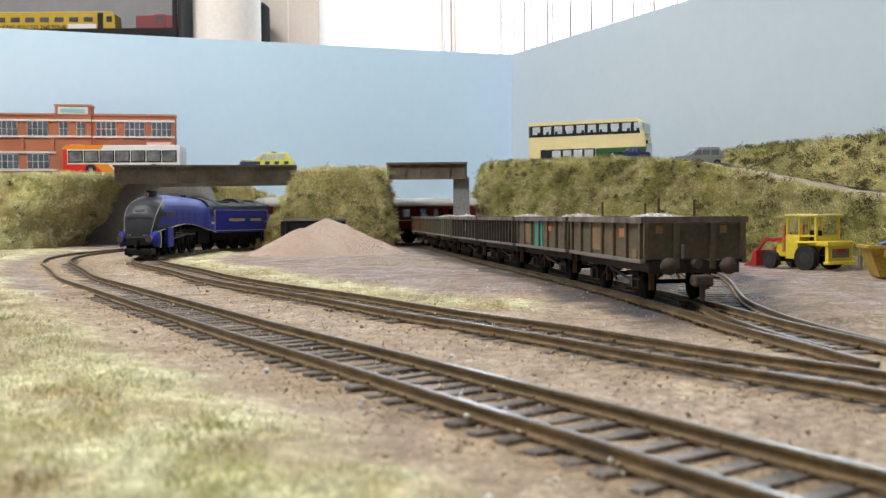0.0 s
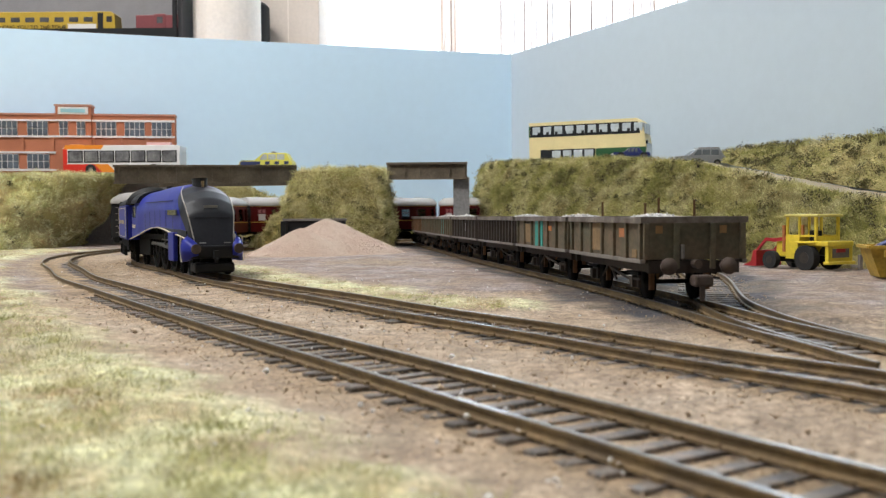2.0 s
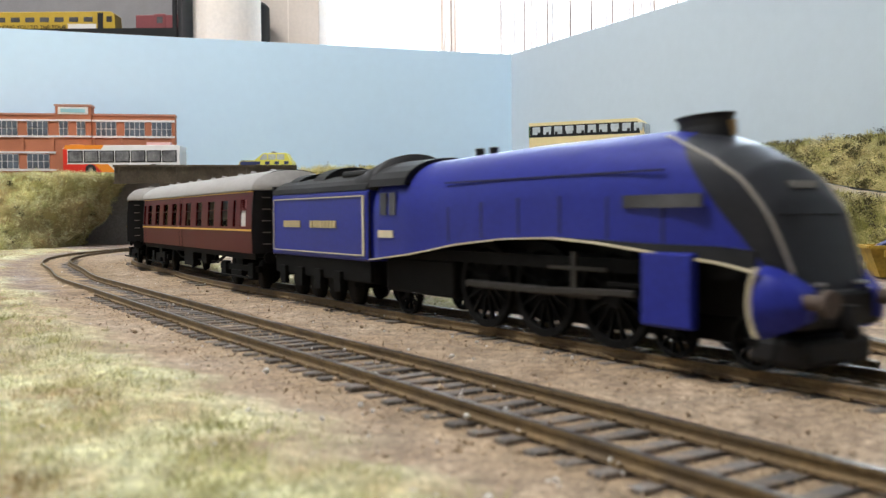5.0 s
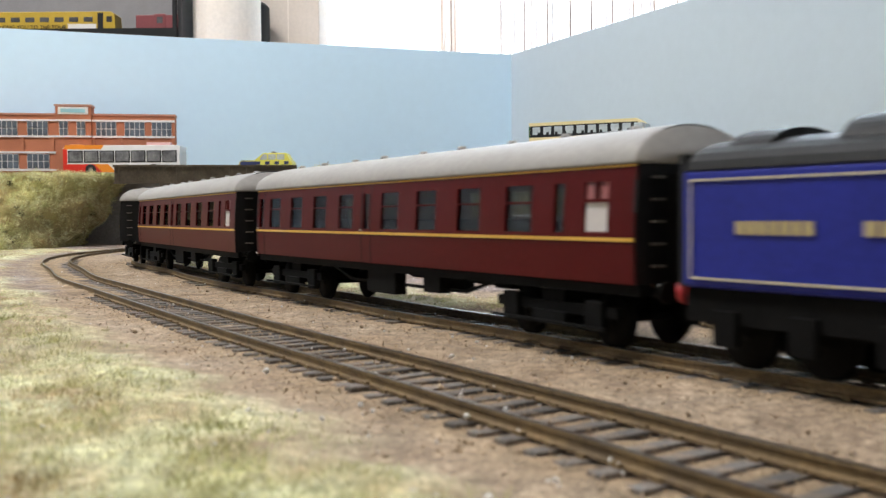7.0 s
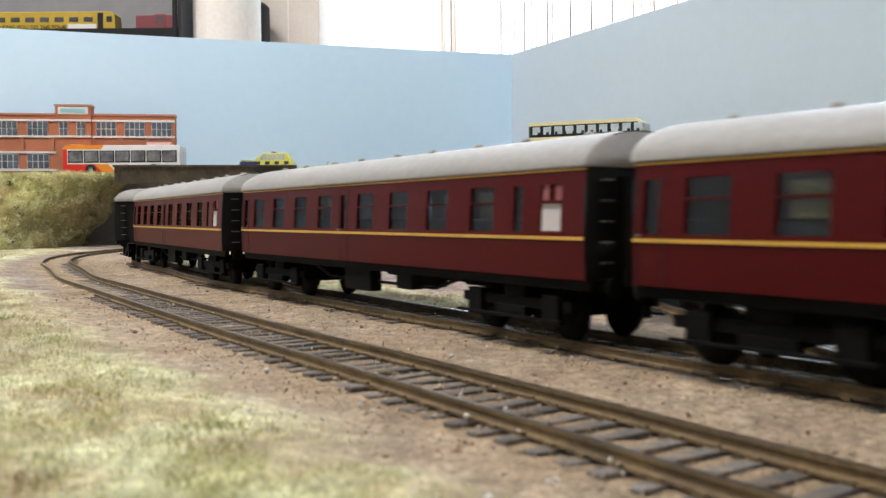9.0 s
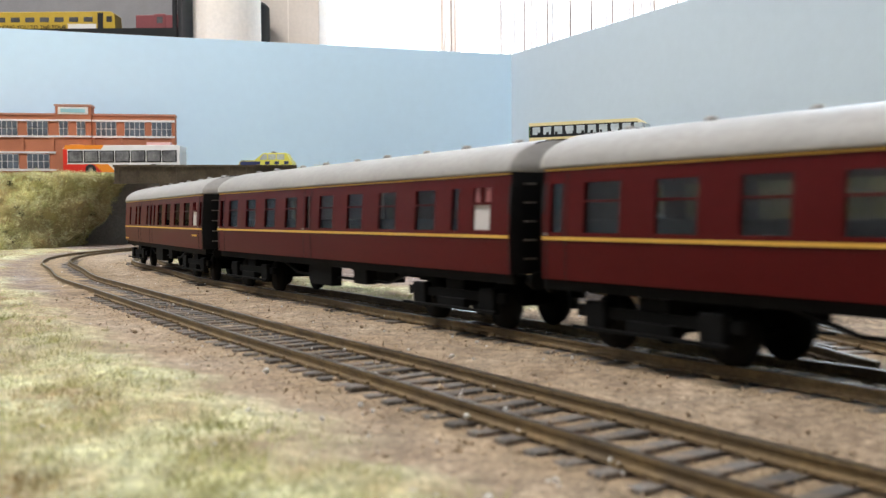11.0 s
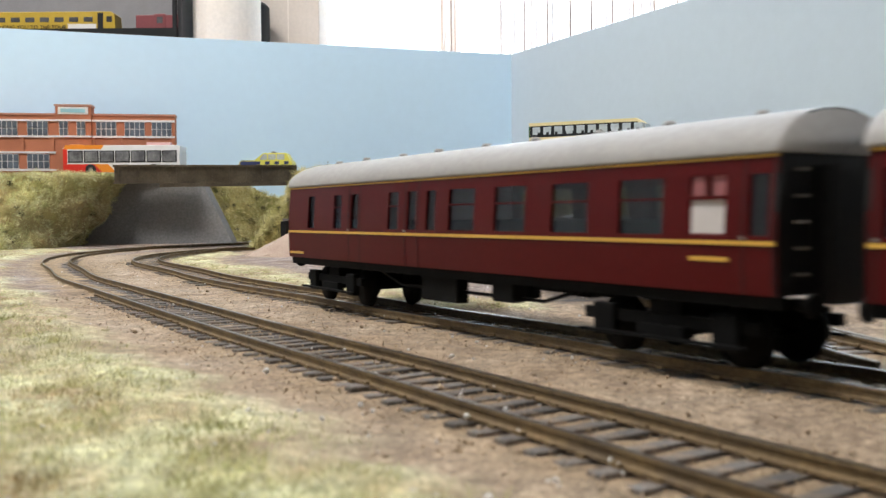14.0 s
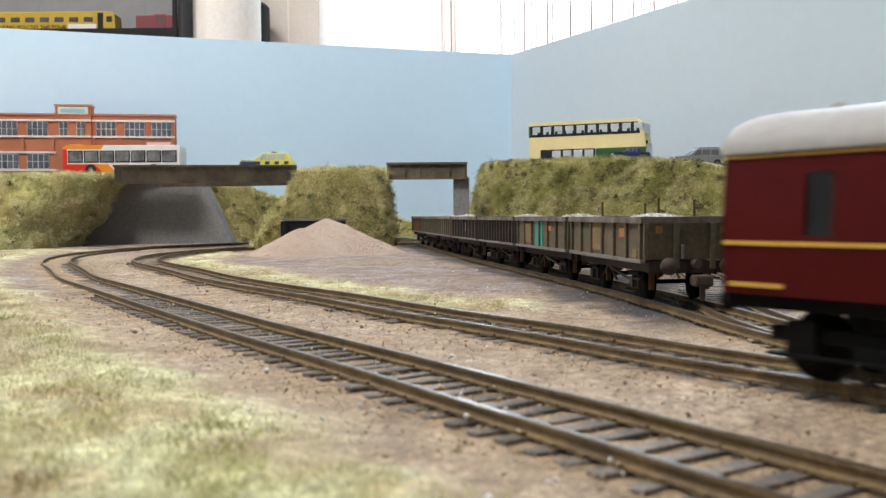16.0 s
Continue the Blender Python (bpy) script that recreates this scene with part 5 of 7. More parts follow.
            win = part("window", pane, M_PINK_GLAZE if white else M_WINDOW, t, "whitened lavatory window" if white else "")
            win.visible_shadow = white
            yy = s * (side_y(BAR) - 0.0002)
            if w[4] == "big":
                part("window_bar", boxes((x - w[1], x + w[1], yy - 0.0003, yy + 0.0003, BAR - 0.0002, BAR + 0.0002)), M_MAROON, win)
            if white:
                part("window_bar", boxes((x - w[1], x + w[1], yy - 0.0004, yy + 0.0004, BAR - 0.0003, BAR + 0.0004), (x - 0.0004, x + 0.0004, yy - s * 0.0001 - 0.0004, yy - s * 0.0001 + 0.0004, BAR + 0.0004, W1)), M_MAROON, win)
                ya, yb = s * (side_y(W0) - 0.00038), s * (side_y(BAR) - 0.00038)
                low = bmesh.new()
                loft(low, [[(x - w[1] + 0.0003, q, z), (x + w[1] - 0.0003, q, z), (x + w[1] - 0.0003, q - s * 0.0002, z), (x - w[1] + 0.0003, q - s * 0.0002, z)] for q, z in ((ya, W0 + 0.0003), (yb, BAR - 0.0003))])
                part("frosted_pane", low, M_WHITE_GLAZE, win, "white frosted lower pane")
            if w[4] == "door":
                yy = s * (side_y(0.0225) + 0.00015)
                part("door_handle", boxes((x - w[1] - 0.0014, x - w[1] - 0.0006, yy - 0.0003, yy + 0.0003, 0.0242, 0.0248)), M_STEEL, win)
                for e in (-1, 1):
                    q = bmesh.new()
                    for z0_, z1_ in zip(zs, zs[1:]):
                        xe = x + e * (w[1] + 0.0011)
                        loft(q, [[(xe - 0.00012, s * side_y(zq), zq), (xe + 0.00012, s * side_y(zq), zq), (xe + 0.00012, s * (side_y(zq) + 0.0001), zq), (xe - 0.00012, s * (side_y(zq) + 0.0001), zq)] for zq in (z0_, z1_)])
                    part("door_edge", q, M_BLACK, win)
        for x in (L, 0.0):
            k = 1 if x else -1
            b = bmesh.new()
            cyl(b, pose(x + k * 0.0028, s * 0.0108, 0.0130, 0, 90), 0.0022, 0.001, 14)
            cyl(b, pose(x + k * 0.0010, s * 0.0108, 0.0130, 0, 90), 0.0012, 0.003, 12)
            part("buffer", b, M_FRAME, t)
    if name == "brake_coach":
        for s in (-1, 1):
            for x0, x1, z in ((0.0015, 0.0125, 0.0163), (L - 0.0195, L - 0.0105, 0.0206)):
                y = s * (side_y(z) + 0.0001)
                part("yellow_marking", boxes((x0, x1, y - 0.0002, y + 0.0002, z - 0.0004, z + 0.0004)), M_YELLOW_LINE, t, "small yellow painted mark")
    gangway(t, 0.0, -1)
    gangway(t, L, 1)
    for x in (0.030, L - 0.030):
        bg = part("bogie", boxes((-0.004, 0.004, -0.0132, 0.0132, 0.0050, 0.0118)), M_FRAME, t, "black coach bogie")
        for s in (-1, 1):
            part("side_frame", boxes((-0.022, 0.022, s * 0.01275 - 0.0008, s * 0.01275 + 0.0008, 0.0068, 0.0092), (-0.006, 0.006, s * 0.0135 - 0.0012, s * 0.0135 + 0.0012, 0.0042, 0.0070)), M_FRAME, bg)
            for xx in (-0.0155, 0.0155):
                part("axle_box", boxes((xx - 0.0030, xx + 0.0030, s * 0.0134 - 0.0012, s * 0.0134 + 0.0012, 0.0036, 0.0104), bevel=0.0004), M_FRAME, bg)
            part("step_board", boxes((-0.021, 0.021, s * 0.0158 - 0.0006, s * 0.0158 + 0.0006, 0.0044, 0.0050)), M_FRAME, bg)
        BOGIES.append((bg, t, x))
        bg.matrix_basis = pose(x, 0, 0)
        for xx in (-0.0155, 0.0155):
            w = new("wheelset", WHEELSET_ME)
            w.parent = bg
            w.matrix_basis = pose(xx, 0, 0.0058)
            TURNING.append((w, xx, 0.0, 0.0058, 0.0058, "spin", 0.0))
    return t


SALOON = [(0.0120, 0.0037, "white"), (0.0242, 0.0018, "small"), (0.0392, BIG, "big"), (0.0605, BIG, "big"), (0.0815, BIG, "big"), (0.1021, BIG, "big"),
          (0.1168, 0.0019, "door"), (0.1310, BIG, "big"), (0.1509, BIG, "big"), (0.1707, BIG, "big"), (0.1905, BIG, "big"), (0.2042, 0.0020, "door")]
BRAKE = [(0.0041, 0.0021, "door"), (0.0156, 0.0042, "white"), (0.0327, 0.0062, "big"), (0.0545, 0.0062, "big"), (0.0764, 0.0062, "big"), (0.0972, 0.0060, "big"),
         (0.1122, 0.0023, "small"), (0.1223, 0.0024, "door"), (0.1330, 0.0030, "big"), (0.1577, 0.0026, "door"), (0.1696, 0.0029, "big"), (0.1900, 0.0026, "small")]
SALOON, BRAKE = ([(x, h, W0, W1, kind) for x, h, kind in row] for row in (SALOON, BRAKE))
loco = build_loco()
tender = build_tender()
coach = build_coach("passenger_coach", "maroon passenger coach with yellow lining and grey roof", SALOON)
coaches = [coach]


def copy_moving(src):
    """A copy of a coach whose bogies and wheels can be keyed again."""
    dup = copy_thing(src, Matrix())
    for b in dup.children:
        if b.name.startswith("bogie"):
            BOGIES.append((b, dup, round(b.matrix_basis.translation.x, 4)))
            for w in b.children:
                if not w.name.startswith("wheelset"):
                    continue
                TURNING.append((w, w.matrix_basis.translation.x, 0.0, 0.0058, 0.0058, "spin", 0.0))
    return dup


coaches.append(copy_moving(coach))
coaches.append(copy_moving(coach))
brake = build_coach("brake_coach", "maroon brake coach with a guard's van end and grey roof", BRAKE)
coaches.append(brake)
# vehicle, distance of its rear end behind the nose, its two pivots
VEHICLES.append((loco, LOCO_LEN, 0.025, 0.112))
VEHICLES.append((tender, LOCO_LEN + 0.003 + TENDER_LEN, 0.0195, 0.0515))
for k, c in enumerate(coaches):
    VEHICLES.append((c, 0.2395 + k * COACH_PITCH + COACH_LEN, 0.030, COACH_LEN - 0.030))


def vehicle_pose(rear, a, b, t):
    """Where a vehicle stands at t: its two pivots lie on the main line."""
    s = nose_at(t) - rear
    p, q = MAIN_LINE.at(s + a), MAIN_LINE.at(s + b)
    d = q - p
    ang = math.degrees(math.atan2(d[1], d[0]))
    o = p - d / np.linalg.norm(d) * a
    return o, ang


def motions():
    times = [k * 0.2 for k in range(81)]
    for ob, rear, a, b in VEHICLES:
        rows = []
        for t in times:
            o, ang = vehicle_pose(rear, a, b, t)
            rows.append((t, pose(o[0], o[1], 0.0001, 0, 0, ang)))
        walk(ob, rows)
    for bg, t_ob, x in BOGIES:
        rear, a, b = next((v[1], v[2], v[3]) for v in VEHICLES if v[0] == t_ob)
        rows = []
        for t in times:
            o, ang = vehicle_pose(rear, a, b, t)
            h = MAIN_LINE.heading(nose_at(t) - rear + x)
            d = (h - ang + 180) % 360 - 180
            rows.append((t, pose(x, 0, 0, 0, 0, d)))
        walk(bg, rows)
    step = 1 / 15
    fine = [k * step for k in range(241)]
    for ob, x, y, z, r, what, phase in TURNING:
        rows = []
        for t in fine:
            ang = math.degrees((nose_at(t) - RUN_ZERO) / r)
            if what == "spin":
                rows.append((t, pose(x, y, z, 0, ang, 0)))
            else:
                c = radians(ang + phase)
                px, pz = x + 0.0045 * math.cos(c), z - 0.0045 * math.sin(c)
                if what == "crank":
                    rows.append((t, pose(px, y, pz)))
                else:
                    tilt = math.degrees(math.asin((pz - 0.0125) / 0.037))
                    rows.append((t, pose(px, y, pz, 0, tilt, 0)))
        walk(ob, rows)


# ---- wagons on the siding ----
WAGON_LEN = 0.0875


def build_wagon(label, body_mat, ribs=7, patches=(), load=True):
    """An open mineral wagon, its front end at x = 0 and its length towards -x."""
    t = thing("mineral_wagon", label, "goods wagon", group="wagons on the siding")
    L, w, z0, z1 = WAGON_LEN, 0.0165, 0.0142, 0.0258
    th = 0.0008
    for s in (-1, 1):
        part("side_panel", boxes((-L, 0, s * (w - th / 2) - th / 2, s * (w - th / 2) + th / 2, z0, z1)), body_mat, t)
        for k in range(ribs):
            x = -0.002 - (L - 0.004) * k / (ribs - 1)
            part("rib", boxes((x - 0.0008, x + 0.0008, s * w - (0 if s > 0 else 0.0011), s * w + (0.0011 if s > 0 else 0), z0, z1), bevel=0.0002), body_mat, t)
        part("bottom_rail", boxes((-L, 0, s * (w + 0.0004) - 0.0008, s * (w + 0.0004) + 0.0008, z0 - 0.0012, z0)), M_RIM, t)
        for a, b, c, d, m in patches:
            part("panel_patch", boxes((-b, -a, s * w - 0.0003, s * w + 0.0003, c, d)), m, t, "odd-coloured repair patch or label")
        part("solebar", boxes((-L + 0.001, -0.001, s * 0.0125 - 0.0007, s * 0.0125 + 0.0007, 0.0098, 0.0128)), M_RUST, t)
        for x in (-0.020, -L + 0.020):
            part("axle_guard", boxes((x - 0.0035, x + 0.0035, s * 0.0122 - 0.0005, s * 0.0122 + 0.0005, 0.004, 0.0098), (x - 0.0015, x + 0.0015, s * 0.0130 - 0.0012, s * 0.0130 + 0.0012, 0.0042, 0.0078)), M_RUST, t)
            part("spring", boxes((x - 0.0062, x + 0.0062, s * 0.0132 - 0.0005, s * 0.0132 + 0.0005, 0.0084, 0.0096), bevel=0.0002), M_FRAME, t)
            part("brake_shoe", boxes((x + 0.0066, x + 0.0080, s * 0.0095 - 0.0008, s * 0.0095 + 0.0008, 0.0035, 0.0100)), M_SHOE, t)
        bm = bmesh.new()
        loft(bm, [[(x, s * 0.0136 - 0.0003, z - 0.0004), (x, s * 0.0136 + 0.0003, z - 0.0004), (x, s * 0.0136 + 0.0003, z + 0.0004), (x, s * 0.0136 - 0.0003, z + 0.0004)] for x, z in ((-0.045, 0.0095), (-0.024, 0.0068), (-0.012, 0.0072))])
        part("brake_lever", bm, M_RUST, t)
        bm = bmesh.new()
        loft(bm, [[(x, s * 0.0118 - 0.0003, z - 0.0004), (x, s * 0.0118 + 0.0003, z - 0.0004), (x, s * 0.0118 + 0.0003, z + 0.0004), (x, s * 0.0118 - 0.0003, z + 0.0004)] for x, z in ((-0.060, 0.0055), (-0.052, 0.0105), (-0.043, 0.0055))])
        part("brake_linkage", bm, M_RUST, t)
        for e, k in ((0.0, 1), (-L, -1)):
            bm = bmesh.new()
            cyl(bm, pose(e + k * 0.0040, s * 0.0098, 0.0122, 0, 90), 0.0027, 0.001, 20)
            cyl(bm, pose(e + k * 0.0015, s * 0.0098, 0.0122, 0, 90), 0.0015, 0.005, 14)
            part("buffer", bm, M_BUFFER, t, "rusty brown round buffer", True)
    for e, k in ((0.0, 1), (-L, -1)):
        part("end_panel", boxes((min(e, e - k * th), max(e, e - k * th), -w, w, z0, z1)), body_mat, t)
        for y in (-0.0160, -0.0060, 0.0060, 0.0160):
            part("end_rib", boxes((min(e, e + k * 0.0011), max(e, e + k * 0.0011), y - 0.0009, y + 0.0009, z0 - (0.003 if abs(y) < 0.01 else 0), z1), bevel=0.0002), body_mat, t)
        part("headstock", boxes((min(e - k * 0.0015, e + k * 0.0002), max(e - k * 0.0015, e + k * 0.0002), -0.0150, 0.0150, 0.0098, 0.0138)), M_RUST, t)
        bm = bmesh.new()
        box(bm, min(e, e + k * 0.006), max(e, e + k * 0.006), -0.0016, 0.0016, 0.0068, 0.0082)
        box(bm, min(e + k * 0.004, e + k * 0.0088), max(e + k * 0.004, e + k * 0.0088), -0.0030, 0.0030, 0.0060, 0.0096, bevel=0.0007)
        box(bm, min(e + k * 0.006, e + k * 0.0072), max(e + k * 0.006, e + k * 0.0072), -0.0007, 0.0007, 0.0015, 0.0064)
        part("coupling", bm, M_BUFFER, t, "rusty tension-lock coupling")
        bm = bmesh.new()
        cyl(bm, pose(e + k * 0.0020, 0.0, 0.0128, 0, 90), 0.0014, 0.003, 12)
        part("drawhook", bm, M_BUFFER, t)
        part("end_label", boxes((e + k * 0.0002 - 0.0001, e + k * 0.0002 + 0.0001, -0.0128, -0.0105, 0.0225, 0.0250), (e + k * 0.0002 - 0.0001, e + k * 0.0002 + 0.0001, 0.0085, 0.0108, 0.0225, 0.0250)), M_LABEL, t, "faded orange label")
        part("lamp_iron", boxes((min(e, e + k * 0.0016), max(e, e + k * 0.0016), -0.0046, -0.0038, 0.0145, 0.0190)), M_RIM, t)
    bm = bmesh.new()
    for r in ((-L - 0.0008, 0.0008, -w - 0.0013, -w + 0.0008, z1, z1 + 0.0020), (-L - 0.0008, 0.0008, w - 0.0008, w + 0.0013, z1, z1 + 0.0020), (-L - 0.0010, -L + 0.0008, -w + 0.0008, w - 0.0008, z1, z1 + 0.0020), (-0.0008, 0.0010, -w + 0.0008, w - 0.0008, z1, z1 + 0.0020)):
        box(bm, *r)
    part("rim", bm, M_CAP, t, "worn grey-brown capping rim")
    part("floor", boxes((-L + 0.001, -0.001, -w + 0.001, w - 0.001, z0, z0 + 0.001), (-L + 0.004, -0.004, -0.0060, 0.0060, 0.0098, 0.0138)), M_RUST, t)
    for x in (-0.020, -L + 0.020):
        ws = new("wheelset", WHEELSET_ME)
        ws.parent = t
        ws.matrix_basis = pose(x, 0, 0.0058)
    if load:
        n = 4200
        x = RNG.uniform(-L + 0.0015, -0.0015, n)
        y = RNG.uniform(-w + 0.0015, w - 0.0015, n)
        z = z1 - 0.0004 + 0.0030 * np.exp(-((x + 0.036) / 0.016) ** 2 - (y / 0.011) ** 2) + RNG.normal(0, 0.0002, n)
        v, f = grains(np.stack([x, y, z], 1), 0.00055, 0.3)
        me = quick_mesh("stone_load", v, f, M_LOAD)
        o = new("stone_load", me)
        o.parent = t
        o["label"] = "heaped pale limestone load"
        o["kind"] = "stuff"
    return t


M_CAP = mat("worn_capping_steel", (0.20, 0.172, 0.15), 0.65, vary=0.35, scale=120, fine=700, bump=0.2, height=0.0002, colour2=(0.085, 0.066, 0.052))
M_SHOE = mat("rust_orange_iron", (0.15, 0.075, 0.03), 0.85, vary=0.35, scale=90, fine=600)
M_LABEL = mat("faded_orange_label", (0.30, 0.17, 0.07), 0.7, vary=0.2)
M_TAN = mat("tan_rust_patch", (0.26, 0.17, 0.08), 0.8, vary=0.3, scale=90, fine=600)
WAGONS = [
    ("olive weathered open wagon with pale stone load and orange label", M_OLIVE, 7, ((0.046, 0.0585, 0.0155, 0.0255, M_TAN), (0.0160, 0.0245, 0.0210, 0.0240, M_ORANGE), (0.0065, 0.0110, 0.0145, 0.0172, M_TAN)), True),
    ("olive-brown open wagon with a teal repair panel", M_OLIVE, 7, ((0.0395, 0.0525, 0.0142, 0.0266, M_TEAL), (0.0245, 0.0300, 0.0215, 0.0238, M_ORANGE), (0.058, 0.072, 0.0155, 0.0245, M_TAN)), True),
    ("dark rusty open wagon with close ribs and pale load", M_RUST, 13, (), True),
    ("dark brown open wagon with a small white label", M_RUST, 9, ((0.034, 0.039, 0.0185, 0.0235, M_WHITE_GLAZE),), False),
    ("olive open wagon with narrow teal stripes", M_OLIVE, 9, ((0.036, 0.042, 0.0145, 0.0262, M_TEAL), (0.047, 0.052, 0.0145, 0.0262, M_TEAL)), True),
    ("olive-brown weathered open wagon with pale load", M_OLIVE, 9, (), True),
    ("rust-orange open wagon at the siding's end", M_SHOE, 7, (), False),
]
s_wag = s_near(SIDING_LINE, 0.0800, 0.297)
for k, row in enumerate(WAGONS):
    w = build_wagon(*row)
    front = s_wag + 0.0945 * k
    a, b = SIDING_LINE.at(front + 0.020), SIDING_LINE.at(front + WAGON_LEN - 0.020)
    ang = math.atan2(a[1] - b[1], a[0] - b[0])
    o = a + np.array([math.cos(ang), math.sin(ang)]) * 0.020
    w.matrix_basis = pose(o[0], o[1], 0.0001, 0, 0, math.degrees(ang))


# ---- road vehicles ----
def tyre_wheel(t, x, y, r, width, hub=None, z=None):
    z = r if z is None else z
    wh = part("wheel", cyl(bmesh.new(), pose(x, y, z, 90), r, width, 24), M_RUBBER, t, "black tyred wheel")
    part("hub", cyl(bmesh.new(), pose(x, y, z, 90), r * 0.45, width * 1.12, 14), hub or M_RIM, wh)
    return wh


def side_profile(t, name, outline, half, material, bevel=0.0006, label="", y0=None):
    """A body from its side outline (x, z), half as wide to each side, with rounded edges."""
    bm = bmesh.new()
    a = [bm.verts.new((x, -half if y0 is None else y0, z)) for x, z in outline]
    b = [bm.verts.new((x, half, z)) for x, z in outline]
    n = len(outline)
    for i in range(n):
        j = (i + 1) % n
        bm.faces.new((a[i], a[j], b[j], b[i]))
    bm.faces.new(a[::-1])
    bm.faces.new(b)
    if bevel:
        bmesh.ops.bevel(bm, geom=list(bm.edges), offset=bevel, segments=2, affect="EDGES", profile=0.6)
    return part(name, bm, material, t, label)


def build_single_decker():
    t = thing("single_deck_bus", "white single-deck model bus with orange and red front livery", "bus", pose(-0.4235, 1.058, 0.0765, 0, 0, 2.0) @ Matrix.Diagonal((0.95, 1, 1, 1)))
    L, h = 0.136, 0.0335
    M_BUS_WHITE = mat("white_bus_paint", (0.80, 0.79, 0.78), 0.4, vary=0.05)
    M_BUS_ORANGE = mat("orange_bus_paint", (0.85, 0.28, 0.02), 0.4, vary=0.05)
    M_BUS_RED = mat("red_bus_paint", (0.68, 0.03, 0.015), 0.4, vary=0.05)
    side_profile(t, "body", [(0, 0.003), (L, 0.003), (L, h - 0.001), (L - 0.003, h), (0.003, h), (0, h - 0.003)], 0.0155, M_BUS_WHITE, 0.0007)
    side_profile(t, "livery_panel", [(0.0002, 0.0032), (0.046, 0.0032), (0.036, 0.0125), (0.0002, 0.0125)], 0.0157, M_BUS_RED, 0, "red lower front panel")
    side_profile(t, "livery_panel", [(0.0461, 0.0032), (0.062, 0.0032), (0.052, 0.0125), (0.0361, 0.0125)], 0.0157, M_BUS_ORANGE, 0, "orange slanted panel")
    side_profile(t, "livery_panel", [(0.0002, 0.0292), (0.044, 0.0292), (0.048, 0.0337), (0.003, 0.0337)], 0.0157, M_BUS_ORANGE, 0, "orange roof panel")
    side_profile(t, "livery_panel", [(0.0001, 0.0126), (0.005, 0.0126), (0.005, 0.0291), (0.0001, 0.0291)], 0.0158, M_BUS_RED, 0, "red corner pillar")
    M_BUS_GLASS = mat("dark_bus_glazing", (0.10, 0.10, 0.105), 0.25, spec=0.2, vary=0.4, scale=60, bump=0, colour2=(0.26, 0.26, 0.26))
    for k in range(7):
        x0 = 0.006 + k * 0.0182
        win = part("window", boxes((x0, x0 + 0.0172, -0.0160, 0.0160, 0.0142, 0.0276), bevel=0.0004), M_BLACK, t, "dark framed bus window")
        part("pane", boxes((x0 + 0.0012, x0 + 0.0160, -0.0162, 0.0162, 0.0152, 0.0266), bevel=0.0003), M_BUS_GLASS, win)
    part("windscreen", boxes((-0.0004, 0.001, -0.0135, 0.0135, 0.0125, 0.029)), M_BUS_GLASS, t)
    part("advert_bar", boxes((0.088, 0.118, -0.0158, 0.0158, 0.0085, 0.0098)), M_BUS_RED, t, "small red bar of lettering")
    part("roof_board", boxes((0.094, 0.122, -0.004, 0.004, h, h + 0.004)), mat("pink_roof_pod", (0.62, 0.36, 0.34), 0.5, vary=0.1), t, "pale pink roof pod")
    part("roof_pod", boxes((0.004, 0.018, -0.006, 0.006, h, h + 0.0018), bevel=0.0005), M_BUS_ORANGE, t)
    for x in (0.032, 0.105):
        for y in (-0.0142, 0.0142):
            tyre_wheel(t, x, y, 0.0062, 0.004)
    return t


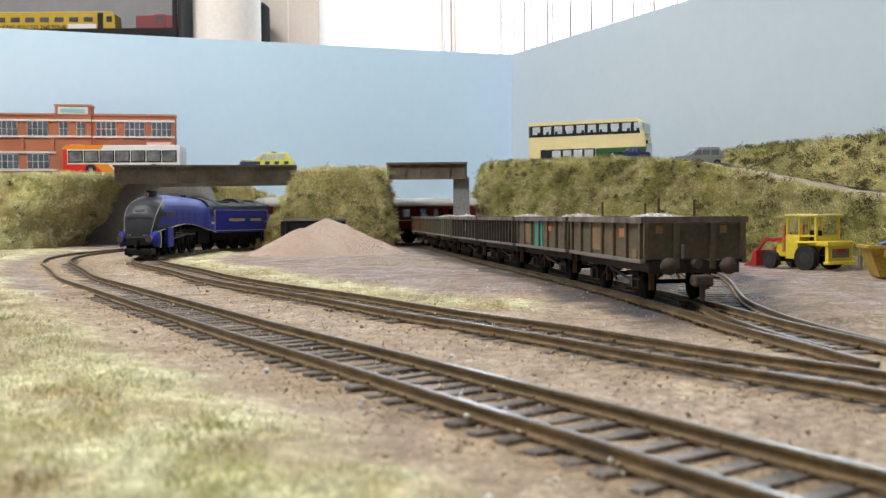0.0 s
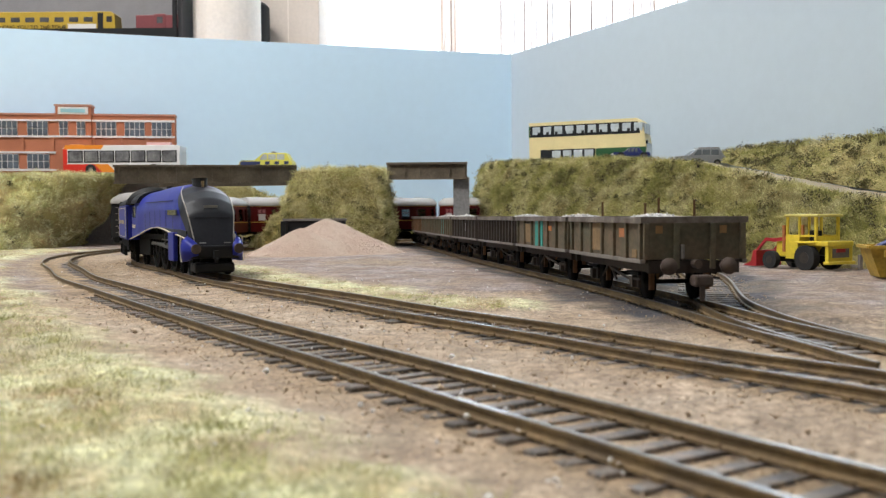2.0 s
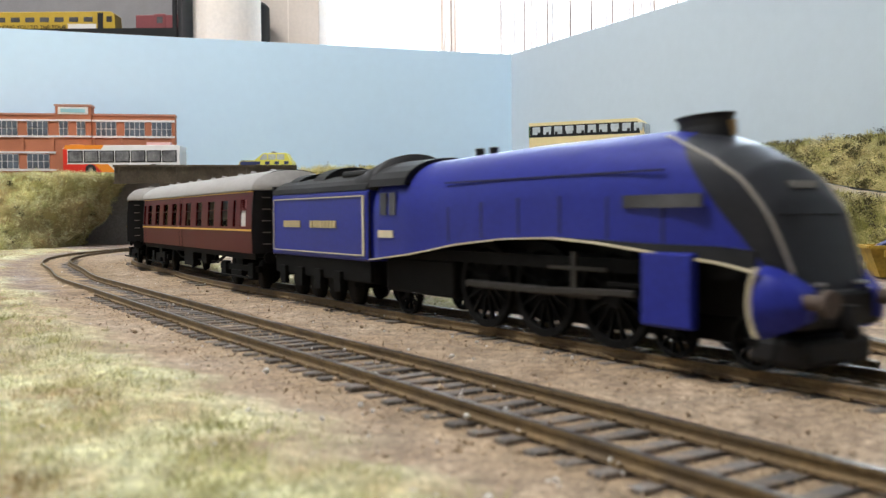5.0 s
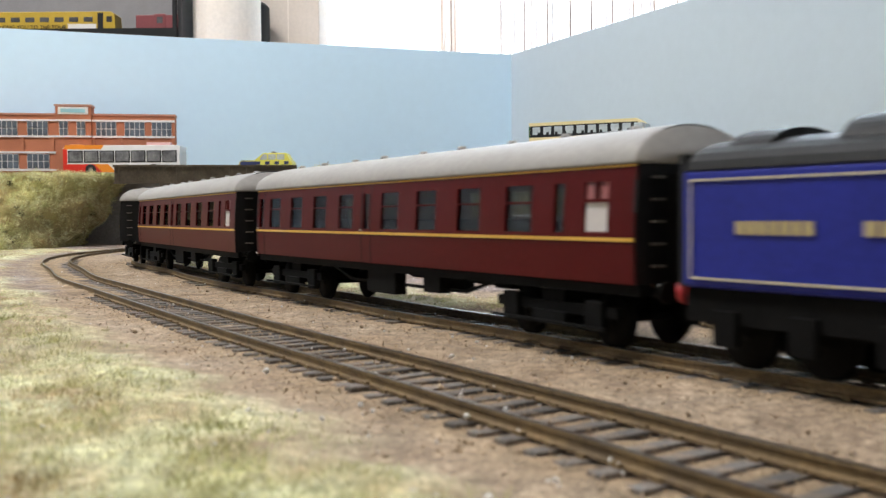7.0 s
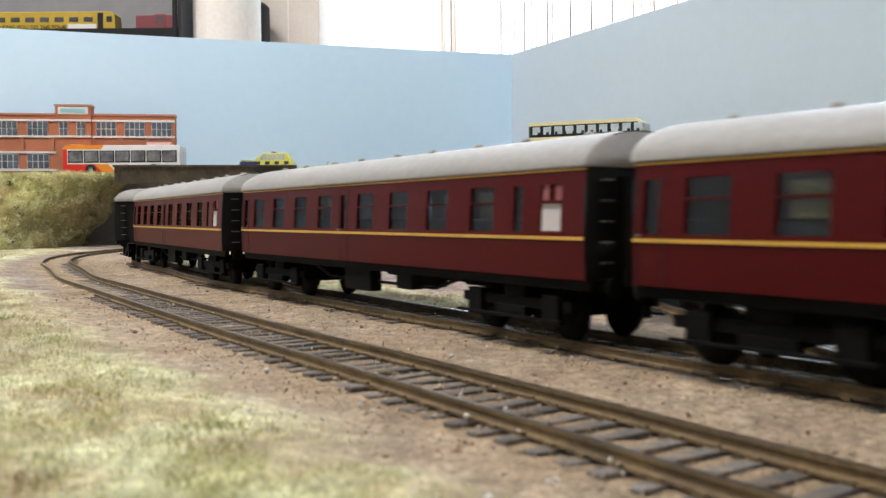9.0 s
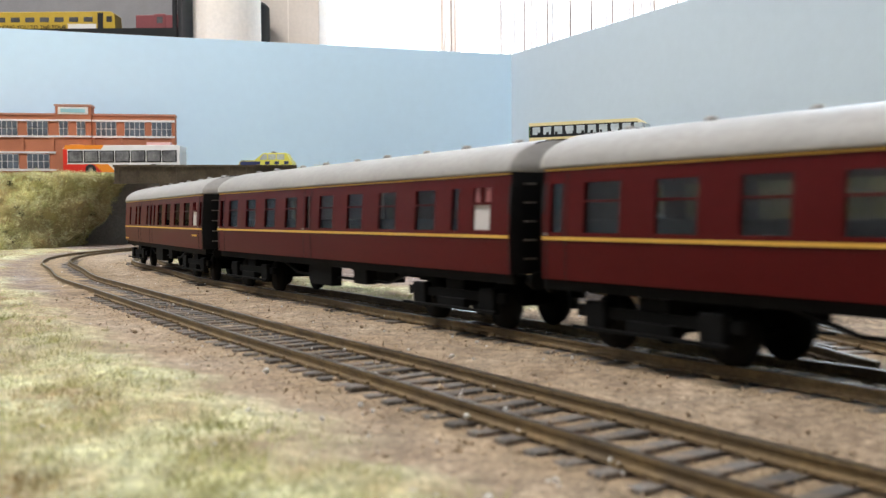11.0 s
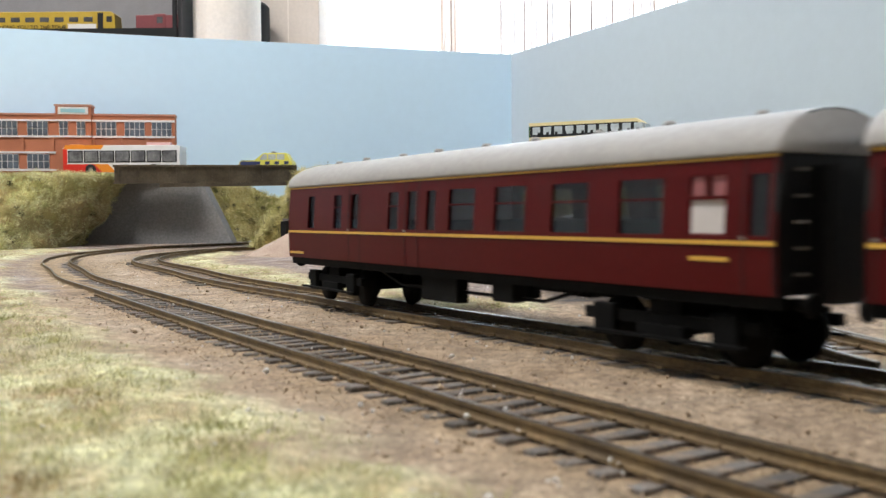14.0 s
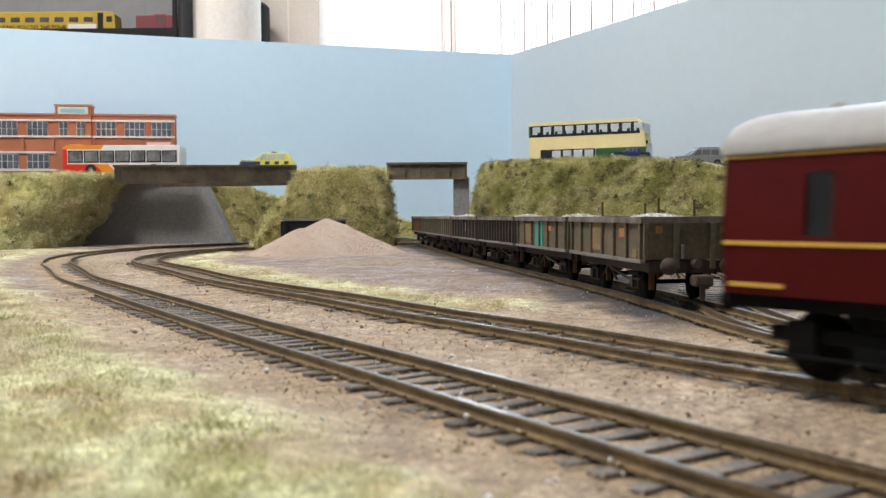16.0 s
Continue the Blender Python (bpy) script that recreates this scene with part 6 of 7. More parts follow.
def build_double_decker():
    ang = -25.0
    t = thing("double_deck_bus", "cream and green double-deck model bus on the hill road", "bus", pose(0.0975, 1.000, 0.0776, 0, 0, ang) @ Matrix.Scale(0.88, 4))
    L, h = 0.140, 0.0535
    M_CREAM = mat("cream_bus_paint", (0.80, 0.68, 0.36), 0.4, vary=0.06)
    M_GREEN = mat("dark_green_bus_paint", (0.025, 0.10, 0.035), 0.4, vary=0.1)
    M_DARK = mat("dark_glazing", (0.03, 0.032, 0.035), 0.15, vary=0.3, bump=0)
    M_LIGHT = mat("see_through_glazing", (0.52, 0.58, 0.62), 0.2, vary=0.2, scale=90, bump=0)
    side_profile(t, "body", [(0, 0.003), (L, 0.003), (L + 0.001, 0.022), (L - 0.001, 0.034), (L - 0.005, h - 0.003), (L - 0.010, h), (0, h)], 0.0155, M_CREAM, 0.0008)
    part("roof_edge", boxes((0.0, L - 0.010, -0.0157, 0.0157, h - 0.002, h + 0.0003)), M_CREAM, t)
    side_profile(t, "upper_window_band", [(0.0015, 0.0365), (L - 0.006, 0.0365), (L - 0.009, 0.0500), (0.0015, 0.0500)], 0.0157, M_DARK, 0, "dark upper window band")
    side_profile(t, "livery_panel", [(0.082, 0.0032), (L + 0.0004, 0.0032), (L + 0.0006, 0.021), (0.082, 0.021)], 0.0157, M_GREEN, 0, "dark green lower front panel")
    side_profile(t, "livery_panel", [(-0.0002, 0.0365), (0.0012, 0.0365), (0.0012, 0.050), (-0.0002, 0.050)], 0.0158, M_GREEN, 0)
    side_profile(t, "livery_panel", [(-0.0002, 0.0032), (0.0136, 0.0032), (0.0136, 0.0112), (-0.0002, 0.0112)], 0.0158, M_GREEN, 0)
    part("lower_window_band", boxes((0.0145, 0.0815, -0.0157, 0.0157, 0.0085, 0.0212)), M_DARK, t, "dark lower window band")
    for k in range(10):
        x0 = 0.0045 + k * 0.0136
        part("window", boxes((x0, x0 + 0.0098, -0.0159, 0.0159, 0.0395, 0.0486), bevel=0.0003), M_LIGHT, t, "pale upper deck window")
    for k in range(4):
        x0 = 0.0290 + k * 0.0132
        part("window", boxes((x0, x0 + 0.0105, -0.0159, 0.0159, 0.0100, 0.0200), bevel=0.0003), M_LIGHT, t, "pale lower deck window")
    for k in range(12):
        x0 = 0.011 + k * 0.0108
        part("seat_back", boxes((x0, x0 + 0.0032, -0.01605, -0.0158, 0.0385, 0.0425), bevel=0.0001), M_DARK, t)
    part("front_window", boxes((L - 0.0045, L - 0.0005, -0.0130, 0.0130, 0.0360, 0.0480), bevel=0.0008), M_LIGHT, t)
    part("windscreen", boxes((L - 0.001, L + 0.0014, -0.0135, 0.0135, 0.012, 0.026), bevel=0.0005), M_LIGHT, t)
    part("mirror", boxes((L + 0.001, L + 0.003, -0.0185, -0.0160, 0.024, 0.028)), M_DARK, t)
    for x in (0.030, 0.112):
        for y in (-0.0142, 0.0142):
            tyre_wheel(t, x, y, 0.0062, 0.004)
    return t


def build_car(name, label, at, body, glass_mat, roof_z, L, estate=True, checks=False, rack=False):
    t = thing(name, label, "car", at)
    h = roof_z
    w = 0.0115
    side_profile(t, "body", [(0.001, 0.004), (L - 0.001, 0.004), (L, 0.008), (L - 0.001, h * 0.58), (L * 0.74, h * 0.62), (0.002, h * 0.62), (0, h * 0.5)], w, body, 0.0008)
    rear = 0.004 if estate else 0.010
    side_profile(t, "cabin", [(rear - 0.002, h * 0.6), (L * 0.72, h * 0.6), (L * 0.55, h), (rear + 0.003, h)], w - 0.0012, body, 0.0009)
    n = 3
    x0, x1 = rear + 0.004, L * 0.63
    for k in range(n):
        a, b = x0 + (x1 - x0) * k / n, x0 + (x1 - x0) * (k + 1) / n
        cut = (b - a) * 0.42 if k == n - 1 else 0
        side_profile(t, "window", [(a + 0.0007, h * 0.65), (b - 0.0007, h * 0.65), (b - 0.0007 - cut, h * 0.93), (a + 0.0007, h * 0.93)], w - 0.0009, glass_mat, 0)
    side_profile(t, "windscreen", [(L * 0.625, h * 0.66), (L * 0.71, h * 0.66), (L * 0.565, h * 0.96), (L * 0.545, h * 0.94)], w - 0.0025, glass_mat, 0)
    if checks:
        for k in range(5):
            part("check", boxes((0.004 + k * 0.0105, 0.009 + k * 0.0105, -w - 0.0002, w + 0.0002, h * 0.40 + (k % 2) * 0.0001, h * 0.56)), M_CHECK, t, "dark blue check square")
        part("bonnet_side", boxes((L * 0.66, L - 0.0015, -w - 0.0003, w + 0.0003, h * 0.36, h * 0.57)), M_CHECK, t, "dark blue front wing")
        part("bonnet_panel", boxes((L * 0.74, L - 0.002, -w * 0.8, w * 0.8, h * 0.60, h * 0.635)), M_CHECK, t)
        part("light_bar", boxes((L * 0.34, L * 0.40, -0.008, 0.008, h, h + 0.0016), bevel=0.0004), M_CHECK, t, "blue roof light bar")
    if rack:
        for y in (-0.008, 0.008):
            part("roof_rail", boxes((L * 0.12, L * 0.52, y - 0.0005, y + 0.0005, h, h + 0.0012)), M_RIM, t)
    for x in (L * 0.18, L * 0.80):
        for y in (-w + 0.0012, w - 0.0012):
            tyre_wheel(t, x, y, 0.0042, 0.003)
    for y in (-0.008, 0.008):
        part("headlight", boxes((L - 0.0006, L + 0.0004, y - 0.0016, y + 0.0016, h * 0.42, h * 0.54)), M_STONE, t)
    return t


M_CHECK = mat("police_check_blue", (0.03, 0.04, 0.12), 0.45, vary=0.1)
M_CAR_YELLOW = mat("bright_car_yellow", (0.68, 0.63, 0.10), 0.4, vary=0.06)
M_CAR_SILVER = mat("silver_car_paint", (0.34, 0.35, 0.36), 0.35, 0.4, vary=0.1)
M_CAR_BLUE = mat("dark_blue_car_paint", (0.02, 0.03, 0.14), 0.35, vary=0.1)
M_CAR_GLASS = mat("grey_car_glass", (0.16, 0.18, 0.19), 0.12, vary=0.2, bump=0)
M_PALE_GLASS = mat("pale_car_glass", (0.48, 0.52, 0.50), 0.15, vary=0.2, bump=0)
build_single_decker()
build_double_decker()
build_car("patrol_car", "yellow estate patrol car with dark blue checks on the bridge", pose(-0.1640, 1.035, 0.0775, 0, 0, 178), M_CAR_YELLOW, M_PALE_GLASS, 0.0212, 0.059, True, True)
build_car("estate_car", "silver grey estate car parked on the hill", pose(0.2585, 0.860, 0.0708, 0, 0, 182) @ Matrix.Scale(0.83, 4), M_CAR_SILVER, M_CAR_GLASS, 0.0205, 0.058, True, False, True)
build_car("hatchback_car", "small dark blue car parked beside the bus", pose(0.2000, 0.905, 0.0808, 0, 0, 178) @ Matrix.Scale(0.85, 4), M_CAR_BLUE, M_CAR_GLASS, 0.0135, 0.042, False)


# ---- printed factory building ----
def build_factory():
    a, b = Vector((-0.565, 1.058)), Vector((-0.3145, 1.102))
    ang = math.degrees(math.atan2(b.y - a.y, b.x - a.x))
    t = thing("factory_building", "red brick two-storey factory with white window bands", "building", pose(b.x, b.y, 0.0775, 0, 0, ang))
    # x runs back from the corner, towards -x; z from the road
    H, D = 0.0700, 0.018
    LEN = 0.26
    part("brick_wall", boxes((-LEN, 0, 0, D, 0, H)), M_BRICK, t, "printed red brick wall")
    part("parapet", boxes((-LEN, 0.0008, -0.001, D, H, H + 0.0022)), mat("pinkish_coping", (0.46, 0.20, 0.13), 0.8, vary=0.1), t)
    part("tower", boxes((-0.1325, -0.0935, -0.0028, D, 0, H + 0.0105)), M_BRICK, t, "raised brick entrance tower")
    part("tower_coping", boxes((-0.1335, -0.0925, -0.0038, D, H + 0.0105, H + 0.0125)), mat("pink_coping", (0.50, 0.27, 0.2), 0.8, vary=0.1), t)
    part("name_board", boxes((-0.1295, -0.0965, -0.0036, -0.0028, H + 0.001, H + 0.0095)), M_STONE, t, "white name board")
    part("name_bar", boxes((-0.1265, -0.0995, -0.0040, -0.0036, H + 0.003, H + 0.0075)), mat("pale_teal_lettering", (0.30, 0.55, 0.60), 0.7, vary=0.1), t, "pale teal bar of lettering")
    for z in (0.0445, 0.0630, 0.0060, 0.0262):
        part("stone_band", boxes((-LEN, -0.1327, -0.0014, 0, z, z + 0.0022)), M_STONE, t)
        part("stone_band", boxes((-0.0933, 0, -0.0014, 0, z, z + 0.0022)), M_STONE, t)
        if z > 0.03:
            part("stone_band", boxes((-0.1325, -0.0935, -0.0042, -0.0028, z, z + 0.0022)), M_STONE, t)
    pane_me = mesh_from("pane", boxes((-0.0023, 0.0023, -0.0003, 0.0003, -0.0044, 0.0044)), M_PANE)
    def window(x, z, wdt, n, y=-0.0008):
        f = part("window", boxes((x - wdt / 2, x + wdt / 2, y, y + 0.0009, z - 0.0085, z + 0.0085)), M_STONE, t, "white framed multi-pane window")
        for k in range(n):
            for r in (-1, 1):
                p = new("pane", pane_me)
                p.parent = f
                sx = (wdt / n - 0.0009) / 0.0046
                p.matrix_basis = pose(x - wdt / 2 + wdt * (k + 0.5) / n, y - 0.0002, z + r * 0.0042) @ Matrix.Diagonal((sx, 1, 0.86, 1))
    for x in (-0.0150, -0.0455, -0.0772, -0.1525, -0.1856, -0.2180):
        window(x, 0.0547, 0.0225, 4)
    for x in (-0.1045, -0.1235):
        window(x, 0.0547, 0.0095, 2, -0.0036)
    for x in (-0.0150, -0.0455, -0.0772, -0.1525, -0.1856, -0.2180):
        window(x, 0.0170, 0.0240, 4)
    for x in (-0.0015, -0.0305, -0.0615, -0.0915, -0.136, -0.169, -0.202):
        part("pilaster", boxes((x - 0.0022, x + 0.0015, -0.0016, 0, 0.0284, 0.0445)), M_BRICK, t)
    door = part("door", boxes((-0.0925, -0.0840, -0.0020, -0.0008, 0, 0.028)), M_STONE, t, "white doorway surround")
    part("door_leaf", boxes((-0.0910, -0.0855, -0.0024, -0.0020, 0, 0.026)), M_BRICK, door)
    return t


build_factory()


# ---- loader and skip in the yard ----
def build_loader():
    ang = math.degrees(math.atan2(-0.048, 0.040))
    t = thing("digger_loader", "yellow loading tractor with red front arms in the yard", "tractor", pose(0.1940, 0.510, -0.0018, 0, 0, ang - 13) @ Matrix.Scale(0.78, 4))
    # x forward is towards the rear of the machine; front loader at low x
    part("bonnet", boxes((-0.012, 0.008, -0.008, 0.008, 0.0085, 0.0195), bevel=0.0012), M_YELLOW, t)
    part("chassis", boxes((-0.014, 0.034, -0.006, 0.006, 0.005, 0.010)), M_FRAME, t)
    part("rear_deck", boxes((0.020, 0.037, -0.0125, 0.0125, 0.0165, 0.0200), bevel=0.0008), M_YELLOW, t)
    part("rear_panel", boxes((0.034, 0.0365, -0.0115, 0.0115, 0.0055, 0.0165)), M_YELLOW, t)
    part("rear_grille", boxes((0.0362, 0.0370, -0.0078, 0.0078, 0.0090, 0.0150)), M_RIM, t)
    part("rear_lamp", boxes((0.0366, 0.0376, -0.0045, 0.0035, 0.0125, 0.0150)), M_RED, t)
    part("bumper", boxes((0.033, 0.0385, -0.0125, 0.0125, 0.0045, 0.0065), bevel=0.0005), M_YELLOW, t)
    for s in (-1, 1):
        part("cab_side_panel", boxes((0.000, 0.011, s * 0.0105 - 0.0008, s * 0.0105 + 0.0008, 0.0075, 0.0235)), M_YELLOW, t)
        for x, w in ((0.001, 0.0012), (0.0115, 0.0012), (0.0255, 0.0018)):
            part("cab_post", boxes((x - w / 2, x + w / 2, s * 0.0105 - 0.0008, s * 0.0105 + 0.0008, 0.0190, 0.0365)), M_YELLOW, t)
        part("cab_rail", boxes((0.0004, 0.0263, s * 0.0105 - 0.0007, s * 0.0105 + 0.0007, 0.0228, 0.0240)), M_YELLOW, t)
        part("mudguard", boxes((0.010, 0.027, s * 0.0118 - 0.0022, s * 0.0118 + 0.0022, 0.0182, 0.0198), bevel=0.0006), M_YELLOW, t)
        tyre_wheel(t, 0.0190, s * 0.0118, 0.0086, 0.0055, M_RUST)
        tyre_wheel(t, -0.0130, s * 0.0112, 0.0062, 0.0045, M_RUST)
        bm = bmesh.new()
        loft(bm, [[(x, s * 0.0088 - 0.0008, z - 0.0012), (x, s * 0.0088 + 0.0008, z - 0.0012), (x, s * 0.0088 + 0.0008, z + 0.0012), (x, s * 0.0088 - 0.0008, z + 0.0012)] for x, z in ((0.000, 0.0215), (-0.012, 0.0200), (-0.020, 0.0205), (-0.030, 0.0110))])
        part("loader_arm", bm, M_RED, t, "dark red loader arm")
        part("ram", boxes((-0.0045, -0.0025, s * 0.0088 - 0.0009, s * 0.0088 + 0.0009, 0.012, 0.0305)), M_ORANGE, t, "orange-red upright ram")
    part("bulkhead", boxes((0.0105, 0.0120, -0.0100, 0.0100, 0.0190, 0.0235)), M_YELLOW, t)
    part("rear_window_rail", boxes((0.0250, 0.0262, -0.0100, 0.0100, 0.0195, 0.0235)), M_YELLOW, t)
    part("seat", boxes((0.013, 0.019, -0.003, 0.003, 0.0195, 0.0270), bevel=0.0006), M_BLACK, t)
    part("roof", boxes((-0.0010, 0.0285, -0.0125, 0.0125, 0.0362, 0.0382), bevel=0.0008), mat("faded_roof_yellow", (0.72, 0.62, 0.16), 0.5, vary=0.2, scale=90), t, "worn pale yellow cab roof")
    side_profile(t, "bucket", [(-0.040, 0.001), (-0.026, 0.001), (-0.026, 0.0125), (-0.029, 0.0125), (-0.031, 0.004)], 0.0125, M_RED, 0.0004, "dark red front bucket")
    part("rear_hitch", boxes((0.0385, 0.0445, 0.008, 0.0105, 0.0020, 0.0040), (0.0435, 0.0455, 0.008, 0.0105, 0.0010, 0.0110)), M_RIM, t)
    return t


build_loader()


def build_skip():
    t = thing("rubbish_skip", "scuffed yellow skip full of rubbish in the yard", "skip", pose(0.2110, 0.432, -0.0018, 0, 0, -12) @ Matrix.Scale(0.88, 4))
    bm = bmesh.new()
    lo = [(-0.011, -0.0105, 0.0008), (0.018, -0.0105, 0.0008), (0.018, 0.0105, 0.0008), (-0.011, 0.0105, 0.0008)]
    mid = [(-0.0155, -0.0125, 0.0125), (0.0225, -0.0125, 0.0125), (0.0225, 0.0125, 0.0125), (-0.0155, 0.0125, 0.0125)]
    hi = [(-0.0165, -0.0130, 0.0165), (0.0235, -0.0130, 0.0165), (0.0235, 0.0130, 0.0165), (-0.0165, 0.0130, 0.0165)]
    loft(bm, [lo, mid, hi])
    part("hull", bm, M_DIRTY_YELLOW, t)
    part("rim", boxes((-0.0175, 0.0245, -0.0142, -0.0125, 0.0160, 0.0175), (-0.0175, 0.0245, 0.0125, 0.0142, 0.0160, 0.0175), (-0.0180, -0.0160, -0.0125, 0.0125, 0.0160, 0.0175)), M_DIRTY_YELLOW, t)
    for x in (-0.009, 0.003, 0.015):
        part("lug", boxes((x - 0.001, x + 0.001, -0.0150, -0.0126, 0.0115, 0.0150), bevel=0.0003), M_DIRTY_YELLOW, t)
    mats = [M_CAR_BLUE, M_RIM, M_CARD, M_RUST, M_BEIGE, M_MAROON]
    for k in range(12):
        bm = boxes((-0.005, 0.005, -0.003, 0.003, -0.0012, 0.0012), bevel=0.0006)
        o = part("rubbish", bm, mats[k % 6], t)
        o.matrix_basis = pose(RNG.uniform(-0.012, 0.020), RNG.uniform(-0.009, 0.009), 0.0175 + RNG.uniform(-0.001, 0.003), RNG.uniform(-35, 35), RNG.uniform(-35, 35), RNG.uniform(0, 180))
    return t


build_skip()

# fence posts on the bank behind the siding
for x, y, z, h in ((0.1260, 0.735, 0.034, 0.0045), (0.1488, 0.685, 0.030, 0.0065), (0.1570, 0.678, 0.030, 0.0105), (0.1740, 0.645, 0.032, 0.0060)):
    p = part("fence_post", boxes((-0.0006, 0.0006, -0.0006, 0.0006, -0.02, h), bevel=0.0001), M_SHOE, at=pose(x, y, z, 2, -1.5, 20))
    tagged(p, "short rusty brown post stuck in the bank", "post", "posts on the bank")

# ---- shelf and room behind the backscene ----
shelf = structure("shelf", boxes((-1.1, -0.16, 1.262, 1.62, 0.247, 0.259)), M_ROOM, "plain shelf behind the backscene", "shelf")


def build_display_case():
    t = thing("display_case", "grey framed display cabinet for model trains on the shelf", "cabinet", pose(0, 0, 0.259))
    part("back_panel", boxes((-1.05, -0.352, 1.46, 1.47, 0, 0.24)), mat("grey_case_back", (0.27, 0.26, 0.265), 0.8, vary=0.1), t)
    part("side_panel", boxes((-0.356, -0.350, 1.27, 1.46, 0, 0.24)), mat("dark_case_frame", (0.03, 0.03, 0.032), 0.5, vary=0.1), t)
    part("front_post", boxes((-0.3615, -0.3565, 1.264, 1.27, 0, 0.24)), M_BLACK, t)
    part("plinth", boxes((-1.05, -0.3565, 1.27, 1.46, 0, 0.026)), M_BLACK, t, "black display plinth")
    return t


build_display_case()


def build_railcar():
    t = thing("yellow_railcar", "yellow model railcar with dark windows in the case", "railcar", pose(-0.458, 1.335, 0.285, 0, 0, 0))
    M_RC = mat("railcar_yellow", (0.50, 0.33, 0.025), 0.45, vary=0.08)
    side_profile(t, "body", [(-0.26, 0.006), (-0.001, 0.006), (0, 0.012), (-0.001, 0.030), (-0.006, 0.034), (-0.26, 0.034)], 0.014, M_RC, 0.0008)
    part("cab_door", boxes((-0.025, -0.017, -0.0143, 0.0143, 0.007, 0.032)), M_BLACK, t)
    for k in range(10):
        x = -0.038 - k * 0.0205
        part("window", boxes((x - 0.0065, x + 0.0065, -0.0143, 0.0143, 0.0195, 0.0262), bevel=0.0003), M_CASE_WINDOW, t)
    part("cab_window", boxes((-0.0125, -0.0045, -0.0143, 0.0143, 0.019, 0.027)), M_CASE_WINDOW, t)
    words = bpy.data.curves.new("lettering", "FONT")
    words.body, words.size, words.align_x, words.extrude = "TAKING YOU TO THE TOUR", 0.0078, "RIGHT", 0.00008
    words.materials.append(M_BLACK)
    text = new("lettering", words)
    text.parent, text["label"] = t, "black block lettering"
    text.matrix_basis = pose(-0.0685, -0.0146, 0.0098, 90, 0, 0)
    part("white_panel", boxes((-0.0665, -0.027, -0.0146, 0.0146, 0.0085, 0.0165)), M_STONE, t)
    part("underframe", boxes((-0.255, -0.004, -0.010, 0.010, 0.0, 0.006)), M_FRAME, t)


build_railcar()
red_engine = thing("red_shunter", "dull red model shunting engine in the case", "locomotive", pose(-0.430, 1.335, 0.285))
M_DULL_RED = mat("dull_red_paint", (0.22, 0.045, 0.05), 0.5, vary=0.1)
part("body", boxes((0, 0.068, -0.012, 0.012, 0.006, 0.029), bevel=0.001), M_DULL_RED, red_engine)
part("cab", boxes((0.026, 0.042, -0.0125, 0.0125, 0.006, 0.0305), bevel=0.001), M_DULL_RED, red_engine)
part("window", boxes((0.030, 0.038, -0.0128, 0.0128, 0.017, 0.026)), M_CASE_WINDOW, red_engine)
part("underframe", boxes((-0.002, 0.070, -0.010, 0.010, 0.0, 0.006)), M_FRAME, red_engine)

roll = thing("paper_roll", "cream cardboard tube standing on the shelf", "cardboard tube", pose(-0.3000, 1.318, 0.259))
bm = bmesh.new()
rings = []
for r, z in ((0.0462, 0.0), (0.0466, 0.001), (0.0466, 0.0745), (0.0458, 0.0762), (0.0440, 0.0765), (0.0435, 0.0750), (0.0435, 0.003)):
    rings.append([(r * math.cos(a), r * math.sin(a), z) for a in np.linspace(0, 2 * math.pi, 48, endpoint=False)])
part("tube", loft(bm, rings), M_CARD, roll, smooth=False)
speaker = thing("black_canister", "round black canister behind the cardboard tube", "canister", pose(-0.298, 1.42, 0.259))
bm = bmesh.new()
rings = [[(r * math.cos(a), r * math.sin(a), z) for a in np.linspace(0, 2 * math.pi, 40, endpoint=False)] for r, z in ((0.038, 0), (0.0385, 0.002), (0.0385, 0.085), (0.034, 0.09))]
part("drum", loft(bm, rings), M_BLACK, speaker)
carton = thing("carton", "tall beige cardboard carton standing on the shelf", "box", pose(-0.288, 1.47, 0.259))
part("carton_wall", boxes((0, 0.0975, 0, 0.10, 0, 0.32), bevel=0.002), M_BEIGE, carton)
part("carton_seam", boxes((0.048, 0.0495, -0.0006, 0, 0, 0.32)), M_CARD, carton)


# window, translucent stand-in for the white chimney breast, and striped curtain
def build_window():
    t = thing("window_1", "bright window with a white frame", "window", kind="structure")
    part("window_frame", boxes((-0.44, -0.40, 2.49, 2.55, 0.1, 1.35), (1.21, 1.25, 2.49, 2.55, 0.1, 1.35), (-0.40, 1.21, 2.49, 2.55, 0.1, 0.14), (-0.40, 1.21, 2.49, 2.55, 1.31, 1.35), (0.38, 0.42, 2.50, 2.54, 0.14, 1.31)), M_WHITE, t)
    part("window_sill", boxes((-0.5, 1.3, 2.40, 2.50, 0.06, 0.1)), M_WHITE, t)


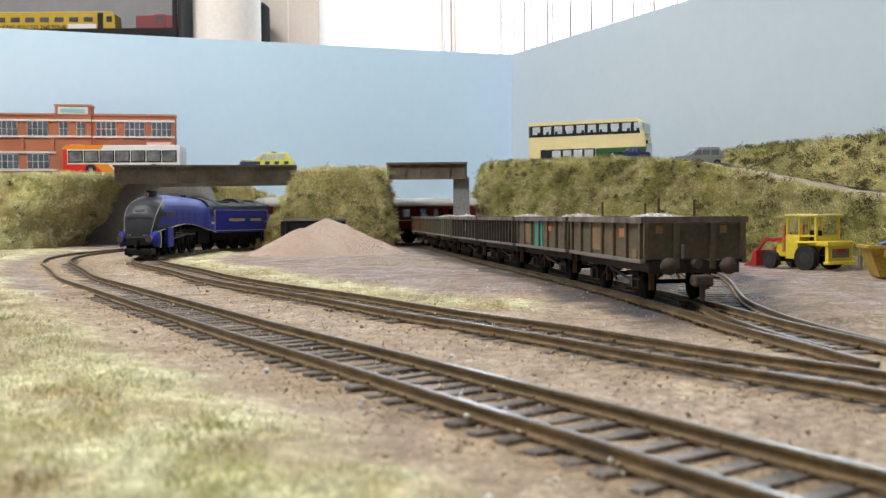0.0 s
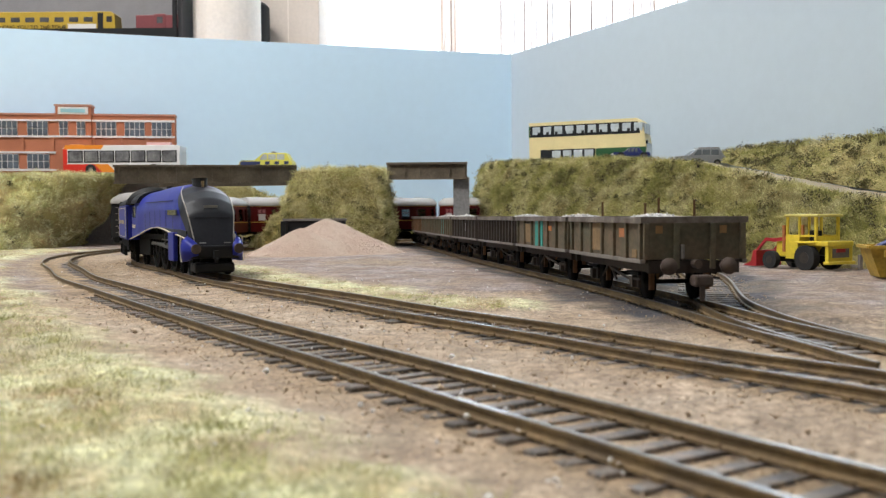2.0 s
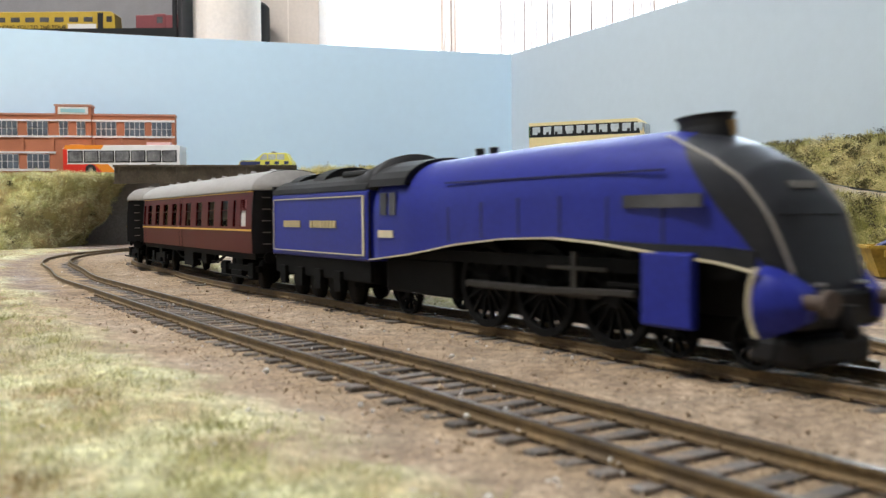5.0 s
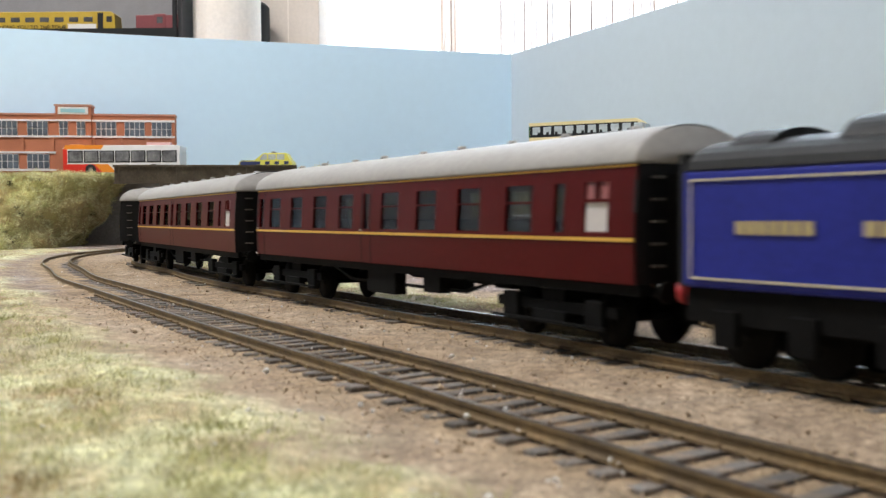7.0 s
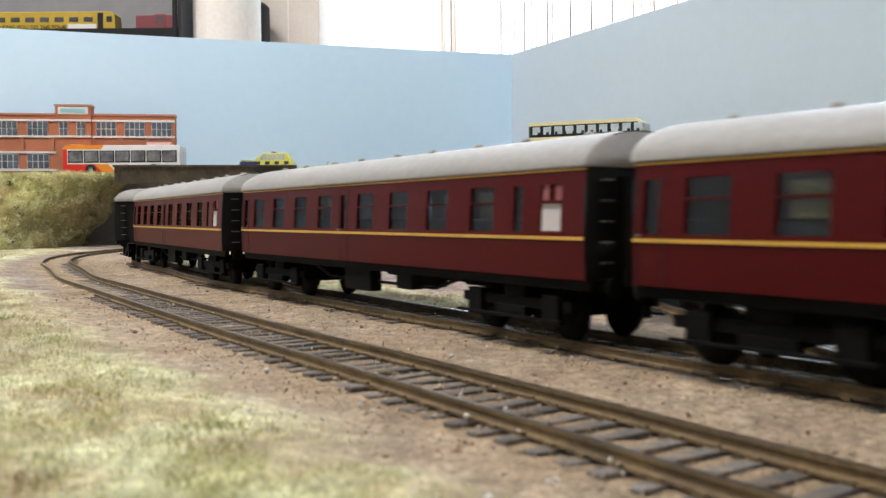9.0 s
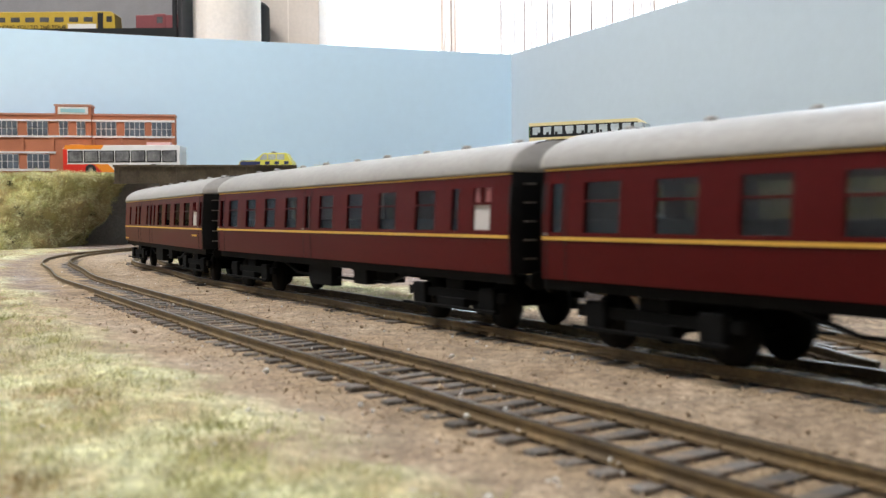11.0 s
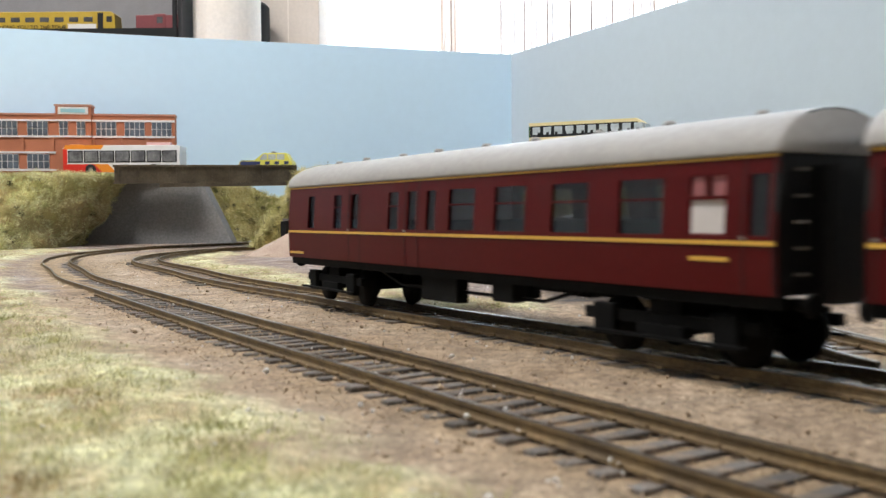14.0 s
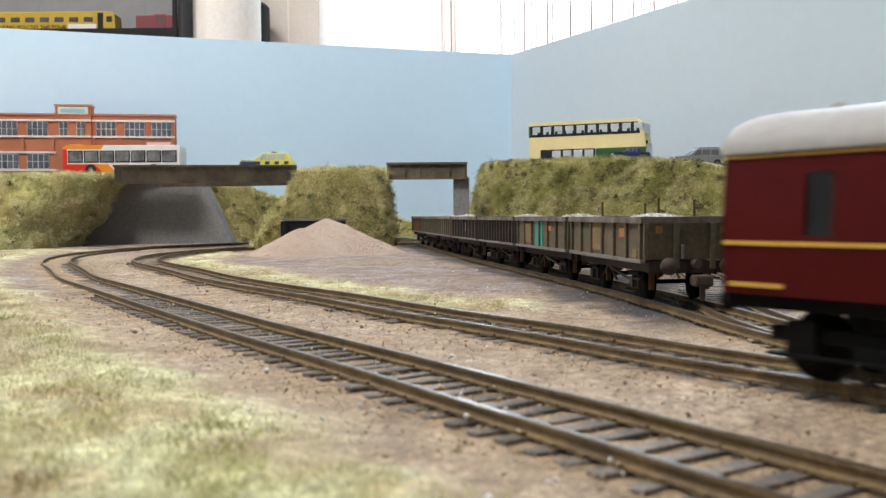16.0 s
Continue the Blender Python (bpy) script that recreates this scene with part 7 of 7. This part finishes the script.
build_window()
def curtain(name, x0, x1, y, z0, z1, folds, depth, label, base, stripes):
    """A hanging cloth with folds, and narrow stripes woven along it."""
    t = thing(name, label, "curtain")
    n = folds * 10
    bm = bmesh.new()
    cols = []
    for i in range(n + 1):
        u = i / n
        yy = y + depth * math.sin(2 * math.pi * folds * u) + depth * 0.5 * math.sin(2 * math.pi * folds * 0.37 * u + 1)
        cols.append((x0 + (x1 - x0) * u, yy))
    rings = [[(x, yy, z) for x, yy in cols] + [(x, yy + 0.003, z) for x, yy in reversed(cols)] for z in (z0, z1)]
    part("cloth", loft(bm, rings), base, t)
    for k in range(stripes):
        u = (k + 0.5 + 0.25 * math.sin(k * 2.3)) / stripes
        i = min(n - 1, int(u * n))
        wd = (x1 - x0) / stripes * (0.08 if k % 3 else 0.13)
        (xa, ya), (xb, yb) = cols[i], cols[i + 1]
        f = u * n - i
        x, yy = xa + (xb - xa) * f, ya + (yb - ya) * f
        part("stripe", boxes((x - wd, x + wd, yy - 0.0022, yy - 0.0003, z0, z1)), M_STRIPE, t, "narrow brown woven stripe")
    return t


M_STRIPE = cloth("brown_woven_stripe", (0.52, 0.42, 0.35), 0.5)
M_CLOTH = cloth("white_curtain_cloth", (0.88, 0.86, 0.84))
M_BEIGE_CLOTH = cloth("beige_curtain_cloth", (0.80, 0.73, 0.68), 0.6)
curtain("striped_curtain", 0.115, 0.66, 1.92, -0.9, 1.3, 14, 0.006, "white curtain with narrow brown stripes", M_CLOTH, 36)
curtain("side_curtain", -0.006, 0.040, 1.90, -0.9, 1.3, 3, 0.006, "narrow beige drawn curtain edge", M_BEIGE_CLOTH, 3)
# stand-in for the chimney breast, backlit through the cloth to look bright
curtain("white_curtain", -0.52, -0.008, 1.93, -0.9, 1.3, 5, 0.003, "translucent white sheet standing in for the bright white chimney breast", M_CLOTH, 0)
lamp = thing("ceiling_lamp", "white rectangular ceiling lamp over the layout", "lamp", pose(-0.70, 0.30, 1.6))
part("lamp_frame", boxes((-0.48, 0.48, -0.28, 0.28, -0.03, 0.0)), M_WHITE, lamp)


motions()
